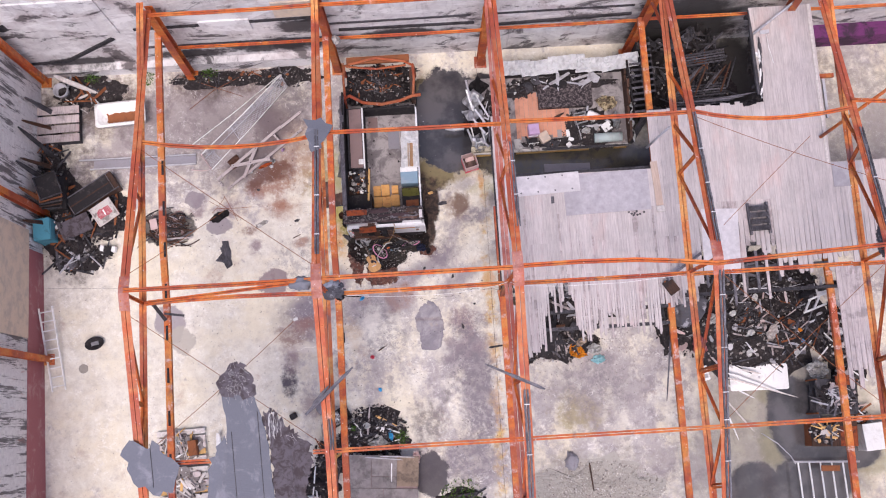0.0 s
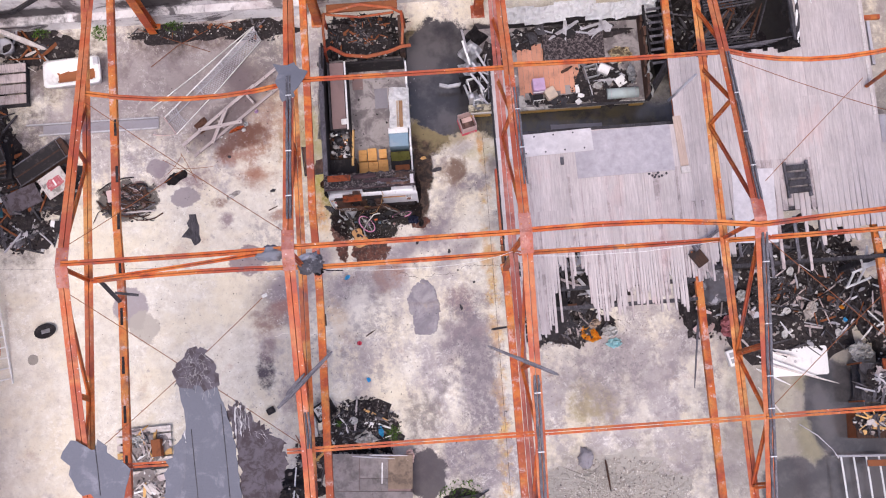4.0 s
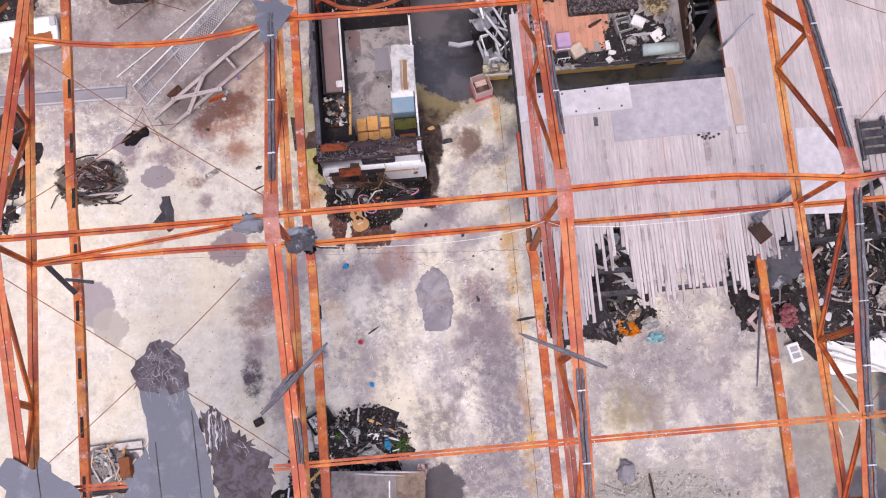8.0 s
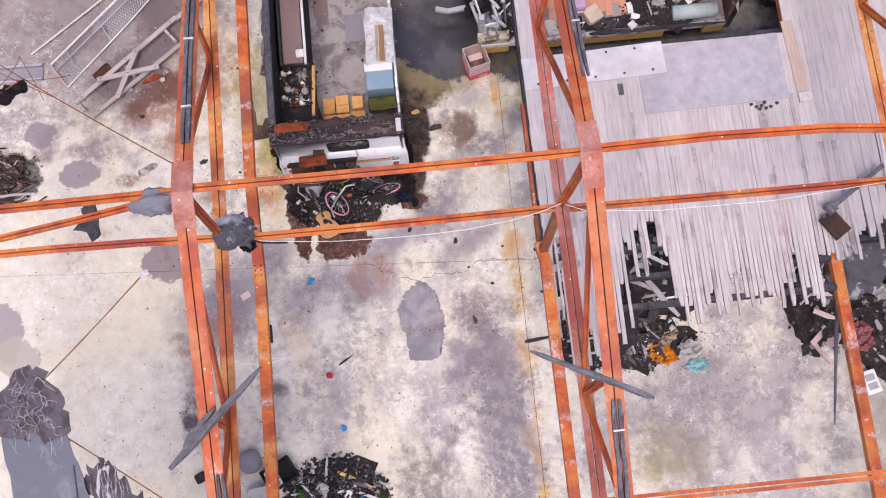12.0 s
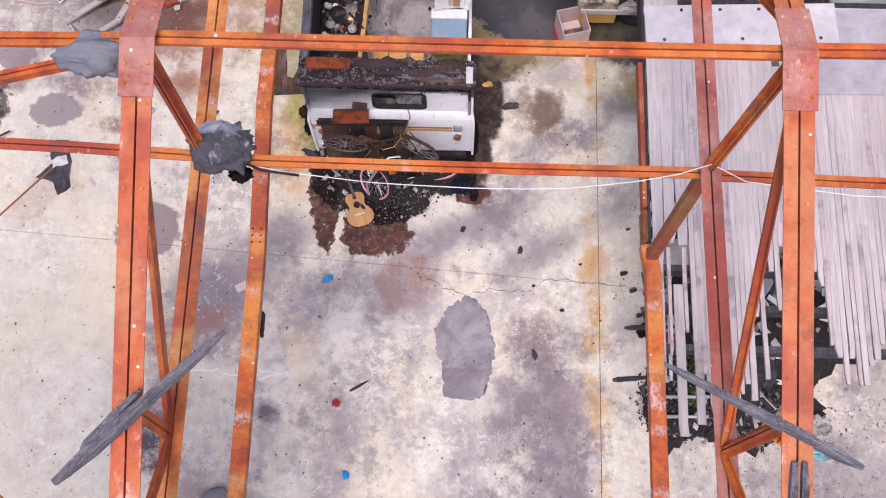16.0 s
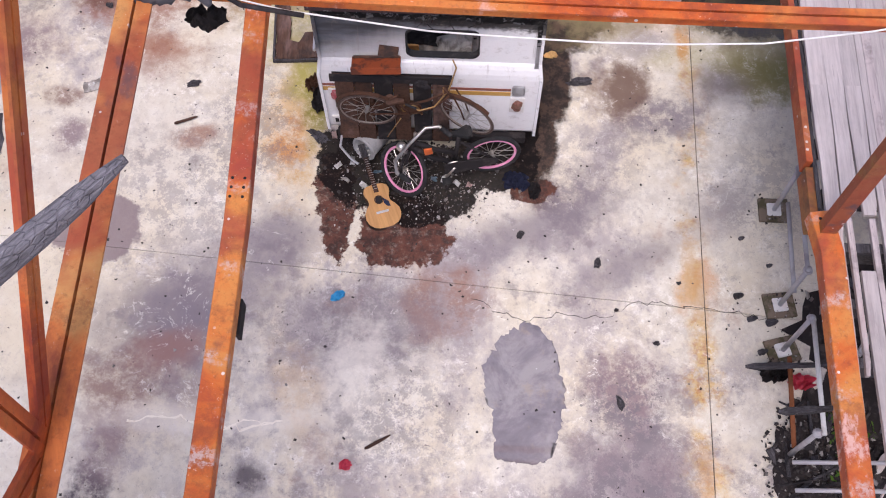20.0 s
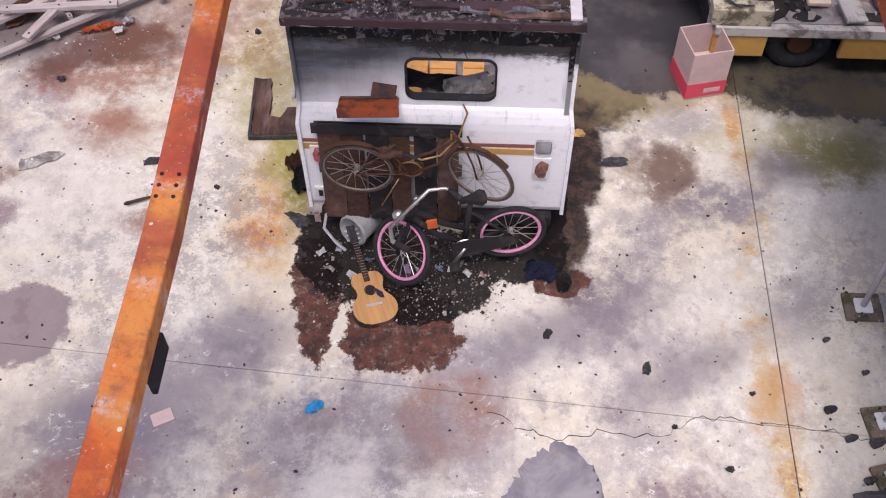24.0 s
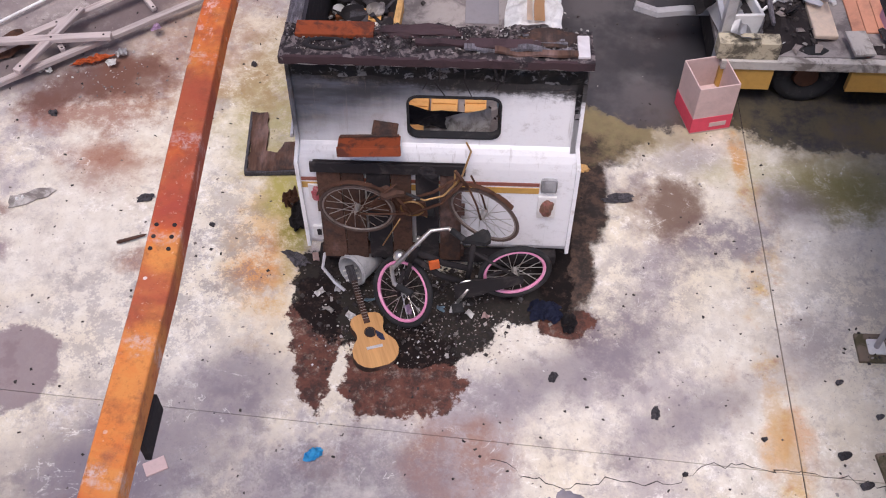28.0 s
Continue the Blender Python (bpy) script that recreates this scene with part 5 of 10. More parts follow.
# bay between the second and third trusses: opening at the north, burnt fringe at the south
x = 1.425
while x < 5.95:
    u = (x - 1.3) / 4.25
    joint = rd.choice((3.6, 4.4, 5.2))
    north = 7.8 if x < 1.75 else (6.17 if x < 5.4 else 7.7)
    plank(x, x + BW, joint, north)
    if x < 1.75:
        plank(x, x + BW, 3.3 + rd.uniform(-0.2, 0.2), joint, True)
    else:
        # the fringe is split along the grain into narrow tongues
        cutv = rd.uniform(0.4, 0.6) * BW
        for x0, x1 in ((x, x + cutv), (x + cutv, x + BW)):
            fringe = (1.75 if u < 0.25 else 2.08) + 0.05 * u + rd.gauss(0, 0.14) + (0.8 if 0.27 < u < 0.42 else 0) + (0.45 if rd.random() < 0.2 else 0) + (0.55 if u > 0.93 else 0)
            plank(x0, x1, fringe, joint, True, PLANK_BURNT if rd.random() < 0.25 else PLANK)
    x += BW
# loose remains of boards beside the girder
for i, xx in enumerate((1.62, 1.8, 1.95, 2.1)):
    plank(xx, xx + 0.1, 1.35 + 0.12 * i, 2.9 + 0.08 * (i % 2), True, PLANK_BURNT if i % 2 else PLANK)
for i, xx in enumerate((1.48, 1.56, 1.72, 1.9, 2.04, 2.2)):
    plank(xx, xx + 0.045, 1.9 + 0.25 * (i % 3), 3.3, True, PLANK_BURNT)
# bay between the third and fourth trusses: walkway round a burnt-out pit
x = 5.95
while x < 9.85:
    if x < 6.45:
        plank(x, x + BW, 5.2, 7.7 + rd.uniform(-0.06, 0.06))
        plank(x, x + BW, 3.0 + rd.uniform(-0.3, 0.2), 5.2, True)
    elif x < 8.25:
        plank(x, x + BW, 5.2, 7.75 + rd.uniform(-0.04, 0.04))
        plank(x, x + BW, 3.95 + rd.uniform(-0.25, 0.2), 5.2, True, PLANK_BURNT if rd.random() < 0.4 else PLANK)
    else:
        plank(x, x + BW, 6.6, 10.3)
        plank(x, x + BW, 3.5 + rd.uniform(-0.3, 0.3), 6.6, True)
    x += BW
# strip beside the fourth truss
x = 9.72
while x < 10.4:
    plank(x, x + BW, 0.6 + rd.uniform(-0.3, 0.4), 3.4, True, PLANK_BURNT)
    x += BW
# boards beyond the fourth truss
x = 9.85
while x < 12.6:
    plank(x, x + BW, 3.6 + rd.uniform(-0.3, 0.3), 6.05, True)
    x += BW
for x0 in (6.2, 6.5, 6.85, 7.15, 7.4, 7.75, 8.0, 8.3):
    plank(x0, x0 + BW * 0.6, 2.7 + rd.uniform(-0.3, 0.5), 3.9, True, CHAR_GREY if int(x0 * 10) % 2 else PLANK_BURNT)

# joists below the boards
def joist(x0, x1, y, mat=CHAR):
    part("joist", box_bm((x0, y - 0.035, DECK - 0.24), (x1, y + 0.035, DECK - 0.04)), mat, deck)


y = 2.25
while y < 6.2:
    joist(1.43, 5.5, y)
    y += 0.42
y = 2.9
while y < 7.7:
    joist(5.5, 9.8, y)
    y += 0.6
for yy in (3.9, 4.9, 5.95):
    joist(9.85, 12.6, yy)
for yy in (8.2, 9.2, 10.1):
    joist(8.25, 9.8, yy)
part("edge_beam", box_bm((1.39, 3.3, DECK - 0.26), (1.42, 7.8, DECK - 0.04)), CHAR, deck, "charred edge beam")
part("edge_beam", box_bm((1.78, 6.175, DECK - 0.25), (5.5, 6.25, DECK - 0.02)), CHAR, deck, "charred edge beam")
part("edge_beam", box_bm((9.84, 6.05, DECK - 0.25), (9.9, 10.3, DECK + 0.02)), TIMBER, deck, "pale timber curb")
for x, y in ((4.4, 6.1), (5.5, 6.1), (5.5, 7.7), (8.2, 7.7), (9.8, 6.1), (9.8, 3.0), (8.2, 4.0)):
    part("post", box_bm((x - 0.06, y - 0.06, fz(x, y)), (x + 0.06, y + 0.06, DECK - 0.24)), CHAR, deck)


def sheet(x0, y0, x1, y1, rz, label, thick=0.014, holes=0, mat=PLY, lift=0.0):
    t = thing("plywood_sheet", label, "plywood", (x0 + x1) / 2, (y0 + y1) / 2, DECK + 0.006 + lift, 0, 0, rz)
    w, h = (x1 - x0) / 2, (y1 - y0) / 2
    part("board", box_bm((-w, -h, 0), (w, h, thick), 0.003), mat, t)
    for i in range(holes):
        bm = bm_new()
        bmesh.ops.create_cone(bm, cap_ends=True, segments=12, radius1=0.02, radius2=0.02, depth=0.006, matrix=pose(-w + 0.2 + (2 * w - 0.4) * i / max(1, holes - 1), (0.19 if i % 2 else -0.18), thick + 0.002))
        part("bolt_hole", bm, CHAR, t)


sheet(3.14, 5.1, 5.3, 6.15, 1, "large weathered plywood sheet lying on the deck")
sheet(1.42, 5.66, 3.55, 6.17, 2, "drilled plywood strip lying on the deck", holes=9, lift=0.02, mat=PLY_PALE)
sheet(6.5, 3.36, 7.42, 5.02, -3, "bleached pale plywood sheet lying on the deck's burnt side", mat=PLY_PALE)
sheet(2.8, 5.42, 2.88, 5.6, 1, "small dark offcut lying on the deck", mat=CHAR_GREY)
st_ = thing("rusty_stain_board", "thin rust-stained board lying along the deck's opening", "board", 5.5, 5.75, DECK + 0.004, 0, 0, 3)
part("board", box_bm((-0.09, -0.55, 0.0), (0.09, 0.6, 0.012), 0.003), make_wood("rusty_board", (0.5, 0.38, 0.31), (0.4, 0.3, 0.25), vary=0.04, slits=0.4), st_)
part("end_block", box_bm((-0.1, -0.72, 0.0), (0.1, -0.57, 0.05), 0.006), TIMBER, st_, "pale end block")
GX, GY = 6.0, 3.66
hp = thing("guard_post", "grey steel guard post bent over on the deck's edge", "post", GX, GY, DECK + 0.05, 0, 0, 33)
part("shaft", box_bm((-0.55, -0.05, 0.1), (0.45, 0.02, 0.17), 0.01), CHAR_GREY, hp)
part("base_plate", box_bm((-0.78, -0.42, 0.0), (-0.5, -0.04, 0.05), 0.012), BROWN_WOOD, hp, "torn brown base plate")
for sx in (-0.7, -0.54):
    part("bolt", box_bm((sx - 0.02, -0.06, 0.051), (sx + 0.02, -0.02, 0.1), 0.004), RUST, hp)
part("gusset", box_bm((-0.62, -0.09, 0.05), (-0.5, 0.06, 0.18), 0.008), CHAR_GREY, hp)
for i in range(9):
    ang = 2.4 * i
    loose_timber((4.75 + 0.1 * math.cos(ang) + 0.03 * i, 5.03 + 0.05 * math.sin(ang), DECK + 0.015), (4.8 + 0.1 * math.cos(ang) + 0.03 * i, 5.05 + 0.05 * math.sin(ang), DECK + 0.015), 0.05, 0.015, "charred crumb beside the plywood sheet", CHAR, 440 + i)
sheet(9.95, 5.4, 10.7, 6.03, 0, "weathered plywood offcut on the deck")

def crumple(w, h, nx, ny, amp, seed, freq=3.0, thick=0.006, drape=0.0, rounded=False):
    """A creased sheet about the origin, one closed mesh."""
    bm = bm_new()
    off = Vector((seed * 3.7, seed * 1.3, 0))
    rows = []
    for j in range(ny + 1):
        row = []
        for i in range(nx + 1):
            x, y = -w / 2 + w * i / nx, -h / 2 + h * j / ny
            q = noise.noise(Vector((x * freq, y * freq, 0)) + off) + 0.5 * noise.noise(Vector((x * freq * 2.3, y * freq * 2.3, 5)) + off)
            e = 0.12 * min(w, h) * noise.noise(Vector((x * 4, y * 4, 9)) + off)
            if rounded:
                sx, sy = 2 * x / w, 2 * y / h
                x, y = w / 2 * sx * math.sqrt(1 - sy * sy / 2) * (1 + 0.3 * noise.noise(Vector((sx, sy, 3)) * 2.5 + off)), h / 2 * sy * math.sqrt(1 - sx * sx / 2) * (1 + 0.3 * noise.noise(Vector((sx, sy, 8)) * 2.5 + off))
            row.append(bm.verts.new((x + e, y + e * 0.7, amp * q - drape * (abs(x) / w * 2) ** 4)))
        rows.append(row)
    for a, b in zip(rows, rows[1:]):
        for i in range(nx):
            bm.faces.new((a[i], a[i + 1], b[i + 1], b[i]))
    bmesh.ops.solidify(bm, geom=bm.faces[:], thickness=thick)
    return bm


# ---- camper: burnt-out, roofless ----
CX, CY = -1.48, 7.5
CZ0 = fz(CX, CY)
camper = thing("camper", "burnt-out white camper van, roof gone and interior open to the sky", "camper van", CX, CY, CZ0)


def cz(z):
    return z - CZ0


def cbox(name, x0, x1, y0, y1, z0, z1, mat, label="", bevel=0.006, parent=None):
    """A box of the camper, given in the world's metres."""
    return part(name, box_bm((x0 - CX, y0 - CY, cz(z0)), (x1 - CX, y1 - CY, cz(z1)), bevel), mat, parent or camper, label)


def round_rect(w, h, r, n=5):
    out = []
    for cx, cy, a0 in ((w - r, h - r, 0), (-w + r, h - r, 90), (-w + r, -h + r, 180), (w - r, -h + r, 270)):
        for i in range(n + 1):
            a = radians(a0 + 90 * i / n)
            out.append((cx + r * math.cos(a), cy + r * math.sin(a)))
    return out


def lump(name, x, y, z, sx, sy, sz, seed, mat, parent, label=""):
    bm = bm_new()
    bmesh.ops.create_icosphere(bm, subdivisions=3, radius=1.0)
    off = Vector((seed * 2.1, 0, 0))
    for v in bm.verts:
        q = 1 + 0.3 * noise.noise(v.co * 2.0 + off) + 0.2 * noise.noise(v.co * 6.0 + off)
        v.co = Vector((v.co.x * sx * q + x - CX, v.co.y * sy * q + y - CY, v.co.z * sz * q + cz(z)))
    return part(name, bm, mat, parent, label)


def camper_rear():
    W, y = 1.0, 5.44 - CY
    wx, wz, ww, wh = 0.12, cz(1.96), 0.32, 0.19
    # upper leaf: a plate with a rounded window opening
    bm = bm_new()
    inner = round_rect(ww, wh, 0.07)
    n = len(inner)
    outer = []
    for i, (px, pz) in enumerate(inner):
        c, j = divmod(i, 6)
        ex, ez = (W if c in (0, 3) else -W), (cz(2.5) if c in (0, 1) else cz(1.68)) - wz
        ex -= wx
        side = (j < 2) if c in (0, 2) else (j > 3)
        level = (j > 3) if c in (0, 2) else (j < 2)
        outer.append((ex, pz) if side else ((px, ez) if level else (ex, ez)))
    for yy in (y, y + 0.045):
        for px, pz in inner:
            bm.verts.new((wx + px, yy, wz + pz))
        for px, pz in outer:
            bm.verts.new((wx + px, yy, wz + pz))
    bm.verts.ensure_lookup_table()
    v = bm.verts
    for i in range(n):
        j = (i + 1) % n
        bm.faces.new((v[i], v[j], v[n + j], v[n + i]))
        bm.faces.new((v[2 * n + i], v[3 * n + i], v[3 * n + j], v[2 * n + j]))
        bm.faces.new((v[i], v[2 * n + i], v[2 * n + j], v[j]))
        bm.faces.new((v[n + i], v[n + j], v[3 * n + j], v[3 * n + i]))
    bmesh.ops.remove_doubles(bm, verts=bm.verts, dist=0.0005)
    bmesh.ops.recalc_face_normals(bm, faces=bm.faces)
    rear = part("rear_panel", bm, ENAMEL, camper)
    # window: rubber frame
    bm = bm_new()
    for r0, r1, y0, y1 in ((0.0, 0.035, y - 0.016, y + 0.05),):
        a = round_rect(ww + 0.012, wh + 0.012, 0.08)
        b = round_rect(ww - 0.002, wh - 0.002, 0.07)
        m = len(a)
        ring = [[bm.verts.new((wx + p[0], yy, wz + p[1])) for p in q] for q, yy in ((a, y + 0.001), (a, y0), (b, y0), (b, y1))]
        for u, w in zip(ring, ring[1:] + ring[:1]):
            for i in range(m):
                j = (i + 1) % m
                bm.faces.new((u[i], u[j], w[j], w[i]))
    bmesh.ops.recalc_face_normals(bm, faces=bm.faces)
    part("window_frame", bm, RUBBER, camper, "black rubber window frame without its pane")
    # lower bulge
    bm = bm_new()
    prof = [(y + 0.04, 1.69), (y - 0.004, 1.69), (y - 0.022, 1.67), (y - 0.042, 1.63), (y - 0.06, 1.57), (y - 0.068, 1.5), (y - 0.07, 1.42), (y - 0.06, 0.62), (y - 0.03, 0.55), (y + 0.04, 0.55)]
    a = [bm.verts.new((-W - 0.02, yy, cz(z))) for yy, z in prof]
    b = [bm.verts.new((W + 0.02, yy, cz(z))) for yy, z in prof]
    n = len(prof)
    bm.faces.new(a)
    bm.faces.new(b[::-1])
    for i in range(n):
        bm.faces.new((a[i], b[i], b[(i + 1) % n], a[(i + 1) % n]))
    bmesh.ops.recalc_face_normals(bm, faces=bm.faces)
    bulge = part("rear_bulge", bm, ENAMEL, camper)
    yb = y - 0.074
    for z0, z1, m in ((1.335, 1.37, STRIPE_B), (1.255, 1.315, STRIPE_Y)):
        part("stripe", box_bm((-1.021, yb, cz(z0)), (0.76, yb + 0.02, cz(z1))), m, bulge)
    for x0, z0, z1 in ((-0.97, 1.1, 1.3), (0.76, 0.99, 1.23)):
        part("lamp_base", box_bm((x0, yb - 0.012, cz(z0)), (x0 + 0.14, yb + 0.02, cz(z1)), 0.006), WHITE, bulge, "scorched lamp base")
        lump("tail_lamp", x0 + 0.07 + CX, yb - 0.01 + CY, (z0 + z1) / 2, 0.05, 0.028, (z1 - z0) * 0.4, int(z0 * 10), LAMPRED if x0 < 0 else MELTED, bulge, "melted red tail lamp")
    part("lamp_stub", box_bm((0.77, yb - 0.02, cz(1.28)), (0.89, yb + 0.01, cz(1.43)), 0.03), GREYPLASTIC, bulge, "cloudy grey lamp lens")
    # number plate with plain bars in place of its characters
    pl = part("number_plate", box_bm((-0.98, yb - 0.008, cz(0.68)), (-0.72, yb + 0.015, cz(0.8)), 0.004), WHITE, bulge, "white number plate")
    for i in range(4):
        part("plate_bar", box_bm((-0.95 + 0.055 * i, yb - 0.011, cz(0.7)), (-0.915 + 0.055 * i, yb - 0.007, cz(0.77))), BLACK, pl)
    for s in (-1, 1):
        bm = bm_new()
        sweep(bm, [(s * 1.0, y - 0.01, cz(2.5)), (s * 1.005, y - 0.015, cz(1.72)), (s * 1.03, y - 0.08, cz(1.55)), (s * 1.03, y - 0.07, cz(0.56))], [(-0.014, -0.02), (0.014, -0.02), (0.016, 0.012), (-0.016, 0.012)], (0, 1, 0))
        part("corner_trim", bm, ENAMEL, camper, "bent aluminium corner trim")
    bm = bm_new()
    add_box(bm, (-0.95, y - 0.1, cz(0.42)), (0.95, y - 0.02, cz(0.53)), None, 0.015)
    part("bumper", bm, BLACK, camper, "blackened rear bumper")


camper_rear()
# charred roof strip over the rear wall, buckled
bm = bm_new()
rnd = random.Random(11)
rows = []
for i in range(25):
    x = -1.03 + 2.06 * i / 24
    rows.append([bm.verts.new((x, yy - CY, cz(z + rnd.uniform(-0.012, 0.02)))) for yy, z in ((5.33, 2.53), (5.33, 2.57), (5.42, 2.575), (5.52, 2.56 + rnd.uniform(-0.02, 0.03)), (5.62, 2.55), (5.7 + rnd.uniform(-0.04, 0.03), 2.55), (5.7, 2.5))])
for a, b in zip(rows, rows[1:]):
    for j in range(6):
        bm.faces.new((a[j], b[j], b[j + 1], a[j + 1]))
    bm.faces.new((a[6], b[6], b[0], a[0]))
bm.faces.new(rows[0])
bm.faces.new(rows[-1][::-1])
bmesh.ops.recalc_face_normals(bm, faces=bm.faces)
strip = part("roof_strip", bm, CHARROOF, camper, "charred remains of the roof edge")


def wavy_bar(name, x0, x1, y, z, d, h, amp, seed, mat, label):
    """A buckled strip along x, one closed mesh."""
    bm = bm_new()
    rw = []
    for i in range(61):
        x = x0 + (x1 - x0) * i / 60
        o = Vector((x * 5, seed, 0))
        dy, dz, f = amp * noise.noise(o), amp * noise.noise(o + Vector((0, 9, 0))), 1 + 0.35 * noise.noise(o * 2.7)
        rw.append([bm.verts.new((x - CX, y + dy + a * d / 2 - CY, cz(z + dz + b * h / 2 * f))) for a, b in ((-1, -1), (1, -1), (1, 1), (-1, 1))])
    for p, q in zip(rw, rw[1:]):
        for j in range(4):
            bm.faces.new((p[j], q[j], q[(j + 1) % 4], p[(j + 1) % 4]))
    bm.faces.new(rw[0][::-1])
    bm.faces.new(rw[-1])
    bmesh.ops.recalc_face_normals(bm, faces=bm.faces)
    return part(name, bm, mat, strip, label)


wavy_bar("edge_trim", -2.51, -0.45, 5.352, 2.505, 0.01, 0.007, 0.012, 3, DIRTY_WHITE, "pale bent trim under the roof edge")
for x0, x1, z0, sd in ((-2.45, -1.75, 2.455, 61), (-1.75, -1.1, 2.44, 62), (-1.15, -0.48, 2.42, 63)):
    fo_ = part("scorched_foil", crumple(x1 - x0, 0.16, 34, 8, 0.022, sd, 9.0, 0.004), FOIL, strip, "crinkled sooty foil under the roof edge")
    fo_.matrix_basis = pose((x0 + x1) / 2 - CX, 5.395 - CY, cz(z0), 82, 0, 0)
for z0, ln_, wd, mt_, sd in ((2.2, 0.42, 0.06, FOIL, 64), (1.86, 0.4, 0.05, ALU, 65), (1.3, 0.5, 0.04, ALU, 66)):
    fo_ = part("peeled_corner", crumple(wd, ln_, 5, 22, 0.014, sd, 8.0, 0.004), mt_, camper, "crinkled metal skin peeling off the corner")
    fo_.matrix_basis = pose(-0.5 - CX, 5.415 - CY, cz(z0), 90, 0, 6)
wavy_bar("roof_edge", -2.51, -0.45, 5.338, 2.55, 0.024, 0.06, 0.012, 4, SCORCHED_EDGE, "scorched purple-brown roof edging")
cbox("red_patch", -2.42, -1.9, 5.52, 5.66, 2.572, 2.61, SCORCHED_ORANGE, "scorched orange board", 0.006, strip)
lump("purple_lump", -1.6, 5.6, 2.585, 0.3, 0.06, 0.04, 3, SCORCHED_EDGE, strip, "melted purple-brown lump")
lump("rusty_lump", -0.72, 5.57, 2.58, 0.2, 0.09, 0.03, 4, BROWN_WOOD, strip, "scorched brown lump")
cbox("cover_plate", -1.27, -0.85, 5.43, 5.52, 2.578, 2.615, SCORCHED_EDGE, "dark purple plate", 0.008, strip)
cbox("end_cap", -0.56, -0.48, 5.37, 5.58, 2.572, 2.605, PLY_PALE, "pale end board", 0.008, strip)
cbox("vent_frame", -1.58, -1.36, 5.42, 5.56, 2.572, 2.59, BLACK, "", 0.004, strip)
for i, (xa, xb, yy) in enumerate(((-1.62, -0.8, 5.48), (-1.3, -0.6, 5.43), (-1.1, -0.55, 5.4))):
    wavy_bar("buckled_lath", xa, xb, yy, 2.6, 0.05, 0.02, 0.03, 20 + i, (SCORCHED_EDGE, CHAR_GREY, BROWN_WOOD)[i], "buckled charred lath")
bm = bm_new()
add_ring(bm, pose(-2.2 - CX, 5.45 - CY, cz(2.59)) @ Matrix.Diagonal((1.6, 0.55, 1, 1)), 0.09, 0.016, 18, 6)
part("burnt_hoop", bm, BLACK, strip)
for i in range(4):
    bm = bm_new()
    add_bar(bm, (-0.95 + rnd.uniform(0, 0.2) - CX, 5.52 + 0.02 * i - CY, cz(2.585)), (-0.75 + rnd.uniform(0, 0.15) - CX, 5.5 + 0.03 * i - CY, cz(2.595)), 0.02, 0.02)
    part("charred_slat", bm, CHAR_GREY, strip)
# side walls, torn low along the right
bm = bm_new()
for i in range(16):
    y0, y1 = 5.48 + 0.22 * i, 5.48 + 0.22 * (i + 1) - 0.001
    add_box(bm, (-0.98, y0 - CY, cz(0.55)), (-0.94, y1 - CY, cz(2.5 - 0.02 * i + rnd.uniform(-0.05, 0.05))))
bmesh.ops.remove_doubles(bm, verts=bm.verts, dist=0.002)
part("side_wall", bm, BLACK, camper, "burnt side wall with a ragged top")["kind"] = "stuff"
bm = bm_new()
for i in range(15):
    y0, y1 = 5.48 + 0.22 * i, 5.48 + 0.22 * (i + 1) - 0.001
    h = 2.3 if i == 0 else (1.25 + 0.12 * math.sin(i * 1.7))
    add_box(bm, (0.94, y0 - CY, cz(0.55)), (0.98, y1 - CY, cz(h + rnd.uniform(-0.06, 0.06))))
part("side_wall", bm, ENAMEL, camper, "side wall torn off low down")["kind"] = "stuff"
bm = bm_new()
sweep(bm, [(-0.98, 5.4 - CY, cz(2.5)), (-0.99, 6.6 - CY, cz(2.46)), (-1.0, 7.8 - CY, cz(2.3)), (-0.98, 8.9 - CY, cz(2.1))], [(-0.055, -0.05), (0.055, -0.05), (0.05, 0.04), (-0.05, 0.04)])
part("wall_rail", bm, CHAR_GREY, camper, "charred wall rail")
for i, (xx, zz) in enumerate(((-1.06, 1.8), (-1.1, 1.5), (-1.04, 2.1))):
    bm = bm_new()
    add_tube(bm, [(xx + rnd.uniform(-0.05, 0.05), yy - CY, cz(zz + rnd.uniform(-0.12, 0.12))) for yy in (5.6, 6.1, 6.6, 7.1, 7.6, 8.2)], 0.018, 5)
    part("hanging_trim", bm, ALU, camper, "torn aluminium trim hanging off")
cbox("floor_panel", -2.42, -0.54, 5.49, 9.0, 0.85, 0.93, GREYVINYL, "grey cracked floor")
cbox("chassis", -2.3, -0.66, 5.6, 9.8, 0.5, 0.848, BLACK, "burnt chassis")
cbox("floor_patch", -1.33, -1.02, 7.69, 8.2, 0.931, 0.937, PATCHC)
cbox("floor_patch", -1.86, -1.6, 8.2, 8.62, 0.931, 0.938, BROWNPANEL)
cbox("lid_plate", -2.1, -1.96, 7.06, 7.2, 1.86, 1.9, WHITE, "white lid", 0.03)
cbox("tan_board", -2.16, -1.98, 6.68, 6.82, 1.76, 1.78, CARDS, "tan board on the kitchen unit", 0.004)
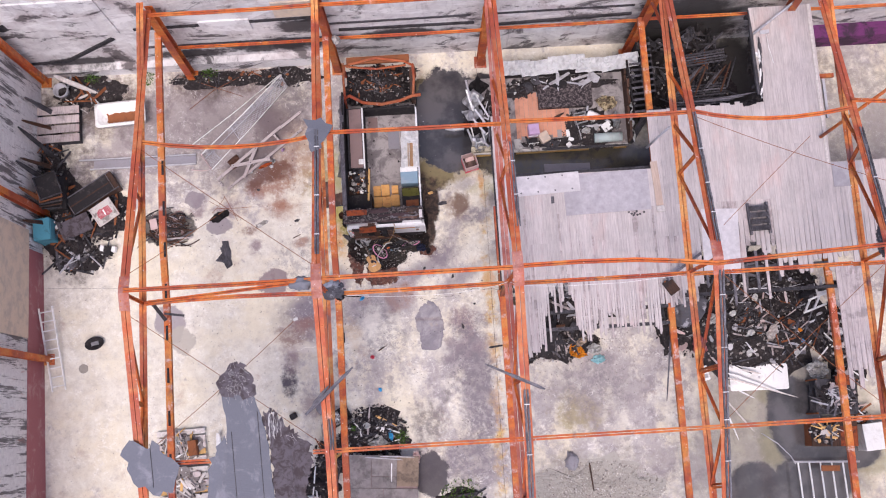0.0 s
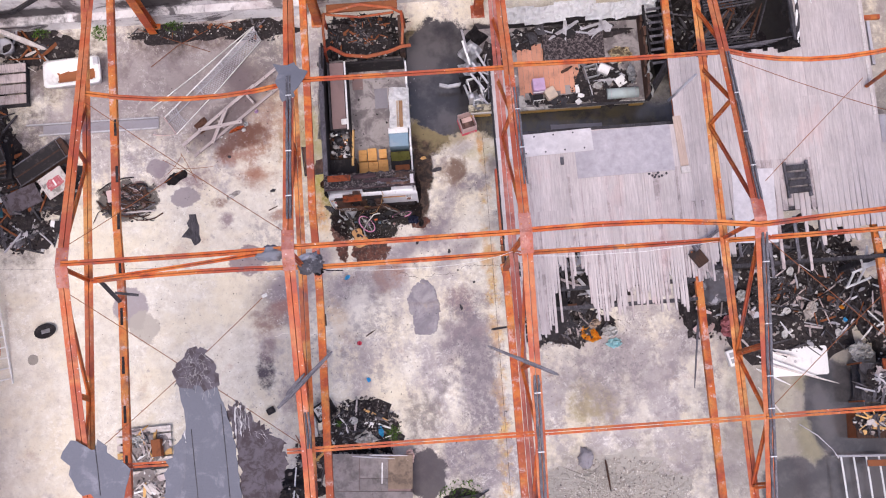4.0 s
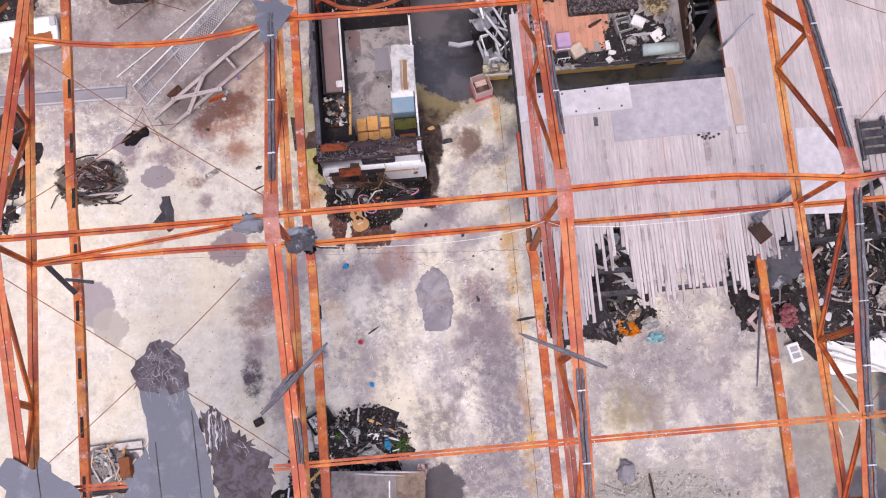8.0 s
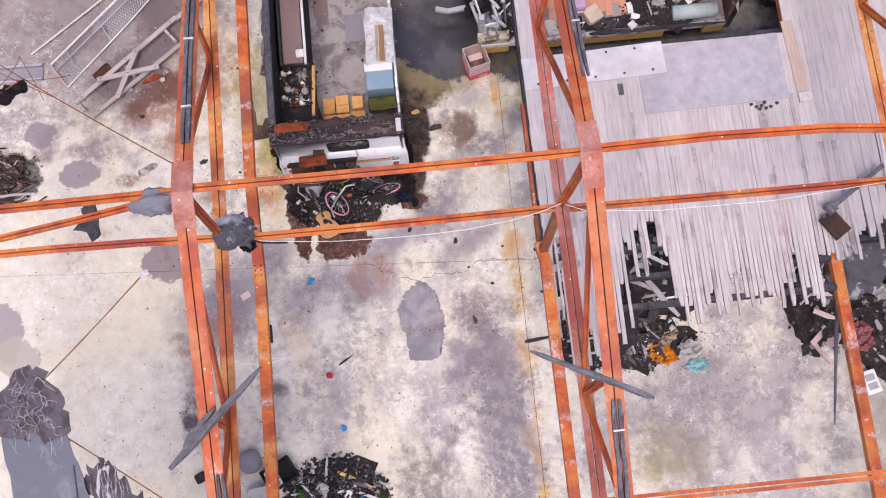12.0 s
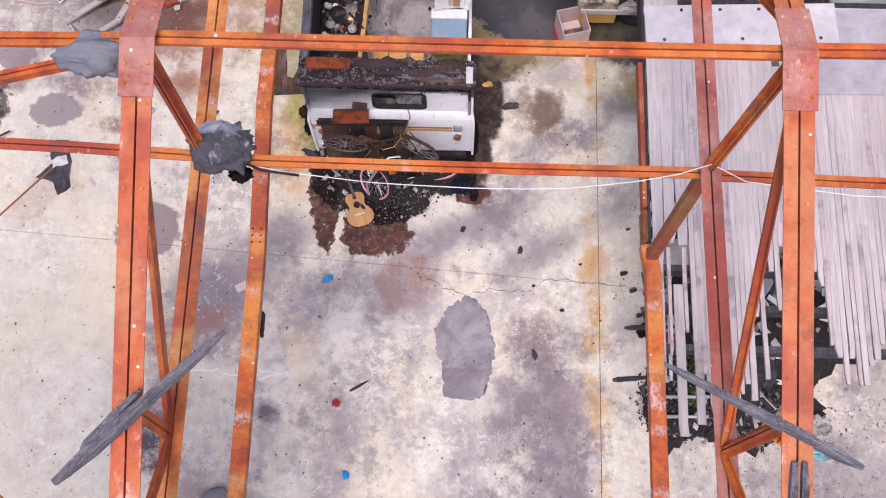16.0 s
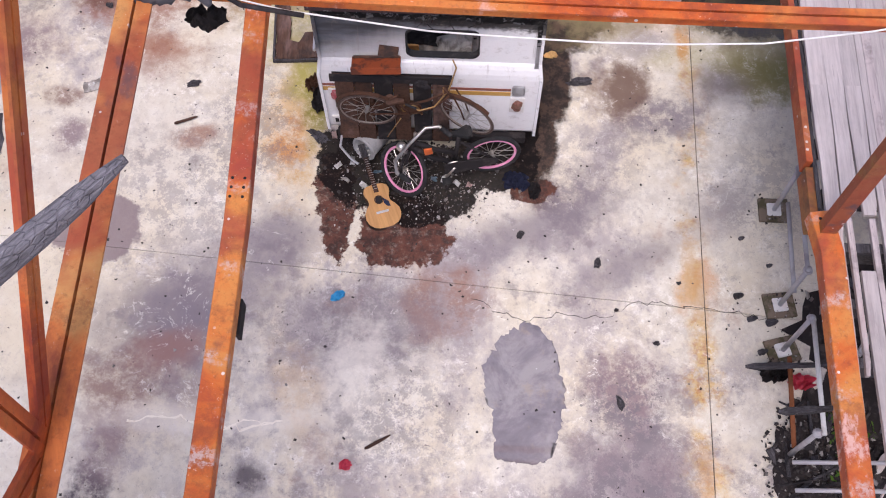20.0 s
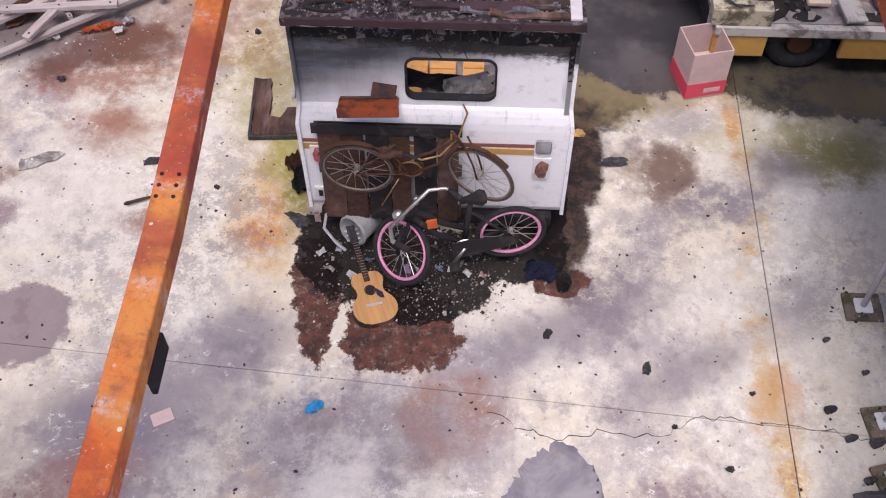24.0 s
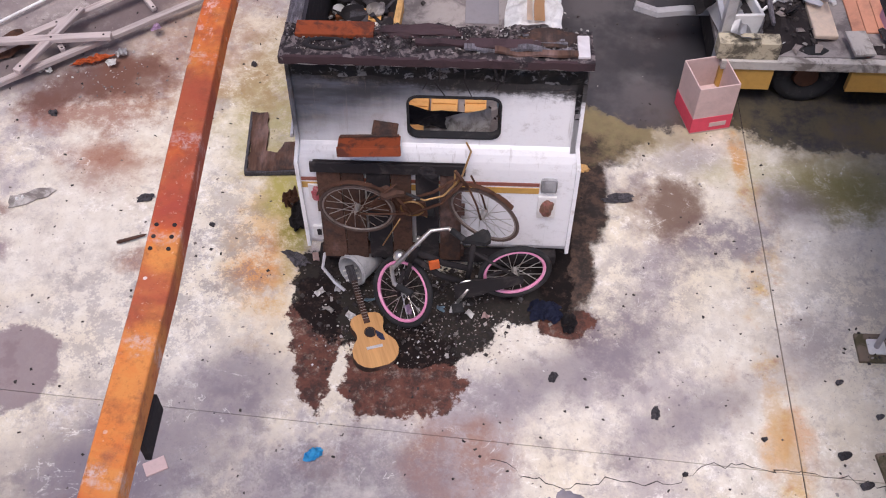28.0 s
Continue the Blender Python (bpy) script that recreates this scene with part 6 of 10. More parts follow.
# furniture along the left
bench = cbox("bench", -2.36, -1.93, 6.95, 8.62, 0.932, 1.82, BLACK, "burnt bench base")
cbox("bench_top", -2.31, -1.99, 6.98, 8.6, 1.822, 1.85, BROWNPANEL, "brown laminate top", 0.004, bench)
for xx in (-2.35, -1.95):
    cbox("bench_rail", xx - 0.02, xx + 0.02, 6.95, 8.62, 1.82, 1.88, WHITE if xx > -2.1 else CHAR, "", 0.003, bench)
kit = cbox("kitchen_unit", -2.42, -1.9, 6.3, 6.93, 0.932, 1.66, BROWN_WOOD, "burnt kitchen unit with debris on its top")
cbox("hob_plate", -2.36, -2.0, 6.5, 6.9, 1.662, 1.69, BLACK, "", 0.004, kit)
for i in range(38):
    bm = bm_new()
    r = rnd.uniform(0.02, 0.055)
    bmesh.ops.create_cone(bm, cap_ends=True, segments=12, radius1=r, radius2=r * 0.9, depth=rnd.uniform(0.03, 0.12), matrix=pose(rnd.uniform(-2.36, -1.98) - CX, rnd.uniform(6.33, 6.9) - CY, cz(1.72)))
    part("tin", bm, (CHROME, WHITE, BLACK, RUST, BLACK, DIRTY_WHITE)[i % 6], kit)
for xx, yy, r in ((-2.2, 6.72, 0.1), (-2.03, 6.78, 0.075), (-2.28, 6.56, 0.06), (-2.0, 6.5, 0.06)):
    bm = bm_new()
    bmesh.ops.create_cone(bm, cap_ends=True, segments=20, radius1=r * 0.8, radius2=r, depth=0.04, matrix=pose(xx - CX, yy - CY, cz(1.79), 6, 4, 0))
    part("plate", bm, DIRTY_WHITE if r < 0.08 else BLACK, kit, "sooty plate", True)
cbox("oven_box", -2.42, -1.82, 5.86, 6.28, 1.0, 1.66, BLACK, "scorched black oven")
bm = bm_new()
add_bar(bm, (-1.9 - CX, 6.1 - CY, cz(1.68)), (-1.84 - CX, 6.95 - CY, cz(1.72)), 0.05, 0.1)
part("door_edge", bm, PINE, camper, "singed pine board edge")
# boards, couch and sheet along the right
for i, (x0, x1, y0, y1, z) in enumerate(((-1.8, -1.58, 6.05, 6.33, 1.05), (-1.57, -1.34, 6.03, 6.32, 1.07), (-1.33, -1.1, 6.06, 6.36, 1.06), (-1.8, -1.6, 6.36, 6.64, 1.04), (-1.58, -1.36, 6.35, 6.66, 1.07), (-1.3, -1.12, 6.4, 6.62, 1.08))):
    bx = cbox("plywood_box", x0, x1, y0, y1, 0.932, z, CARDS, "amber-orange plywood box")
    cbox("batten", x0 + 0.01, x1 - 0.01, (y0 + y1) / 2 - 0.02, (y0 + y1) / 2 + 0.02, z + 0.0005, z + 0.015, CARDS, "", 0.002, bx)
couch = cbox("couch", -1.03, -0.56, 6.58, 7.05, 0.932, 1.38, STEELBLUE, "faded blue couch end", 0.03)
cbox("couch_edge", -1.03, -0.56, 6.9, 7.04, 1.385, 1.42, WHITE, "", 0.006, couch)


sh = part("torn_sheet", crumple(0.48, 1.02, 20, 40, 0.05, 3, 6.5, drape=0.04), SKIN, camper, "white aluminium skin folded inwards, striped brown")
sh.matrix_basis = pose(-0.73 - CX, 7.5 - CY, cz(1.5), 0, 3, -2)
for dx, wd, m in ((-0.045, 0.045, TAN), (0.035, 0.085, STRIPE_T)):
    st = part("sheet_stripe", crumple(wd, 0.66, 3, 12, 0.015, 3), m, sh)
    st.location = (dx, -0.17, 0.05)
for i in range(5):
    s_ = part("peeled_skin", crumple(0.16, 0.5, 5, 9, 0.07, 80 + i, 6.0), WHITE if i % 2 else ALU, camper, "white aluminium skin peeled off the side")
    s_.matrix_basis = pose(-2.54 - CX, 6.9 + 0.36 * i - CY, cz(2.2 - 0.05 * i), 8, 50 + 9 * i, 4 * i - 8)
pane = part("melted_sheet", crumple(0.5, 0.22, 12, 6, 0.05, 9, 6.0), DIRTY_WHITE, camper, "melted pale sheet sagging inside the window")
pane.matrix_basis = pose(-1.33 - CX, 5.58 - CY, cz(1.7), 30, -14, 0)
heap_bm = crumple(0.5, 0.14, 12, 5, 0.06, 19, 8.0)
part("burnt_curtain", heap_bm, BLACK, camper, "burnt curtain heaped behind the window").matrix_basis = pose(-1.5 - CX, 5.66 - CY, cz(1.72), 20, 8, 0)
cbox("charred_locker", -1.02, -0.56, 5.9, 6.5, 0.932, 1.25, BLACK, "burnt locker full of soot")
cbox("red_cushion", -0.92, -0.58, 5.9, 6.14, 1.251, 1.32, RUST, "scorched red cushion", 0.02)
part("mossy_mat", crumple(0.45, 0.22, 8, 5, 0.03, 5), make_paint("mossy_mat", (0.2, 0.19, 0.05), (0.05, 0.05, 0.03), 0.7, 0.9, 9), camper).matrix_basis = pose(-0.78 - CX, 6.36 - CY, cz(1.29))
# cab: bare rusty hoops and burnt seats
def hoop(pts, r=0.035, mat=HOOP, label="rusted orange roof hoop"):
    bm = bm_new()
    add_tube(bm, [(x - CX, y - CY, cz(z)) for x, y, z in pts], r, 7)
    part("roof_hoop", bm, mat, camper, label)


hoop([(-2.42, 9.86, 0.9), (-2.4, 9.84, 1.8), (-2.2, 9.8, 2.05), (-1.5, 9.92, 2.1), (-0.75, 9.8, 2.05), (-0.5, 9.75, 1.8), (-0.48, 9.75, 0.9)])
hoop([(-2.42, 8.85, 0.95), (-2.4, 8.9, 1.9), (-2.25, 8.92, 2.05), (-1.9, 8.72, 2.0), (-1.4, 8.66, 1.95), (-0.9, 8.72, 2.0), (-0.55, 8.82, 2.05), (-0.35, 8.85, 2.0)], 0.045)
hoop([(-2.38, 8.9, 1.95), (-2.4, 9.4, 2.0), (-2.36, 9.82, 1.95)])
hoop([(-0.55, 8.85, 1.98), (-0.5, 9.3, 2.05), (-0.52, 9.76, 1.9)])
hoop([(-2.3, 9.75, 2.02), (-1.5, 9.65, 1.98), (-0.7, 9.7, 2.02)], 0.03)
cbox("windscreen_header", -2.3, -0.6, 9.82, 10.02, 1.9, 2.0, RUST, "rusty windscreen header", 0.02)
cbox("scorched_door", -0.62, -0.5, 8.95, 9.7, 0.9, 1.85, BROWN_WOOD, "burnt brown cab door", 0.02)
cbox("bulkhead", -2.38, -0.55, 8.66, 8.72, 0.93, 1.55, BLACK, "burnt bulkhead")
cbox("cab_floor", -2.4, -0.55, 8.75, 9.95, 0.55, 0.9, BLACK, "burnt cab floor")
for xx in (-2.0, -1.0):
    for yy in (6.3, 9.3):
        bm = bm_new()
        add_ring(bm, pose((xx - 0.42 if xx < -1.5 else xx + 0.42) - CX, yy - CY, 0.36, 0, 90, 0), 0.25, 0.1, 20, 8)
        w = part("wheel", bm, RUBBER, camper, "burnt tyre")


# ---- shared stock for rubbish: a few boards and scraps, used over and over ----
def board_mesh(name, l, w, t, mat, seed):
    bm = bm_new()
    rnd = random.Random(seed)
    rows = []
    for i in range(4):
        f = 1.0 if 0 < i < 3 else rnd.uniform(0.4, 1.0)
        s = rnd.uniform(-0.15, 0.15) * w
        rows.append([bm.verts.new((x * w / 2 * f + s, -l / 2 + l * i / 3, z * t / 2)) for x, z in ((-1, -1), (1, -1), (1, 1), (-1, 1))])
    for a, b in zip(rows, rows[1:]):
        for j in range(4):
            bm.faces.new((a[j], a[(j + 1) % 4], b[(j + 1) % 4], b[j]))
    bm.faces.new(rows[0][::-1])
    bm.faces.new(rows[-1])
    me = bpy.data.meshes.new(name)
    bm.to_mesh(me)
    bm.free()
    me.materials.append(mat)
    return me


STOCK = {}
for i, (key, mat) in enumerate((("char", CHAR), ("grey", CHAR_GREY), ("plank", PLANK_BURNT), ("pale", TIMBER), ("white", WHITE), ("rust", RUST), ("metal", GALV), ("pine", PINE), ("black", BLACK), ("carton", CARTON))):
    STOCK[key] = [board_mesh(key + "_board", l, w, t, mat, i * 5 + j) for j, (l, w, t) in enumerate(((0.9, 0.09, 0.03), (0.55, 0.12, 0.025), (0.3, 0.22, 0.02), (1.3, 0.06, 0.04)))]


def bits(n, spot, size, seed, flat=0.4):
    """Small crumbs scattered by spot(rnd) -> (x, y, z), as one mesh."""
    rnd = random.Random(seed)
    vs, fs = [], []
    for _ in range(n):
        x, y, z = spot(rnd)
        s = size * rnd.uniform(0.3, 1.0) ** 1.6
        m = Matrix.Translation((x, y, z)) @ Euler((rnd.uniform(-0.7, 0.7), rnd.uniform(-0.7, 0.7), rnd.uniform(0, 6.3))).to_matrix().to_4x4()
        a, b, c = s, s * rnd.uniform(0.3, 1.0), s * flat * rnd.uniform(0.3, 1.0)
        k = len(vs)
        for px, py, pz in ((-a, -b, -c), (a, -b * 0.7, -c), (a * 0.8, b, -c), (-a * 0.7, b * 0.9, -c), (-a * 0.6, -b * 0.6, c), (a * 0.7, -b * 0.5, c), (a * 0.5, b * 0.7, c), (-a * 0.6, b * 0.5, c)):
            vs.append(m @ Vector((px, py, pz)))
        for f in ((0, 3, 2, 1), (4, 5, 6, 7), (0, 1, 5, 4), (1, 2, 6, 5), (2, 3, 7, 6), (3, 0, 4, 7)):
            fs.append([k + q for q in f])
    me = bpy.data.meshes.new("scraps")
    me.from_pydata(vs, [], fs)
    return me


def add_bits(name, n, spot, size, seed, mat, parent=None, flat=0.4, label="", category=""):
    me = bits(n, spot, size, seed, flat)
    me.materials.append(mat)
    ob = new(name, me)
    ob["kind"] = "stuff"
    if parent is not None:
        ob.parent = parent
    elif label:
        tagged(ob, label, category)
    return ob


def heap(name, label, cx, cy, rx, ry, h, boards, seed, keys=("char", "grey", "plank", "black"), base=None, crumbs=400, pale=60, turn=0.0, tilt=25, mat=ASH, category="debris pile", crumb=0.06, grit=None, size=1.0):
    """A heap of rubbish: a sooty mound, boards lying through it, and crumbs."""
    rnd = random.Random(seed)
    base = base or fz
    ob = thing(name, label, category)
    bm = bm_new()
    n = 22
    off = Vector((seed * 1.7, seed * 0.9, 0))
    c, s = math.cos(radians(turn)), math.sin(radians(turn))

    def height(u, v):
        r = math.hypot(u, v)
        q = noise.noise(Vector((u * 2.2, v * 2.2, 0)) + off) * 0.5 + noise.noise(Vector((u * 6, v * 6, 3)) + off) * 0.25
        return max(0.0, (1 - r * r) * (0.65 + q)) * h, r + 0.35 * noise.noise(Vector((u * 3, v * 3, 7)) + off)

    def place(u, v):
        return cx + c * u * rx - s * v * ry, cy + s * u * rx + c * v * ry

    rings = []
    for j in range(10):
        row = []
        for i in range(44):
            a = 2 * math.pi * i / 44
            q = 1 + 0.38 * noise.noise(Vector((math.cos(a) * 1.6, math.sin(a) * 1.6, 7)) + off) + 0.3 * noise.noise(Vector((math.cos(a) * 6, math.sin(a) * 6, 2)) + off)
            u, v = q * j / 9 * math.cos(a), q * j / 9 * math.sin(a)
            x, y = place(u, v)
            row.append(bm.verts.new((x, y, base(x, y) + 0.004 + (height(u, v)[0] if j < 9 else 0.0))))
        rings.append(row)
    for p, q in zip(rings, rings[1:]):
        for i in range(44):
            bm.faces.new((p[i], q[i], q[(i + 1) % 44], p[(i + 1) % 44]))
    bmesh.ops.remove_doubles(bm, verts=bm.verts, dist=1e-5)
    bmesh.ops.recalc_face_normals(bm, faces=bm.faces)
    part("ash_mound", bm, SOOT if mat is ASH else mat, ob, "black ash and soot")
    for i in range(boards):
        a = rnd.uniform(0, 6.3)
        r = rnd.uniform(0, 0.95)
        u, v = r * math.cos(a), r * math.sin(a)
        x, y = place(u, v)
        z, _ = height(u, v)
        me = rnd.choice(STOCK[rnd.choice(keys)])
        m = pose(x, y, base(x, y) + z + 0.03 + rnd.uniform(0, 0.05), rnd.gauss(0, tilt * 0.5), rnd.gauss(0, tilt), rnd.uniform(0, 360)) @ Matrix.Scale(rnd.uniform(0.5, 1.1) * size * min(1.0, 0.45 + 0.4 * max(rx, ry)), 4)
        share("board", me, m, ob)

    def spot(r_):
        a, r = r_.uniform(0, 6.3), r_.uniform(0, 1.08)
        x, y = place(r * math.cos(a), r * math.sin(a))
        return x, y, base(x, y) + height(r * math.cos(a), r * math.sin(a))[0] + 0.02

    add_bits("loose_ash", crumbs, spot, crumb, seed + 1, grit or ASH, ob)
    if pale:
        add_bits("litter", pale, spot, crumb * 1.2, seed + 2, SCRAP, ob, 0.3)
    return ob


def weeds(cx, cy, r, n, seed, label="small green weed growing from the ash", base=None, size=0.03):
    n *= 3
    rnd = random.Random(seed)
    vs, fs = [], []
    for _ in range(n):
        a, d = rnd.uniform(0, 6.3), r * rnd.uniform(0, 1) ** 0.7
        x, y = cx + d * math.cos(a), cy + d * math.sin(a)
        z = (base or fz)(x, y) + rnd.uniform(0.03, 0.25) * (1.2 - d / r)
        s = size * rnd.uniform(0.4, 1.3)
        m = Matrix.Translation((x, y, z)) @ Euler((rnd.uniform(-0.8, 0.8), rnd.uniform(-0.8, 0.8), rnd.uniform(0, 6.3))).to_matrix().to_4x4()
        k = len(vs)
        for p in ((0, -s, 0), (s * 0.45, -s * 0.2, 0.15 * s), (s * 0.3, s * 0.6, 0.1 * s), (0, s, -0.15 * s), (-s * 0.3, s * 0.6, 0.1 * s), (-s * 0.45, -s * 0.2, 0.15 * s)):
            vs.append(m @ Vector(p))
        fs += [(k, k + 1, k + 2, k + 3), (k, k + 3, k + 4, k + 5)]
    me = bpy.data.meshes.new("weed")
    me.from_pydata(vs, [], fs)
    me.materials.append(LEAF)
    tagged(new("weed", me), label, "weed", kind="stuff")


add_bits("ash_crust", 1500, lambda r: (r.uniform(-1.0, 1.0), r.uniform(-2.1, -1.82), cz(2.585)), 0.014, 26, ASH, strip, 0.5)
add_bits("ash_flakes", 260, lambda r: (r.uniform(-1.0, 1.0), r.uniform(-2.1, -1.82), cz(2.59)), 0.009, 27, SCRAP, strip, 0.4)
for i in range(7):
    bm = bm_new()
    x0 = rnd.uniform(-0.95, 0.95)
    add_tube(bm, [(x0, 5.32 - CY, cz(2.52)), (x0 + rnd.uniform(-0.04, 0.04), 5.325 - CY, cz(2.4)), (x0 + rnd.uniform(-0.06, 0.06), 5.38 - CY, cz(2.4 - rnd.uniform(0.02, 0.25)))], 0.004, 4)
    part("dangling_wire", bm, BLACK, strip)
for z in (2.24,):
    for xa, xb in ((-0.995, -0.25), (0.5, 0.995)):
        part("panel_seam", box_bm((xa, 5.4375 - CY, cz(z)), (xb, 5.4395 - CY, cz(z + 0.003))), ENAMEL, camper)
for i in range(26):
    a_ = rnd.uniform(0, 6.3)
    sm = share("charred_stick", rnd.choice(STOCK["char"] + STOCK["black"]), pose(-2.0 + rnd.uniform(-0.3, 0.1) - CX, rnd.uniform(6.3, 6.9) - CY, cz(1.7) + rnd.uniform(0, 0.1), rnd.gauss(0, 12), rnd.gauss(0, 12), rnd.uniform(0, 360)) @ Matrix.Scale(rnd.uniform(0.2, 0.5), 4), camper)
add_bits("kitchen_ash", 200, lambda r: (r.uniform(-0.92, -0.45), r.uniform(-1.2, -0.58), cz(1.7)), 0.03, 28, ASH, camper, 0.6)
add_bits("kitchen_litter", 40, lambda r: (r.uniform(-0.92, -0.45), r.uniform(-1.2, -0.58), cz(1.72)), 0.035, 29, SCRAP, camper, 0.6)
add_bits("cab_ash", 260, lambda r: (r.uniform(-0.9, 0.9), r.uniform(1.25, 2.4), cz(1.0) + r.uniform(0, 0.5)), 0.05, 30, ASH, camper, 0.6)
add_bits("cab_litter", 60, lambda r: (r.uniform(-0.9, 0.9), r.uniform(1.25, 2.4), cz(1.0) + r.uniform(0.3, 0.55)), 0.04, 31, SCRAP, camper, 0.4)
add_bits("floor_litter", 90, lambda r: (r.choice((r.uniform(-0.45, -0.3), r.uniform(0.4, 0.55), r.uniform(-0.4, 0.5))), r.uniform(-1.4, 1.1), cz(0.945)), 0.03, 32, ASH, camper, 0.4)

# ---- behind the camper: oily stain, pallet, two bicycles, guitar ----
add_bits("glass_litter", 1000, lambda r: (lambda x, y: (x, y, fz(x, y) + 0.012))(r.gauss(-1.6, 0.42), 4.42 + 0.95 * r.random() ** 0.8), 0.011, 21, SCRAP, label="small pale litter and broken glass in the sludge", category="litter")
add_bits("soot_crumbs", 500, lambda r: (lambda x, y: (x, y, fz(x, y) + 0.015))(r.gauss(-1.6, 0.45), 4.55 + 0.85 * r.random() ** 0.6), 0.026, 22, ASH, label="black crumbs of burnt rubbish in the sludge", category="litter")

pallet = thing("pallet", "burnt wooden pallet leaning on the camper's rear", "pallet", -1.83, 5.28, 0.55, -5)
for i in range(6):
    part("slat", box_bm((-0.54 + 0.183 * i, -0.02, 0.0), (-0.54 + 0.183 * i + (0.178, 0.165, 0.176, 0.15, 0.172, 0.16)[i], 0.0, 1.0), 0.004), BLACK if i in (2, 4) else BROWN_WOOD, pallet)
for z in (0.02, 0.48, 0.92):
    part("runner", box_bm((-0.56, 0.0, z), (0.56, 0.06, z + 0.09), 0.005), BLACK if z > 0.5 else BROWN_WOOD, pallet)
part("top_board", box_bm((-0.58, -0.045, 0.93), (0.56, -0.022, 1.02), 0.004), BLACK, pallet, "charred top board")
ob_ = thing("orange_cabinet", "scorched orange wooden drawer front lodged on the pallet", "drawer", -1.95, 5.17, 1.83, -13, -1, 2)
part("front", box_bm((-0.22, 0.06, 0.0), (0.22, 0.22, 0.025), 0.006), SCORCHED_ORANGE, ob_)
part("lip", box_bm((-0.225, 0.05, -0.045), (0.225, 0.075, 0.03), 0.006), SCORCHED_ORANGE, ob_)
part("batten", box_bm((-0.21, 0.19, 0.026), (0.21, 0.215, 0.04), 0.004), BROWN_WOOD, ob_)
part("end_panel", box_bm((-0.09, -0.012, 0.0), (0.09, 0.012, 0.2), 0.008), BROWN_WOOD, ob_, "burnt side panel").matrix_basis = pose(0.1, 0.21, 0.02, -24, 12, 0)
bm = bm_new()
bmesh.ops.create_icosphere(bm, subdivisions=2, radius=0.07)
for v in bm.verts:
    q_ = 1 + 1.1 * noise.noise(v.co * 16)
    v.co = Vector((v.co.x * 0.9 * q_, v.co.y * 0.4 * q_, v.co.z * 0.7 * q_))
tagged(part("burnt_lump", bm, BLACK), "burnt black lump stuck on the pallet top", "debris").location = (-1.54, 5.22, 1.62)


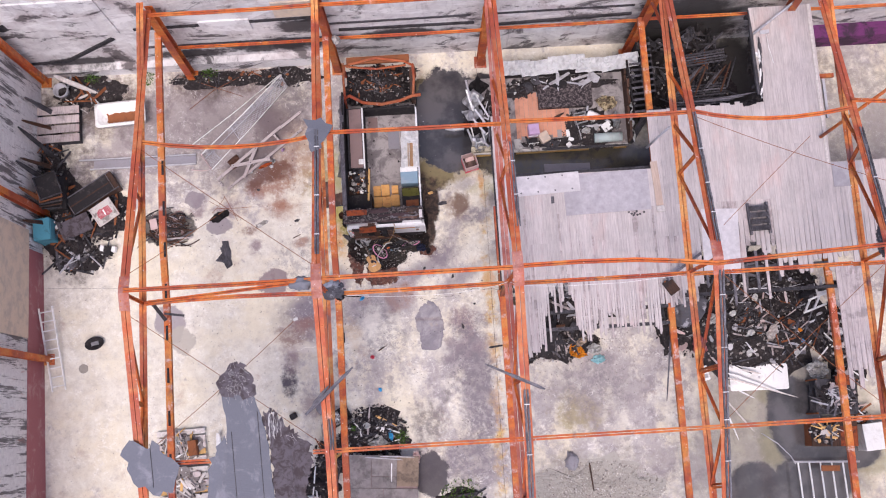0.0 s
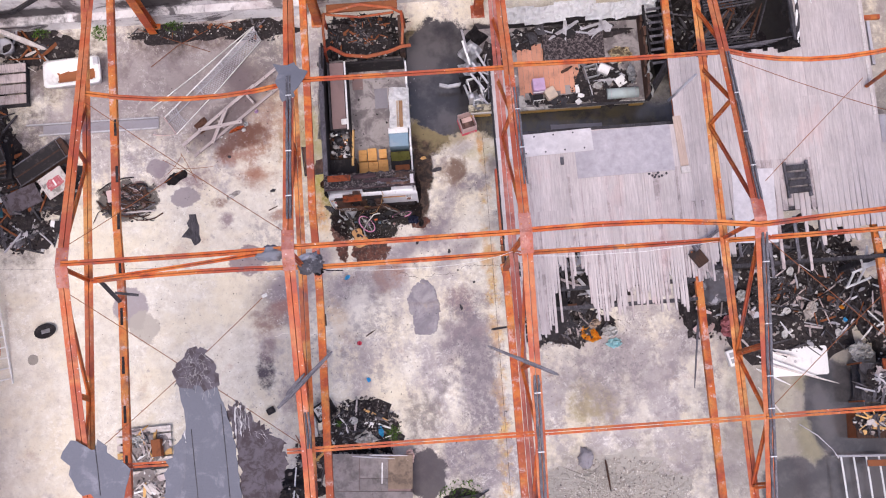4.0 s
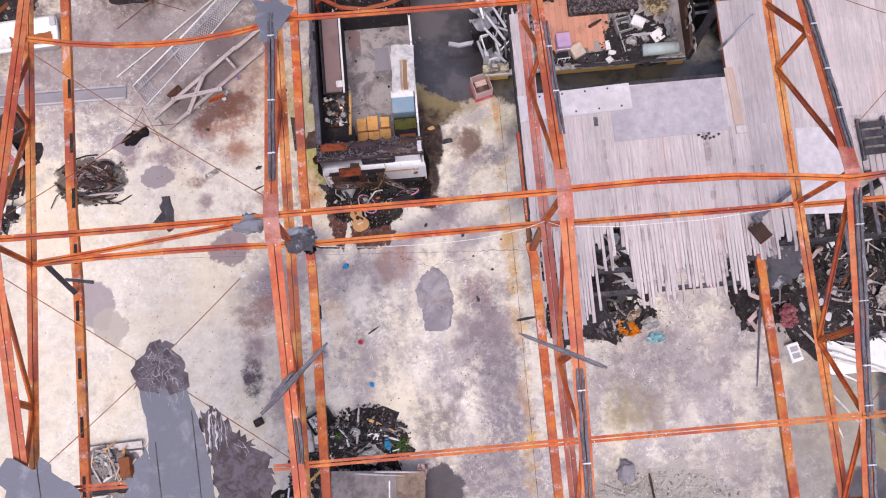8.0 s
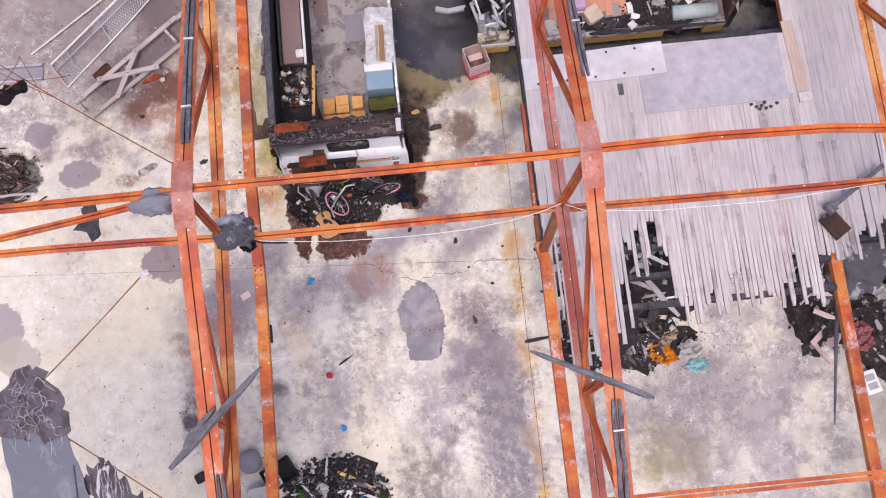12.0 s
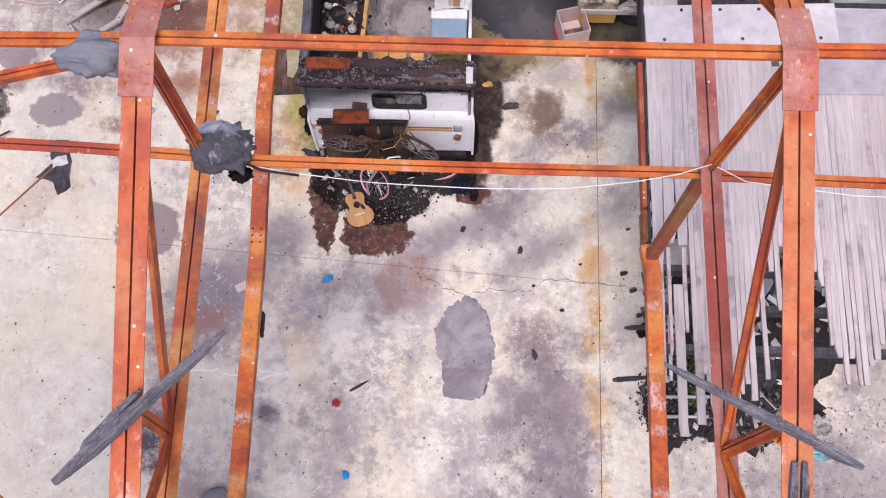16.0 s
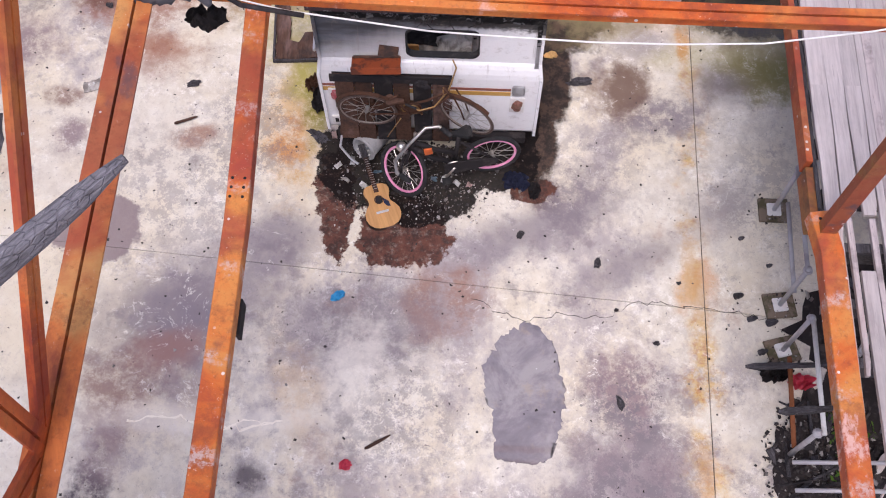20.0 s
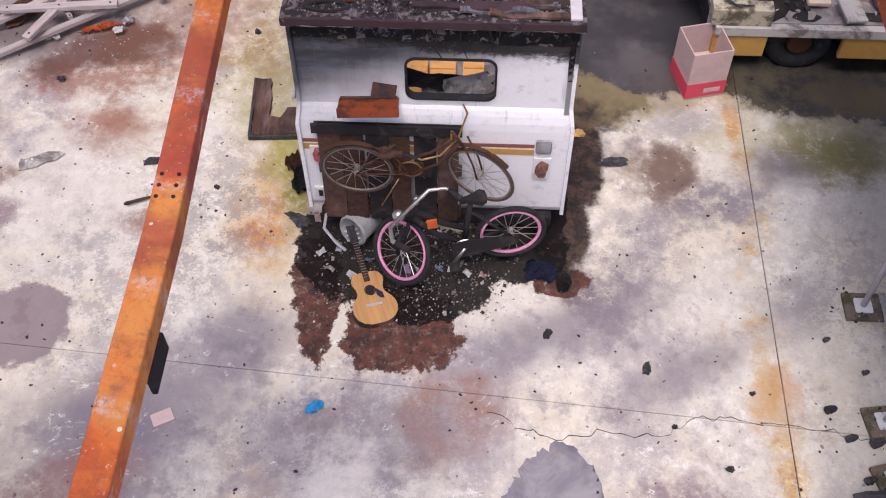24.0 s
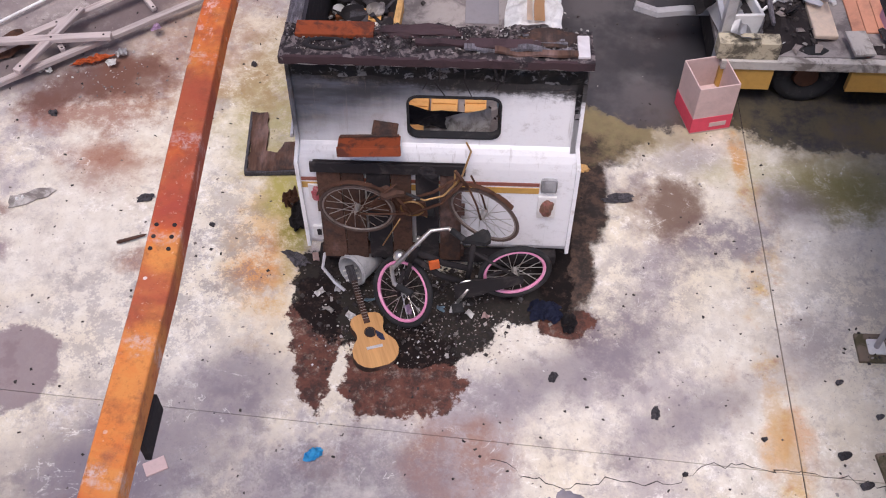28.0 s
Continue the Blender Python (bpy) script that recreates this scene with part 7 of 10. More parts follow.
def bicycle(label, m, frame_mat, rim_mat, tyre_mat, R, base, steer=0.0, guard=None, basket=False, bar_mat=CHROME, flop=0.0, tyre=0.024, slim=1.0, drop=0.0):
    """A city bicycle: front wheel at x = 0, rear wheel at x = base; z up, hubs at z = 0."""
    b = thing("bicycle", label, "bicycle", group="bicycles behind the camper")
    b.matrix_basis = m

    def tube(name, pts, r, mat, parent=b, mm=None, lab=""):
        bm = bm_new()
        add_tube(bm, [(mm @ Vector(p)) if mm is not None else p for p in pts], r * slim, 7)
        return part(name, bm, mat, parent, lab, True)

    for x, st in ((0.0, steer), (base, 0.0)):
        mm = pose(x, 0, 0, 0, 0, st) @ pose(0, 0, 0, 90 + (flop if x == 0 else 0), 0, 0)
        bm = bm_new()
        add_ring(bm, mm, R, tyre, 32, 8)
        wheel = part("wheel", bm, tyre_mat, b, "bicycle wheel with a black tyre", True)
        bm = bm_new()
        add_ring(bm, mm, R - tyre * 1.5, tyre * 0.65, 32, 6, 1.0)
        part("rim", bm, rim_mat, wheel, "", True)
        bm = bm_new()
        bmesh.ops.create_cone(bm, cap_ends=True, segments=10, radius1=0.02, radius2=0.02, depth=0.08, matrix=mm)
        part("hub", bm, CHROME, wheel)
        bm = bm_new()
        for i in range(18):
            a = 2 * math.pi * i / 18
            s = 0.03 if i % 2 else -0.03
            p0 = mm @ Vector((0.018 * math.cos(a + 1), 0.018 * math.sin(a + 1), s))
            p1 = mm @ Vector(((R - 0.04) * math.cos(a), (R - 0.04) * math.sin(a), 0))
            add_bar(bm, p0, p1, 0.004, 0.004)
        sp = part("spokes", bm, CHROME, wheel)
        sp["kind"] = "stuff"
        if guard:
            pts = [mm @ Vector(((R + 0.045) * math.cos(radians(a)), (R + 0.045) * math.sin(radians(a)), 0)) for a in (range(20, 150, 13) if x == 0 else range(30, 190, 14))]
            bm = bm_new()
            sweep(bm, pts, [(-0.018, 0), (0.018, 0), (0.014, 0.005), (-0.014, 0.005)], tuple(pts[0] - mm.translation))
            part("mudguard", bm, guard, b)
    ms = pose(0, 0, 0, 0, 0, steer)
    head, seat, crank = (0.17, 0, 0.42), (base * 0.66, 0, 0.32), (base * 0.57, 0, -0.03)
    for s in (-0.045, 0.045):
        tube("fork_blade", [(0, s, 0), (0.03, s, 0.15), (0.11, s * 0.8, 0.36)], 0.012, frame_mat, b, ms)
        tube("chain_stay", [(base, s, 0), crank], 0.01, frame_mat)
        tube("seat_stay", [(base, s, 0), seat], 0.009, frame_mat)
    tube("head_tube", [(0.11, 0, 0.33), (0.19, 0, 0.5)], 0.02, frame_mat)
    tube("down_tube", [(0.13, 0, 0.38), (0.3, 0, 0.12), crank], 0.018, frame_mat)
    tube("top_tube", [(0.16, 0, 0.44), (0.35, 0, 0.25), (base * 0.6, 0, 0.14)], 0.018, frame_mat)
    tube("seat_tube", [crank, (base * 0.68, 0, 0.42 - drop)], 0.016, frame_mat)
    tube("stem", [(0.19, 0, 0.5), (0.2, 0, 0.58 - drop)], 0.013, bar_mat)
    tube("handlebar", [(0.42, -0.3, 0.6 - drop), (0.3, -0.31, 0.62 - drop), (0.2, -0.22, 0.62 - drop), (0.17, 0, 0.58 - drop), (0.2, 0.22, 0.62 - drop), (0.3, 0.31, 0.62 - drop), (0.42, 0.3, 0.6 - drop)], 0.012, bar_mat, b, ms)
    for s in (-1, 1):
        tube("grip", [(0.33, s * 0.308, 0.615 - drop), (0.45, s * 0.298, 0.6 - drop)], 0.018, RUBBER, b, ms)
    bm = bm_new()
    add_prism(bm, [(-0.13, -0.02), (-0.05, -0.03), (0.08, -0.09), (0.13, -0.06), (0.14, 0.0), (0.13, 0.06), (0.08, 0.09), (-0.05, 0.03), (-0.13, 0.02)], -0.02, 0.03, pose(base * 0.7, 0, 0.45 - drop) @ Matrix.Diagonal((min(slim, 0.8), min(slim, 0.8), min(slim, 0.8), 1)))
    guard_bm = bm_new()
    add_prism(guard_bm, [(crank[0] - 0.11, -0.1), (crank[0] + 0.05, -0.11), (base + 0.05, -0.05), (base + 0.06, 0.03), (crank[0] + 0.05, 0.08), (crank[0] - 0.1, 0.06)], -0.006, 0.006, pose(0, -0.06, -0.02, 90))
    part("chain_guard", guard_bm, frame_mat, b)
    part("saddle", bm, BROWN_WOOD if frame_mat is OLDRUST else RUBBER, b)
    bm = bm_new()
    add_ring(bm, pose(crank[0], -0.05, crank[2], 90, 0, 0), 0.085, 0.008, 20, 5)
    part("chainring", bm, bar_mat, b)
    tube("crank_arm", [(crank[0], -0.06, crank[2]), (crank[0] - 0.1, -0.07, crank[2] - 0.13)], 0.01, bar_mat)
    part("pedal", box_bm((crank[0] - 0.15, -0.16, crank[2] - 0.15), (crank[0] - 0.06, -0.08, crank[2] - 0.125), 0.004), RUBBER, b)
    tube("kickstand", [(crank[0] + 0.08, 0.05, crank[2]), (crank[0] + 0.22, 0.13, crank[2] - 0.24)], 0.008, bar_mat)
    if basket:
        bm = bm_new()
        bmesh.ops.create_uvsphere(bm, u_segments=12, v_segments=8, radius=0.05, matrix=ms @ pose(0.06, 0, 0.46))
        part("headlamp", bm, CHROME, b, "chrome headlamp", True)
        part("reflector", box_bm((0.24, -0.05, 0.25), (0.32, -0.03, 0.34), 0.006), ORANGE, b, "orange reflector")
    return b


bicycle("black city bicycle with pink rims, fallen against the camper", Matrix.Translation((-1.73, 4.9, 0.6)) @ pose(0, 0, 0, 0, -6, 10) @ pose(0, 0, 0, -4, 0, 0), BLACK, PINK, RUBBER, 0.268, 0.88, -46, None, True, flop=-32, tyre=0.022, slim=1.4)
bicycle("rusty old bicycle with bare brown tyres, hanging against a pallet", Matrix.Translation((-1.13, 5.1, 1.31)) @ pose(0, 0, 0, 0, 0, 177) @ pose(0, 0, 0, -4, 2, 0), OLDRUST, OLDCHROME, OLDTYRE, 0.275, 0.93, -22, OLDRUST, False, GOLD, tyre=0.012, slim=0.65, drop=0.24)


def guitar():
    g = thing("guitar", "tan acoustic guitar lying on its back in the soot", "guitar", -1.955, 4.615, fz(-1.95, 4.72) + 0.1, 9, 5, 21)
    g.scale = (0.92, 0.92, 0.92)
    half = [(0.0, -0.25), (0.07, -0.248), (0.13, -0.225), (0.175, -0.18), (0.195, -0.12), (0.19, -0.06), (0.16, -0.01), (0.125, 0.03), (0.115, 0.06), (0.12, 0.1), (0.138, 0.14), (0.142, 0.18), (0.125, 0.22), (0.09, 0.245), (0.03, 0.252)]
    outline = half + [(-x, y) for x, y in half[::-1] if x > 0]
    bm = bm_new()
    add_prism(bm, outline, -0.095, -0.004)
    part("body", bm, BROWN_WOOD, g, "brown sides and back")
    bm = bm_new()
    add_prism(bm, [(x * 1.01, y * 1.01) for x, y in outline], -0.003, 0.003)
    top = part("soundboard", bm, GUITAR, g, "varnished spruce top")
    bm = bm_new()
    bmesh.ops.create_cone(bm, cap_ends=True, segments=24, radius1=0.04, radius2=0.04, depth=0.003, matrix=pose(0, 0.07, 0.006))
    part("sound_hole", bm, BLACK, top)
    bm = bm_new()
    add_ring(bm, pose(0, 0.07, 0.007), 0.046, 0.005, 24, 5)
    part("rosette", bm, BROWN_WOOD, top)
    bm = bm_new()
    add_prism(bm, [(0.05, 0.08), (0.1, 0.03), (0.105, -0.03), (0.07, -0.02), (0.045, 0.02)], 0.004, 0.007)
    part("pickguard", bm, NAVY, top, "dark blue pickguard")
    part("bridge", box_bm((-0.07, -0.085, 0.003), (0.07, -0.06, 0.012), 0.003), ALU, top)
    part("neck", box_bm((-0.026, 0.16, -0.025), (0.026, 0.58, 0.014), 0.004), BROWN_WOOD, g, "dark neck")
    bm = bm_new()
    for i in range(14):
        add_box(bm, (-0.025, 0.2 + 0.027 * i, 0.014), (0.025, 0.203 + 0.027 * i, 0.017))
    part("frets", bm, CHROME, g)["kind"] = "stuff"
    part("headstock", box_bm((-0.038, 0.58, -0.03), (0.038, 0.75, -0.005), 0.006), CHAR, g, "sooty headstock")
    for s in (-1, 1):
        for i in range(3):
            bm = bm_new()
            add_pipe(bm, (s * 0.038, 0.61 + 0.05 * i, -0.018), (s * 0.062, 0.61 + 0.05 * i, -0.018), 0.009, 6)
            part("tuner", bm, CHROME, g)


guitar()


def bucket(label, x, y, z, rx, ry, rz, mat, r=0.15, h=0.33):
    b = thing("bucket", label, "bucket", x, y, z, rx, ry, rz)
    bm = bm_new()
    n = 20
    rings = [[bm.verts.new((rr * math.cos(2 * math.pi * i / n), rr * math.sin(2 * math.pi * i / n), zz)) for i in range(n)] for rr, zz in ((r * 0.82, 0), (r, h), (r - 0.008, h), (r * 0.8, 0.01))]
    for u, v in zip(rings, rings[1:]):
        for i in range(n):
            bm.faces.new((u[i], u[(i + 1) % n], v[(i + 1) % n], v[i]))
    bm.faces.new(rings[0][::-1])
    bm.faces.new(rings[-1])
    part("shell", bm, mat, b, "", True)
    bm = bm_new()
    add_ring(bm, pose(0, 0, h - 0.02), r + 0.004, 0.008, 20, 5)
    part("rim", bm, mat, b)


bucket("dirty grey plastic bucket lying on its side", -2.0, 5.42, fz(-1.9, 5.2) + 0.14, 78, 0, -35, GREYPLASTIC, 0.13, 0.3)
bm = bm_new()
add_tube(bm, [(-2.3, 5.32, 0.6), (-2.38, 5.28, 0.55), (-2.4, 5.22, 0.45), (-2.3, 5.14, 0.36), (-2.22, 5.1, 0.31)], 0.014, 6)
tagged(part("bent_tube", bm, ALU), "bent white tube beside the guitar's head", "tube")


def rag(label, x, y, w, h, amp, seed, mat, category="cloth", name="cloth", base=None, lift=0.03, rz=0.0):
    ob = tagged(part(name, crumple(w, h, 22, 20, amp * 1.25, seed, 13.0, rounded=True), mat, None, "", False), label, category)
    ob.matrix_basis = pose(x, y, (base or fz)(x, y) + lift, 0, 0, rz)
    return ob


rag("crumpled navy cloth on the slab", -0.6, 5.0, 0.28, 0.24, 0.05, 4, NAVY, lift=0.04)
rag("black burnt cloth on the slab", -0.42, 4.9, 0.12, 0.2, 0.03, 8, BLACK)
rag("crumpled blue rubber glove on the concrete", -2.31, 3.68, 0.15, 0.09, 0.02, 5, BLUE, "glove", "glove", rz=40)
rag("blue rubber glove on the concrete", -1.95, 1.15, 0.12, 0.1, 0.02, 6, BLUE, "glove", "glove", rz=120)
rag("red crumpled plastic on the concrete", -2.12, 2.05, 0.11, 0.1, 0.02, 7, REDCARD, "litter", "litter")
for i, (x, y, m) in enumerate(((-1.44, 4.98, STEELBLUE), (-2.42, 5.08, WHITE), (-2.28, 5.15, ALU), (-1.21, 4.95, WHITE), (-2.01, 5.03, STEELBLUE), (-1.33, 5.0, WHITE), (-2.49, 5.42, CARTON), (-2.15, 4.87, WHITE), (-0.92, 5.12, BLACK), (-1.08, 4.93, CARTON), (-1.7, 4.95, LILAC), (-2.35, 4.92, DIRTY_WHITE))):
    ob = tagged(part("litter", crumple(0.07 + 0.02 * (i % 3), 0.05, 10, 8, 0.035, 30 + i, 16.0), m), "crumpled pale packet in the soot", "litter")
    ob.matrix_basis = pose(x, y, fz(x, y) + 0.035, 12 * (i % 3), 9, 47 * i)
for i, (x, y, l, w, r) in enumerate(((0.08, 6.22, 0.27, 0.08, 10), (0.22, 4.15, 0.11, 0.06, 80), (-0.55, 4.42, 0.09, 0.06, 50), (0.4, 3.67, 0.04, 0.03, 0), (0.42, 2.75, 0.13, 0.06, 110), (-0.25, 6.53, 0.13, 0.07, 0), (-4.02, 5.96, 0.13, 0.07, 10), (-5.05, 6.88, 0.07, 0.06, 0), (1.02, 3.98, 0.04, 0.03, 20), (-3.4, 5.71, 0.04, 0.03, 0), (0.78, 3.35, 0.06, 0.04, 0), (-3.33, 7.63, 0.05, 0.04, 0), (-2.65, 5.41, 0.22, 0.1, 150))):
    bm = bm_new()
    bmesh.ops.create_icosphere(bm, subdivisions=3, radius=0.5)
    for v in bm.verts:
        v.co = Vector((v.co.x * l, v.co.y * w, v.co.z * 0.05)) * (1 + 0.7 * noise.noise(v.co * 3.2 + Vector((i * 3.1, 0, 0))) + 0.5 * noise.noise(v.co * 9 + Vector((i, 5, 0))))
    ob = tagged(part("charred_chunk", bm, PINE if i == 5 else CHAR), "singed wood chip on the slab" if i == 5 else "charred chunk lying on the slab", "debris")
    ob.matrix_basis = pose(x, y, fz(x, y) + 0.022, 0, 0, r)
add_bits("slab_litter", 1300, lambda r: (lambda x, y: (x, y, fz(x, y) + 0.004))(r.uniform(-7, 1.6), r.uniform(-0.5, 9)), 0.017, 23, ASH, label="scattered black crumbs on the concrete slab", category="litter")
add_bits("slab_litter", 500, lambda r: (lambda x, y: (x, y, fz(x, y) + 0.004))(r.uniform(-9, 5), r.uniform(-1.5, 9)), 0.016, 24, SCRAP, label="scattered pale crumbs on the concrete slab", category="litter")

# L-shaped mat and board beside the camper
mt = thing("floor_mat", "blackened rubber mat beside the camper, mossy in the middle", "mat", -2.98, 6.66, fz(-2.98, 6.66), 0, 0, 4)
bm = bm_new()
add_prism(bm, ragged([(-0.24, -0.36), (0.3, -0.36), (0.3, -0.2), (0.26, 0.0), (0.08, -0.02), (0.0, -0.14), (-0.08, -0.12), (-0.1, 0.36), (-0.24, 0.36)], 0.06, 0.008, 4), 0.002, 0.05)
part("sheet", bm, BROWN_WOOD, mt)
part("frame_edge", box_bm((-0.26, -0.38, 0.0), (0.26, -0.355, 0.045), 0.004), CHAR, mt)
part("frame_edge", box_bm((-0.265, -0.353, 0.0), (-0.24, 0.38, 0.045), 0.004), CHAR, mt)
rag("mossy scrap beside the camper", -2.68, 5.85, 0.14, 0.4, 0.04, 12, BLACK, "debris", "burnt_scrap")

# card box with a red base
cb = thing("card_box", "open pinkish-white card box with a red base", "box", 0.9, 7.27, fz(0.93, 7.28), 0, 0, 14)
for name, x0, x1, y0, y1 in (("front_side", -0.19, 0.19, -0.2, -0.188), ("back_side", -0.19, 0.19, 0.188, 0.2), ("left_side", -0.19, -0.178, -0.188, 0.188), ("right_side", 0.178, 0.19, -0.188, 0.188)):
    part(name, box_bm((x0, y0, 0.0), (x1, y1, 0.55), 0.003), CARTON, cb)
    e = 0.004
    bm = bm_new()
    add_box(bm, (x0 - e, y0 - e, 0.02), (x1 + e, y1 + e, 0.19))
    part("red_band", bm, REDCARD, cb, "red printed band")
part("inner_floor", box_bm((-0.175, -0.185, 0.15), (0.175, 0.185, 0.2)), BROWN_WOOD, cb, "dirty brown rubbish inside")
part("logo_shape", box_bm((-0.02, -0.211, 0.07), (0.14, -0.205, 0.12), 0.002), CARTON, cb, "pale plain emblem")
part("flap", box_bm((-0.1, 0.05, 0.201), (0.15, 0.17, 0.23), 0.004), CARTON, cb)

# ---- second vehicle: a caravan burnt down to its floor ----
VX, VY = 3.3, 8.45
VZ0 = fz(VX, VY)
van = thing("caravan", "caravan burnt down to its floor, strewn with rubbish", "caravan", VX, VY, VZ0)


def vbox(name, x0, x1, y0, y1, z0, z1, mat, label="", bevel=0.005, parent=None):
    return part(name, box_bm((x0 - VX, y0 - VY, z0 - VZ0), (x1 - VX, y1 - VY, z1 - VZ0), bevel), mat, parent or van, label)


rnd = random.Random(31)
vbox("chassis", 1.0, 5.3, 7.75, 9.5, 0.4, 0.74, BLACK, "burnt chassis")
vbox("floor_panel", 0.98, 5.35, 7.51, 9.6, 0.745, 0.8, GREYVINYL, "scorched grey floor")
for i in range(12):
    x0 = 2.25 + 0.125 * i
    vbox("floorboard", x0, x0 + 0.119, 7.95 + rnd.uniform(-0.2, 0.05), 9.05 + rnd.uniform(-0.1, 0.1), 0.802, 0.815, SALMON, "", 0.002)
vbox("burnt_bed", 2.9, 4.4, 8.58, 9.25, 0.802, 1.0, CHARROOF, "burnt mottled bed base", 0.02)
for x0, x1 in ((1.0, 1.5), (2.2, 4.25), (4.95, 5.3)):
    vbox("south_skirt", x0, x1, 7.44, 7.5, 0.45, 0.7, STRIPE_Y, "ochre painted side skirt")
vbox("south_sill", 1.0, 5.3, 7.42, 7.5, 0.705, 0.8, DIRTY_WHITE, "dirty pale sill strip")
bm = bm_new()
for i in range(18):
    x0 = 1.9 + 0.195 * i
    add_box(bm, (x0 - VX, 9.56 - VY, 0.75 - VZ0), (x0 + 0.194 - VX, 9.62 - VY, 1.24 + rnd.uniform(-0.2, 0.1) - VZ0))
part("north_wall", bm, BLACK, van, "burnt wall stump with a ragged top")["kind"] = "stuff"
for i in range(5):
    s_ = part("peeled_skin", crumple(1.02, 0.4, 24, 12, 0.1, 40 + i, 7.0), SKIN, van, "peeled and folded white aluminium skin")
    s_.matrix_basis = pose(2.2 + 0.75 * i - VX, 9.62 + rnd.uniform(-0.06, 0.06) - VY, 1.45 - VZ0 + rnd.uniform(-0.05, 0.05), 25, rnd.uniform(-6, 6), rnd.uniform(-6, 6))
bm = bm_new()
for i in range(9):
    y0 = 7.5 + 0.23 * i
    add_box(bm, (5.3 - VX, y0 - VY, 0.75 - VZ0), (5.36 - VX, y0 + 0.229 - VY, 1.3 + rnd.uniform(-0.25, 0.2) - VZ0))
part("east_wall", bm, BROWN_WOOD, van, "burnt end wall stump")["kind"] = "stuff"
for i in range(4):
    s_ = part("peeled_skin", crumple(0.2, 0.6, 8, 18, 0.07, 50 + i, 6.0), SKIN, van, "hanging strip of white aluminium skin")
    s_.matrix_basis = pose(5.4 - VX, 7.7 + 0.5 * i - VY, 1.25 - VZ0, 10, 60, rnd.uniform(-15, 15))
# torn front end at the west
for i in range(7):
    bm = bm_new()
    p0 = (1.05 + rnd.uniform(-0.2, 0.3) - VX, 9.4 - 0.28 * i - VY, 1.35 - VZ0)
    p1 = (1.25 + rnd.uniform(-0.3, 0.35) - VX, 8.75 - 0.22 * i - VY, 1.2 + rnd.uniform(-0.3, 0.3) - VZ0)
    add_bar(bm, p0, p1, 0.05, 0.025)
    part("bent_stud", bm, ALU if i % 2 else GALV, van, "bent aluminium stud")
for i in range(5):
    s_ = part("torn_skin", crumple(0.5, 0.45, 9, 8, 0.12, 60 + i, 5.0), (ALU, BLACK, GALV)[i % 3], van, "torn metal skin at the front end")
    s_.matrix_basis = pose(1.15 + rnd.uniform(-0.15, 0.2) - VX, 7.75 + 0.38 * i - VY, 1.1 - VZ0 + rnd.uniform(-0.2, 0.1), rnd.uniform(-30, 30), rnd.uniform(-30, 30), rnd.uniform(0, 90))
vbox("front_pillar", 0.98, 1.07, 7.62, 7.72, 0.55, 1.45, ALU, "bent white front pillar")
vbox("front_panel", 0.95, 1.5, 7.45, 7.6, 0.802, 0.98, MOULDY, "mouldy pale front panel")
bm = bm_new()
sweep(bm, [(0.28 - VX, 8.24 - VY, 0.75 - VZ0), (0.5 - VX, 8.2 - VY, 0.7 - VZ0), (0.75 - VX, 8.22 - VY, 0.72 - VZ0), (1.0 - VX, 8.25 - VY, 0.7 - VZ0)], [(-0.05, -0.02), (0.05, -0.02), (0.04, 0.03), (-0.04, 0.03)])
part("bumper", bm, ALU, van, "twisted bumper strip")
for xx in (1.85, 4.6):
    for yy in (7.6, 9.45):
        bm = bm_new()
        add_ring(bm, pose(xx - VX, yy - VY, 0.4 - 0.1, 90, 0, 0), 0.22, 0.095, 22, 8)
        w = part("wheel", bm, RUBBER, van, "flat black tyre", True)
        bm = bm_new()
        bmesh.ops.create_cone(bm, cap_ends=True, segments=18, radius1=0.15, radius2=0.11, depth=0.12, matrix=pose(xx - VX, yy - VY, 0.3, 90, 0, 0))
        part("hub_cap", bm, OLDRUST, w, "rusty wheel rim")
# things lying in it
def loose_box(name, label, category, x, y, z, sx, sy, sz, mat, rz=0.0, rx=0.0, ry=0.0, bevel=0.012, lid=None):
    t = thing(name, label, category, x, y, z, rx, ry, rz)
    part("body", box_bm((-sx / 2, -sy / 2, 0), (sx / 2, sy / 2, sz), bevel), mat, t)
    if lid:
        part("lid", box_bm((-sx / 2 - 0.006, -sy / 2 - 0.006, sz + 0.001), (sx / 2 + 0.006, sy / 2 + 0.006, sz + 0.022), 0.005), lid, t)
    return t


F = 0.8
pb = loose_box("drawer_unit", "lilac plastic drawer box on the caravan floor", "drawer box", 2.7, 7.96, F, 0.3, 0.3, 0.34, LILAC, 3, bevel=0.02)
for i in range(3):
    part("drawer", box_bm((-0.14, -0.162, 0.03 + 0.1 * i), (0.14, -0.151, 0.115 + 0.1 * i), 0.004), LILAC, pb)
loose_box("stool", "grey cushioned stool lying in the caravan", "stool", 2.99, 7.76, F, 0.28, 0.3, 0.2, TAN, 25, bevel=0.04)
cyl = thing("gas_tank", "pale green water tank lying in the caravan", "tank", 4.75, 7.64, F + 0.13)
bm = bm_new()
add_pipe(bm, (-0.38, 0, 0), (0.38, 0, 0), 0.13, 20)
part("shell", bm, make_paint("pale_green_tank", (0.42, 0.5, 0.5), (0.3, 0.3, 0.28), 0.4, 0.5), cyl, "", True)
for xx in (-0.3, 0.3):
    bm = bm_new()
    add_ring(bm, pose(xx, 0, 0, 0, 90, 0), 0.132, 0.008, 20, 5)
    part("band", bm, GALV, cyl)
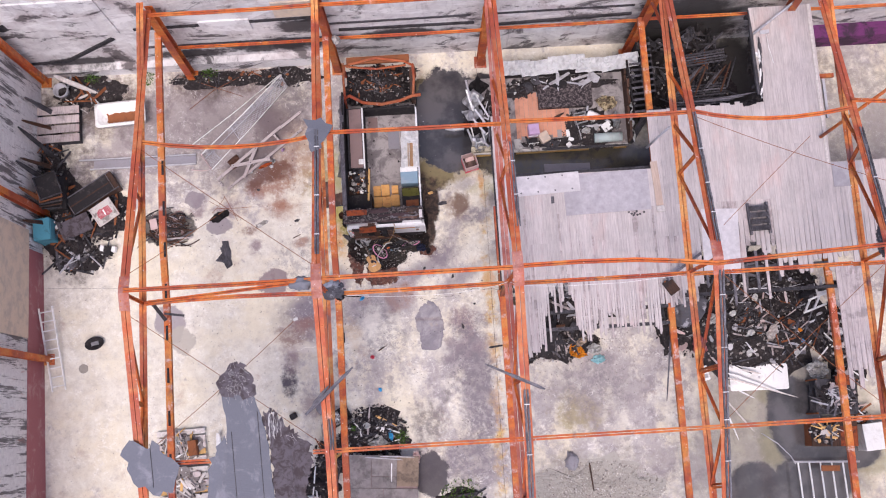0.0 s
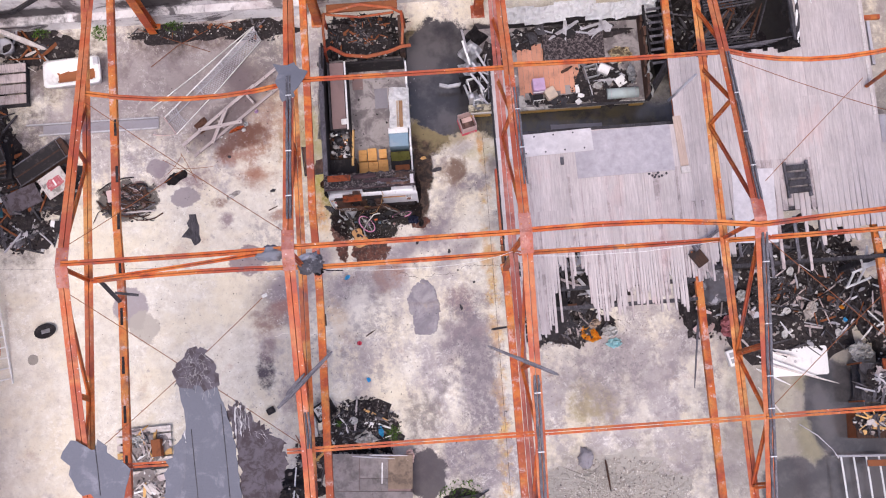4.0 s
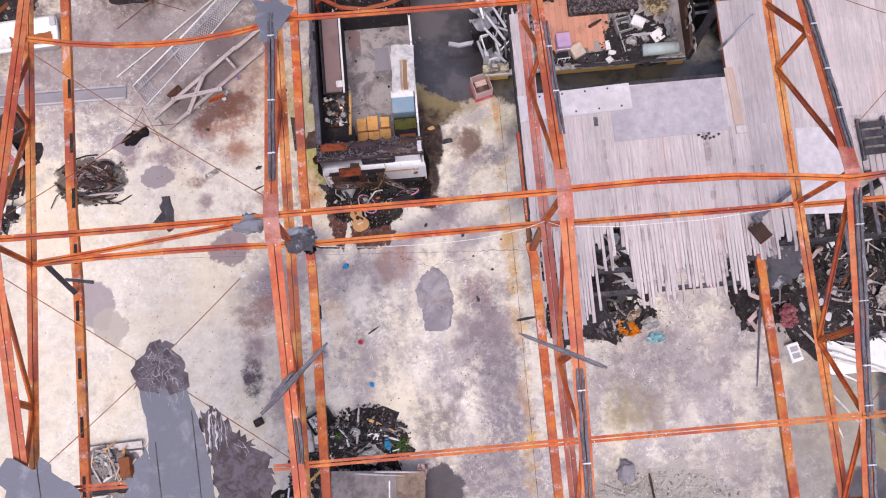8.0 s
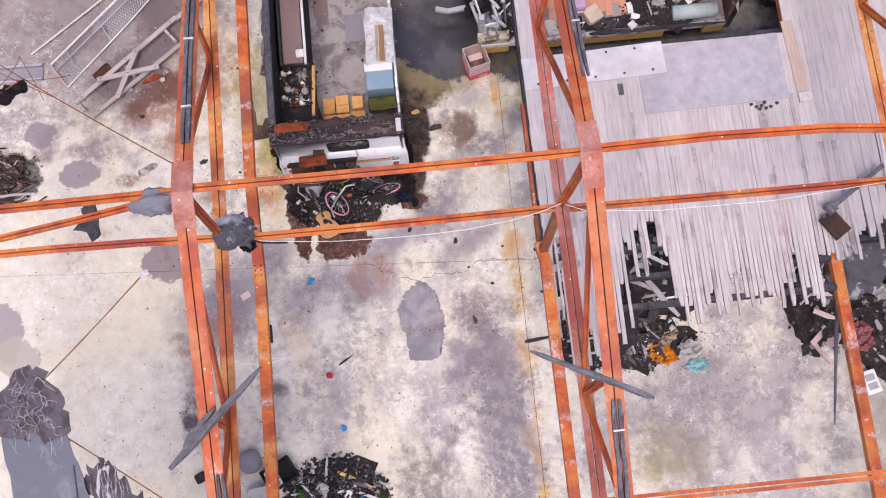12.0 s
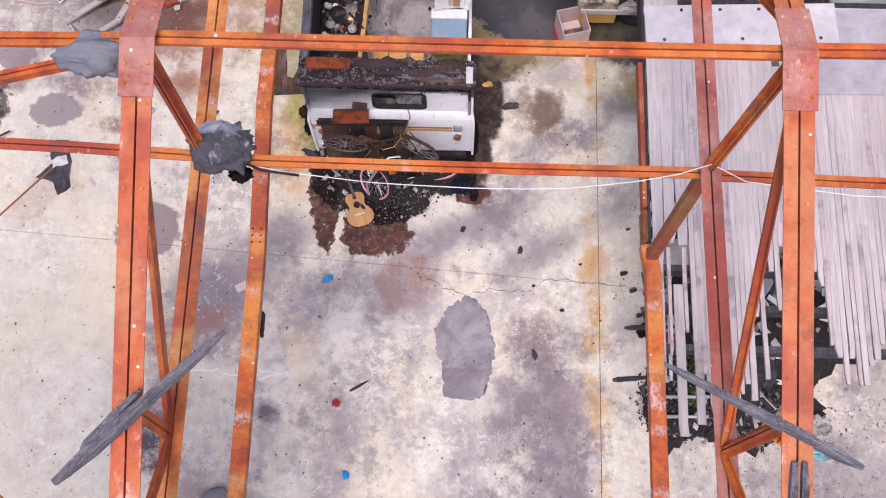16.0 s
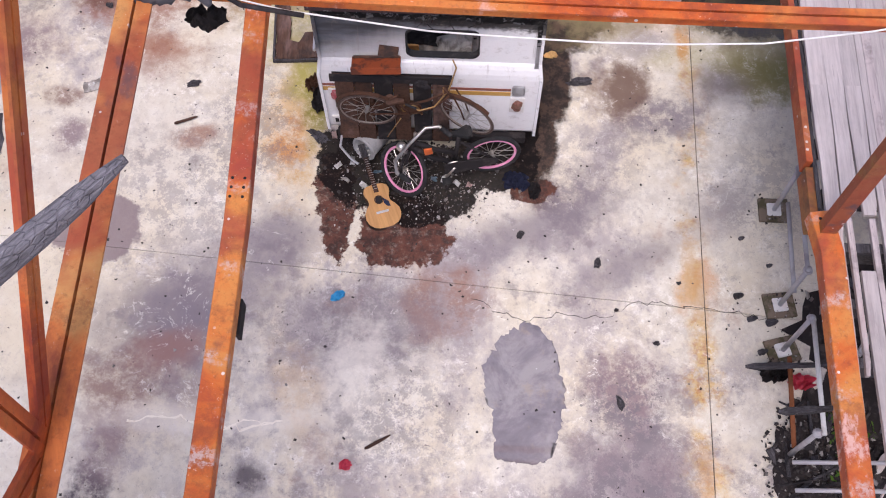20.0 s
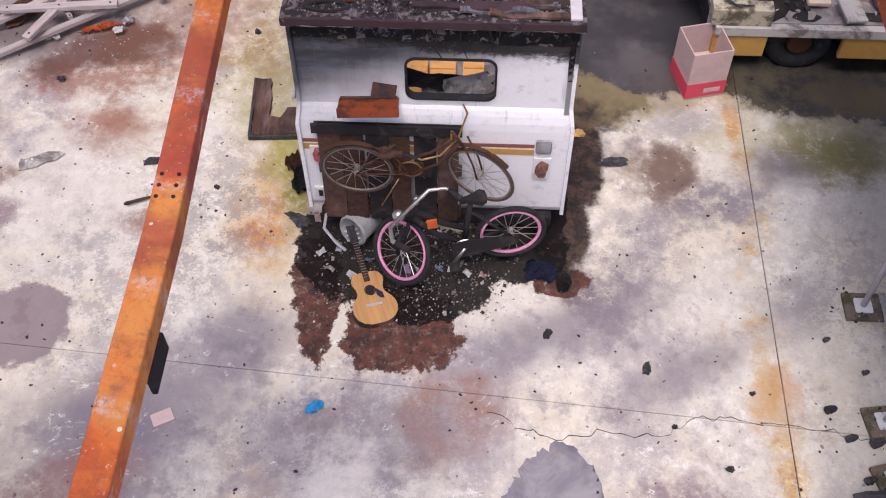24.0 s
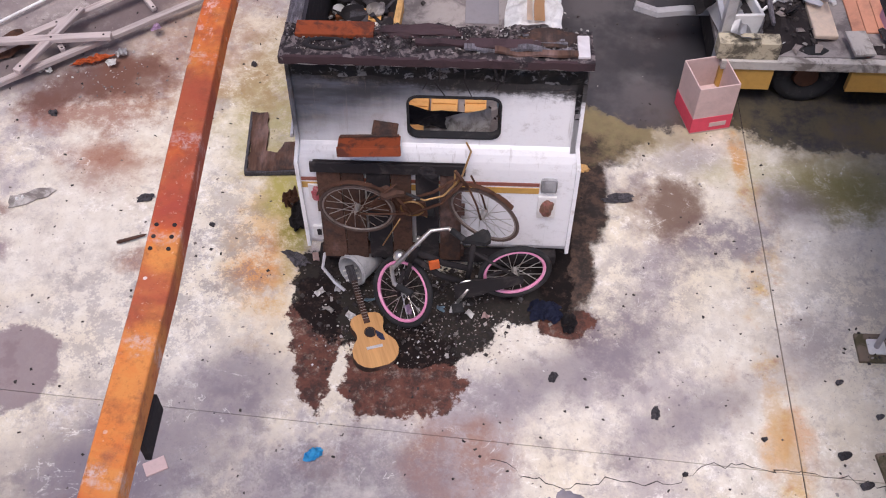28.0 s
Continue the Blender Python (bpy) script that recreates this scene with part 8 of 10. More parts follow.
rag("scorched yellow foam slab in the caravan", 4.8, 8.66, 0.6, 0.42, 0.03, 71, make_paint("yellow_foam", (0.66, 0.55, 0.36), (0.1, 0.07, 0.05), 0.9, 0.9, 9, lo=0.46, hi=0.56), "foam", "foam_slab", lambda x, y: F, 0.06)
heap("rubbish_heap", "black ash and broken household things in the caravan", 4.3, 8.0, 0.78, 0.55, 0.1, 10, 77, ("black", "char", "metal"), lambda x, y: F, 420, 70, tilt=12, crumb=0.04)
heap("rubbish_heap", "black soot and burnt scraps in the caravan", 1.6, 8.3, 0.5, 0.8, 0.2, 16, 78, ("metal", "white", "black", "grey"), lambda x, y: F, 160, 60, tilt=25, crumb=0.05)
heap("rubbish_heap", "black soot and burnt scraps on the caravan floor", 2.3, 9.2, 0.5, 0.25, 0.12, 6, 79, ("black", "char"), lambda x, y: F, 100, 10, tilt=15, crumb=0.05)
heap("rubbish_heap", "black soot and scraps along the caravan's burnt wall", 3.6, 9.3, 1.5, 0.22, 0.15, 18, 177, ("black", "char", "metal"), lambda x, y: F + 0.05, 160, 30, tilt=15, crumb=0.05)
heap("rubbish_heap", "black scraps along the caravan's sill", 3.2, 7.62, 0.9, 0.12, 0.06, 8, 178, ("black", "char"), lambda x, y: F, 140, 50, tilt=12, crumb=0.03)
for i, (nm, lb, x, y, sx, sy, sz, m, rz) in enumerate((("paper_sheet", "white paper sheet", 4.74, 7.97, 0.26, 0.24, 0.02, WHITE, 30), ("paper_sheet", "pale folded paper", 3.66, 7.85, 0.1, 0.2, 0.02, WHITE, 4), ("packet", "white packet", 3.73, 7.67, 0.16, 0.1, 0.05, WHITE, -15),
        ("packet", "white packet", 3.66, 7.52, 0.14, 0.13, 0.03, WHITE, 35), ("picture", "black scorched picture frame", 3.54, 7.63, 0.16, 0.18, 0.03, BLACK, 30), ("white_box", "white plastic box", 4.33, 8.27, 0.28, 0.22, 0.2, WHITE, -28), ("booklet", "soiled booklet", 2.25, 7.62, 0.2, 0.3, 0.03, DIRTY_WHITE, 10), ("tan_board", "pale tan board", 1.95, 7.95, 0.22, 0.5, 0.05, TAN, 4))):
    loose_box(nm, lb + " lying in the caravan", nm.replace("_", " "), x, y, F + 0.06, sx, sy, sz, m, rz, 5, 4, min(0.02, sz * 0.3))
cr_ = thing("storage_crate", "open dark grey crate with rubbish in it", "crate", 4.02, 8.24, F + 0.05, 4, 3, 12)
for x0, x1, y0, y1 in ((-0.17, 0.17, -0.15, -0.13), (-0.17, 0.17, 0.13, 0.15), (-0.17, -0.15, -0.129, 0.129), (0.15, 0.17, -0.129, 0.129)):
    part("side", box_bm((x0, y0, 0.0), (x1, y1, 0.2), 0.005), GREYPLASTIC, cr_)
part("bottom", box_bm((-0.149, -0.129, 0.0), (0.149, 0.129, 0.02)), BLACK, cr_)
add_bits("crate_rubbish", 60, lambda r: (r.uniform(-0.13, 0.13), r.uniform(-0.11, 0.11), r.uniform(0.03, 0.1)), 0.035, 301, ASH, cr_)
for x, y, r, m, lb in ((4.42, 7.98, 0.09, GREYPLASTIC, "round grey lid"), (3.85, 7.75, 0.07, BLACK, "burnt round tin"), (1.72, 8.35, 0.14, WHITE, "white ring frame")):
    bm = bm_new()
    add_ring(bm, pose(x, y, F + 0.1, 8, 5, 0) @ Matrix.Diagonal((1, 1, 0.8, 1)), r, 0.018, 22, 6)
    if m is not WHITE:
        bmesh.ops.create_cone(bm, cap_ends=True, segments=20, radius1=r, radius2=r * 0.9, depth=0.02, matrix=pose(x, y, F + 0.1, 8, 5, 0))
    tagged(part("tin_plate" if m is not WHITE else "hoop", bm, m, None, "", True), lb + " lying in the caravan", "plate" if m is not WHITE else "ring")
rag("crumpled white plastic in the caravan", 4.16, 7.88, 0.24, 0.2, 0.08, 305, WHITE, "plastic", "plastic_scrap", lambda x, y: F, 0.14)
rag("torn white skin scrap in the caravan", 5.0, 8.1, 0.2, 0.5, 0.08, 306, ALU, "metal scrap", "metal_scrap", lambda x, y: F, 0.2)
rag("melted orange plastic lump on the caravan floor", 3.29, 7.58, 0.16, 0.12, 0.03, 307, ORANGE, "plastic", "plastic_scrap", lambda x, y: F, 0.04)
bs_ = thing("wire_basket", "white wire basket beside the lilac drawers", "basket", 2.68, 7.68, F + 0.02, 0, 0, 3)
for i in range(4):
    part("front_bar", box_bm((-0.13 + 0.08 * i, -0.1, 0.0), (-0.12 + 0.08 * i, -0.09, 0.2)), WHITE, bs_)
for y0 in (-0.1, 0.1):
    part("rim_bar", box_bm((-0.14, y0 - 0.008, 0.19), (0.14, y0 + 0.008, 0.206)), WHITE, bs_)
part("contents", box_bm((-0.12, -0.08, 0.0), (0.12, 0.08, 0.12), 0.02), BLACK, bs_)
tr_ = thing("front_trough", "open white metal trough full of soot", "trough", 1.12, 7.95, F + 0.02, 0, 6, 12)
for x0, x1, y0, y1 in ((-0.15, 0.15, -0.29, -0.26), (-0.15, 0.15, 0.26, 0.29), (-0.15, -0.12, -0.259, 0.259), (0.12, 0.15, -0.259, 0.259)):
    part("side", box_bm((x0, y0, 0.0), (x1, y1, 0.3), 0.006), WHITE, tr_)
part("bottom", box_bm((-0.119, -0.259, 0.0), (0.119, 0.259, 0.2)), BLACK, tr_)
loose_timber((3.3, 8.3, F + 0.05), (3.6, 8.45, F + 0.06), 0.08, 0.04, "short charred plank on the caravan floor", BROWN_WOOD, 12)
loose_timber((2.9, 7.45, F + 0.03), (5.3, 7.42, F + 0.05), 0.08, 0.03, "charred strip along the caravan sill", CHAR, 13)
# burnt stack between caravan and truss
heap("burnt_stack", "burnt black shelving collapsed against the wall", 5.75, 9.4, 0.35, 0.9, 0.7, 26, 81, ("char", "black", "metal"), None, 160, 8, tilt=35)
floor_plate("floating_board", [(3.0, 6.75), (4.3, 6.72), (4.3, 7.15), (3.0, 7.18)], PATCHC, 0.02, "grey board lying in the puddle", "board", 9, 0.004, 0.2, "")

# ---- cement patch, roof felt, bundles, cables ----
floor_plate("puddle", [(-0.5, 3.52), (-0.72, 3.35), (-0.88, 3.05), (-0.86, 2.75), (-0.78, 2.6), (-0.75, 2.18), (-0.5, 2.14), (-0.28, 2.16), (-0.14, 2.48), (-0.1, 2.85), (-0.2, 3.25), (-0.34, 3.46)], WATER, 0.005, "shallow puddle of rainwater on the slab", "puddle", 15, 0.012, 0.025, "")
floor_plate("dark_scorch", [(-6.1, 5.5), (-5.95, 5.5), (-5.88, 5.2), (-5.85, 4.75), (-6.02, 4.7), (-6.08, 4.9), (-6.3, 4.95), (-6.15, 5.15)], CHAR, 0.01, "flat black burnt scrap on the slab", "scrap", 17, 0.012, 0.1, "")
fc = tagged(part("hanging_scrap", crumple(0.46, 0.2, 18, 12, 0.07, 91, 9.0, rounded=True), SOOT, None, "", True), "burnt black sheet caught where the tie rods cross", "scrap")
fc.matrix_basis = pose(-4.82, 4.86, 6.5, 0, 0, 24)
tagged(part("white_scrap", crumple(0.1, 0.06, 8, 6, 0.03, 92, 12.0), WHITE), "white scrap caught on a rod's end", "scrap").matrix_basis = pose(-3.15, 2.42, 7.2, 0, 0, 20)


def felt(name, label, outline, zfun, mat, seed, amp=0.05, step=0.15, thick=0.012, seams=()):
    """A torn sheet of roofing with a ragged edge, following zfun(x, y)."""
    pts = ragged(outline, step, amp, seed)
    bm = bm_new()
    vs = [bm.verts.new((x, y, zfun(x, y))) for x, y in pts]
    bm.faces.new(vs)
    bmesh.ops.triangulate(bm, faces=bm.faces[:])
    bmesh.ops.subdivide_edges(bm, edges=bm.edges[:], cuts=2, use_grid_fill=True)
    for v in bm.verts:
        v.co.z = zfun(v.co.x, v.co.y) + 0.03 * noise.noise(v.co * 2.5)
    bmesh.ops.recalc_face_normals(bm, faces=bm.faces)
    top, rim = bm.faces[:], [e for e in bm.edges if len(e.link_faces) == 1]
    low = {v: bm.verts.new(v.co - Vector((0, 0, thick))) for v in bm.verts[:]}
    for f in top:
        bm.faces.new([low[v] for v in reversed(f.verts)])
    for e in rim:
        a, b = e.verts
        bm.faces.new((a, b, low[b], low[a]))
    bmesh.ops.recalc_face_normals(bm, faces=bm.faces)
    ob = tagged(part(name, bm, mat), label, "roofing felt", group="torn roofing")
    for x, y0, y1 in seams:
        sb = bm_new()
        for i in range(24):
            ya, yb = y0 + (y1 - y0) * i / 24, y0 + (y1 - y0) * (i + 1) / 24
            add_bar(sb, (x, ya, zfun(x, ya) + 0.03 * noise.noise(Vector((x, ya, zfun(x, ya))) * 2.5) + 0.008), (x, yb, zfun(x, yb) + 0.03 * noise.noise(Vector((x, yb, zfun(x, yb))) * 2.5) + 0.008), 0.012, 0.01)
        part("lap_seam", sb, CHAR, ob)
    return ob


roof = lambda x, y: 7.42 - 0.285 * abs(y - RIDGE_Y) - 0.12
felt("roofing_felt", "large torn sheet of grey roofing felt sagging over the rafters", [(-4.86, 0.92), (-4.8, 0.53), (-4.8, 0.27), (-4.86, -0.5), (-5.1, -1.2), (-5.2, -3.9), (-3.85, -3.9), (-3.93, -0.3), (-3.97, 0.2), (-4.08, 0.62), (-4.13, 0.7), (-4.19, 0.94), (-4.28, 1.15), (-4.6, 1.12)], lambda x, y: roof(x, y), TAR, 21, 0.012, 0.14, seams=((-4.12, 0.6, -3.8), (-4.7, 0.2, -3.8)))
cap = felt("roofing_felt", "dark stained piece of torn roofing felt with frayed fibres", [(-4.5, 1.66), (-4.62, 1.6), (-4.7, 1.5), (-4.84, 1.36), (-4.93, 1.22), (-4.92, 1.0), (-4.82, 0.9), (-4.72, 0.98), (-4.6, 0.86), (-4.5, 0.98), (-4.38, 0.84), (-4.3, 1.0), (-4.16, 0.9), (-4.09, 1.02), (-4.14, 1.3), (-4.26, 1.45), (-4.34, 1.62)], lambda x, y: roof(x, y) + 0.025 - 0.05 * (x + 4.5) ** 2, TAR_RED, 22, 0.03, 0.05)
felt("roofing_felt", "narrow grey strip of torn roofing felt", [(-4.82, 0.2), (-4.92, 0.03), (-5.2, -0.4), (-5.36, -1.2), (-5.42, -3.9), (-5.18, -3.9), (-5.08, -1.2), (-4.84, -0.5)], lambda x, y: roof(x, y) - 0.03, TAR, 28, 0.03, 0.08)
frayed = felt("roofing_felt", "dark stained torn roofing felt with frayed edges", [(-4.06, 0.5), (-3.98, 0.62), (-3.93, 0.42), (-3.86, 0.7), (-3.8, 0.5), (-3.75, 0.64), (-3.7, 0.4), (-3.62, 0.48), (-3.58, 0.24), (-3.48, 0.3), (-3.42, 0.08), (-3.3, 0.14), (-3.22, -0.06), (-3.1, -0.1), (-3.05, -0.5), (-3.2, -1.0), (-3.3, -1.6), (-3.5, -3.9), (-3.84, -3.9), (-3.94, 0.0)], lambda x, y: roof(x, y) - 0.04 - 0.1 * abs(x + 3.9), TAR_RED, 23, 0.03, 0.05)
fr_ = random.Random(61)


def fibres(owner, n, xs, ys, curl, length, a_mid=None):
    """Fine bleached threads that stand off a torn edge."""
    for i in range(n):
        x0, y0 = fr_.uniform(*xs), fr_.uniform(*ys)
        pts, a0 = [], fr_.uniform(0, 6.3) if a_mid is None else a_mid + fr_.uniform(-0.25, 0.25)
        for q in range(9):
            pts.append((x0, y0, roof(x0, y0) + 0.045 + fr_.uniform(0.0, 0.03)))
            x0, y0, a0 = x0 + length * math.cos(a0), y0 + length * math.sin(a0), a0 + fr_.uniform(-curl, curl)
        bm = bm_new()
        add_tube(bm, pts, fr_.uniform(0.0012, 0.0026), 3)
        part("fibre", bm, FIBRE, owner, "pale frayed fibre")


fibres(cap, 60, (-4.72, -4.3), (1.02, 1.5), 0.9, 0.02)
fibres(cap, 12, (-4.9, -4.15), (0.86, 1.0), 0.3, 0.022, -1.5)
fibres(frayed, 22, (-3.96, -3.6), (0.3, 0.62), 0.12, 0.04, -1.5)
fibres(frayed, 10, (-3.6, -3.2), (0.0, 0.25), 0.4, 0.022, -1.0)
for x0, w0, y0, y1 in ((-3.9, 0.03, 0.6, -0.1), (-3.8, 0.022, 0.58, 0.0), (-3.72, 0.016, 0.5, 0.1)):
    bm = bm_new()
    add_prism(bm, ragged([(x0, y0), (x0 + w0, y0 + 0.03), (x0 + w0 * 0.6, y1), (x0 + 0.1 * w0, y1 + 0.05)], 0.05, 0.01, int(-x0 * 100)), roof(x0, 0.3) + 0.02, roof(x0, 0.3) + 0.028)
    part("torn_tuft", bm, FIBRE, frayed, "bleached tuft of torn fibre")
felt("roofing_felt", "torn grey roofing felt draped over the truss", [(-6.98, 0.02), (-6.75, 0.1), (-6.5, -0.08), (-6.3, 0.12), (-6.05, -0.2), (-5.86, -0.45), (-5.95, -0.9), (-6.3, -1.05), (-6.6, -0.8), (-6.85, -0.75), (-6.9, -0.3)], lambda x, y: roof(x, y) + 0.15, TAR, 24, 0.03, 0.12, seams=((-6.4, 0.05, -0.85),))
felt("roofing_felt", "scrap of roofing felt caught on the truss", [(-2.9, 6.95), (-2.6, 6.98), (-2.3, 6.75), (-2.42, 6.55), (-2.58, 6.2), (-2.75, 6.15), (-2.85, 6.5)], lambda x, y: roof(x, y) + 0.18, TAR, 25, 0.03, 0.1)


def bundle(label, x, y, z, sx, sy, sz, seed, mat=BLACK, fold=1.0):
    """A tarp gathered over a bar: rounded, with soft pleats and a torn lower hem."""
    bm = bm_new()
    bmesh.ops.create_icosphere(bm, subdivisions=5, radius=1.0)
    off = Vector((seed * 2.1, 0, 0))
    for v in bm.verts:
        c = v.co.copy()
        q = 0.95 + 0.32 * noise.noise(c * 1.3 + off)
        pleat = noise.noise(Vector((c.x * 2.2 + c.z * 1.5, c.y * 5.0, seed)))
        q += fold * (0.16 * abs(pleat) + 0.07 * abs(noise.noise(c * 5.5 + off)) + 0.03 * noise.noise(c * 14 + off))
        if c.z < -0.15:
            q *= 1 + 0.42 * max(0.0, noise.noise(Vector((c.x * 3.4, c.y * 3.4, seed)))) + 0.25 * abs(noise.noise(Vector((c.x * 11, c.y * 11, seed))))
        v.co = Vector((c.x * sx, c.y * sy, c.z * sz)) * q
    ob = tagged(part("scorched_tarp", bm, mat, None, "", True), label, "tarp", group="scorched tarps")
    ob.location = (x, y, z)
    return ob




def make_tarp():
    """A charcoal tarp with pale blotches; the highlight at its upper left is painted in."""
    k = Mat("scorched_tarp", 0.75, 0.0, 0.25)
    fine = k.noise(9, 8, 0.7)
    col = k.mix(fine, (0.05, 0.047, 0.055), (0.13, 0.125, 0.14))
    pale = k.math("MAXIMUM", k.blob(-2.62, 3.34, 0.16, 0.11, 0.3, 0.3, 0.2, 4.0), k.math("MULTIPLY", k.step(k.noise(2.2, 6, 0.65), 0.56, 0.62), 0.6))
    col = k.mix(pale, col, k.mix(fine, (0.34, 0.33, 0.36), (0.66, 0.65, 0.68)))
    k.bump(fine, 0.4, 0.008)
    return k.done(col)


BUNDLE = make_tarp()
bundle("scorched tarp bundle wrapped over the bottom chord", -2.52, 3.2, 5.72, 0.23, 0.19, 0.16, 3, BUNDLE)
bundle("grey scorched tarp wrapped round the ridge purlin", -2.98, 3.16, 7.28, 0.24, 0.13, 0.15, 5, make_paint("grey_tarp", (0.2, 0.2, 0.23), (0.07, 0.07, 0.08), 0.5, 0.75, 4))
bundle("dirty white plastic scrap caught on the column", -2.42, 10.0, 3.4, 0.09, 0.11, 0.1, 6, DIRTY_WHITE)
bundle("scorched tarp caught on the truss", 9.55, 3.4, 6.9, 0.3, 0.45, 0.2, 7, BUNDLE)
rag("hanging scorched rag under the bundle", -2.38, 3.06, 0.2, 0.16, 0.07, 44, BLACK, "rag", "rag", lambda x, y: 5.45, 0)


def cable(pts, r, mat, label, category="cable"):
    bm = bm_new()
    add_tube(bm, pts, r, 6)
    tagged(part("cable", bm, mat, None, "", True), label, category)


cable([(-2.45, 3.1, 5.62), (-2.0, 3.05, 5.53), (-1.3, 3.0, 5.47), (-0.9, 2.99, 5.455), (-0.5, 2.98, 5.45), (-0.1, 2.98, 5.455), (0.3, 2.99, 5.47), (0.8, 3.03, 5.54), (1.15, 3.08, 5.6), (1.4, 3.14, 5.68), (1.7, 3.05, 5.55), (2.6, 3.0, 5.42), (4.0, 3.0, 5.35), (5.5, 3.1, 5.35)], 0.0048, WHITE, "thin white cable slung along the chord purlin")
cable([(-2.45, 3.12, 5.7), (-2.2, 3.05, 5.56), (-1.9, 3.03, 5.52)], 0.013, BLACK, "charred end of the slung cable")
for pts in ([(-6.9, 9.3, 0.6), (-6.2, 9.8, 0.6), (-5.2, 10.3, 0.58), (-4.7, 10.35, 0.58)], [(-7.2, 10.3, 0.6), (-6.2, 9.9, 0.6), (-5.4, 9.6, 0.58)]):
    cable([(x, y, fz(x, y) + 0.02 + 0.05 * (j % 2)) for j, (x, y, z) in enumerate(pts)], 0.008, RUST, "rusty loose wire lying on the slab", "wire")

# litter on the bare slab west of the girder
pp_ = thing("torn_board", "torn scrap of dirty white board on the slab", "board", -5.0, 5.92, fz(-5.0, 5.92), 0, 0, 28)
bm = bm_new()
add_prism(bm, ragged([(-0.2, -0.07), (0.16, -0.07), (0.22, -0.03), (0.1, 0.05), (-0.16, 0.06)], 0.04, 0.008, 8), 0.004, 0.016)
part("panel", bm, DIRTY_WHITE, pp_)
for dx in (-0.11, -0.06):
    bm = bm_new()
    bmesh.ops.create_cone(bm, cap_ends=True, segments=10, radius1=0.014, radius2=0.01, depth=0.02, matrix=pose(dx, 0.01, 0.025))
    part("stud", bm, WHITE, pp_)
loose_timber(za(-4.15, 5.46, 0.02), za(-3.92, 5.56, 0.02), 0.03, 0.02, "thin brown stick on the slab", BROWN_WOOD, 431)
loose_box("tile_offcut", "small pinkish-brown tile offcut on the slab", "tile", -3.44, 3.53, fz(-3.44, 3.53) + 0.002, 0.16, 0.11, 0.012, CARTON, 28, bevel=0.002)
loose_timber(za(-1.95, 2.2, 0.02), za(-1.72, 2.34, 0.02), 0.035, 0.02, "thin brown stick on the slab", BROWN_WOOD, 432)
rag("grey coiled scrap beside the camper", -2.78, 6.03, 0.14, 0.22, 0.06, 433, OLDRUST, "scrap", "scrap")
add_bits("litter_specks", 90, lambda r: (lambda x, y: (x, y, fz(x, y) + 0.008))(r.uniform(-5.2, -4.3), r.gauss(7.4, 0.16)), 0.014, 434, SCRAP, label="white plastic specks beside the timber truss", category="litter")

# ---- west side: lattice mast, timber truss, tub, pallet, junk ----
lat = thing("chain_link_gate", "bent white tube gate with torn chain-link mesh lying on the slab", "gate")
tubes = [((-6.94, 8.2, 0.03), (-4.3, 10.12, 0.16)), ((-6.61, 7.97, 0.03), (-4.24, 10.08, 0.3)), ((-6.5, 7.8, 0.12), (-4.2, 9.98, 0.22)), ((-6.32, 7.53, 0.03), (-4.12, 9.8, 0.06))]
cw = [(Vector(za(*a)), Vector(za(*b))) for a, b in tubes]
for i, (a, b) in enumerate(cw):
    bm = bm_new()
    add_tube(bm, [a, a.lerp(b, 0.5) + Vector((0.02, -0.02, 0.0)), b], (0.017, 0.02, 0.014, 0.015)[i], 8)
    part("tube", bm, (PVC, WHITE, GALV, PVC)[i], lat, "", True)
for p, q, t in ((1, 3, 0.36), (1, 3, 0.0), (0, 3, 1.0), (1, 2, 0.62)):
    bm = bm_new()
    add_tube(bm, [cw[p][0].lerp(cw[p][1], t), cw[q][0].lerp(cw[q][1], t)], 0.013, 6)
    part("cross_tube", bm, GALV, lat)
# diamond mesh between the tubes, torn away over a part of its length
for p, q, t0, t1 in ((1, 3, 0.0, 0.12), (2, 3, 0.36, 1.0), (1, 2, 0.3, 1.0)):
    bm = bm_new()
    m = int((t1 - t0) * 60)
    for i in range(m):
        for up in (0, 1):
            ta, tb = t0 + (t1 - t0) * i / m, t0 + (t1 - t0) * min(m, i + 3) / m
            ta, tb = (ta, tb) if up else (tb, ta)
            add_bar(bm, cw[p][0].lerp(cw[p][1], ta), cw[q][0].lerp(cw[q][1], tb), 0.008, 0.006)
    part("wire_mesh", bm, GALV, lat, "grey chain-link mesh")["kind"] = "stuff"
bm = bm_new()
add_tube(bm, [za(-6.9, 7.55, 0.04), za(-6.6, 7.5, 0.05), za(-6.32, 7.53, 0.03), za(-6.61, 7.97, 0.06)], 0.014, 6)
part("end_frame", bm, CARTON, lat, "rust-tinged end frame")
ch = thing("steel_channel", "long pale steel channel lying on the slab", "channel")
for dy in (0.0, -0.27):
    bm = bm_new()
    add_bar(bm, za(-10.0 + (0.3 if dy else 0), 7.98 + dy, 0.03), za(-6.75, 7.98 + dy, 0.05), 0.035, 0.06)
    part("flange", bm, GALV, ch)
bm = bm_new()
add_bar(bm, za(-9.6, 7.845, 0.01), za(-6.75, 7.845, 0.02), 0.22, 0.012)
part("web_plate", bm, PATCHC, ch)

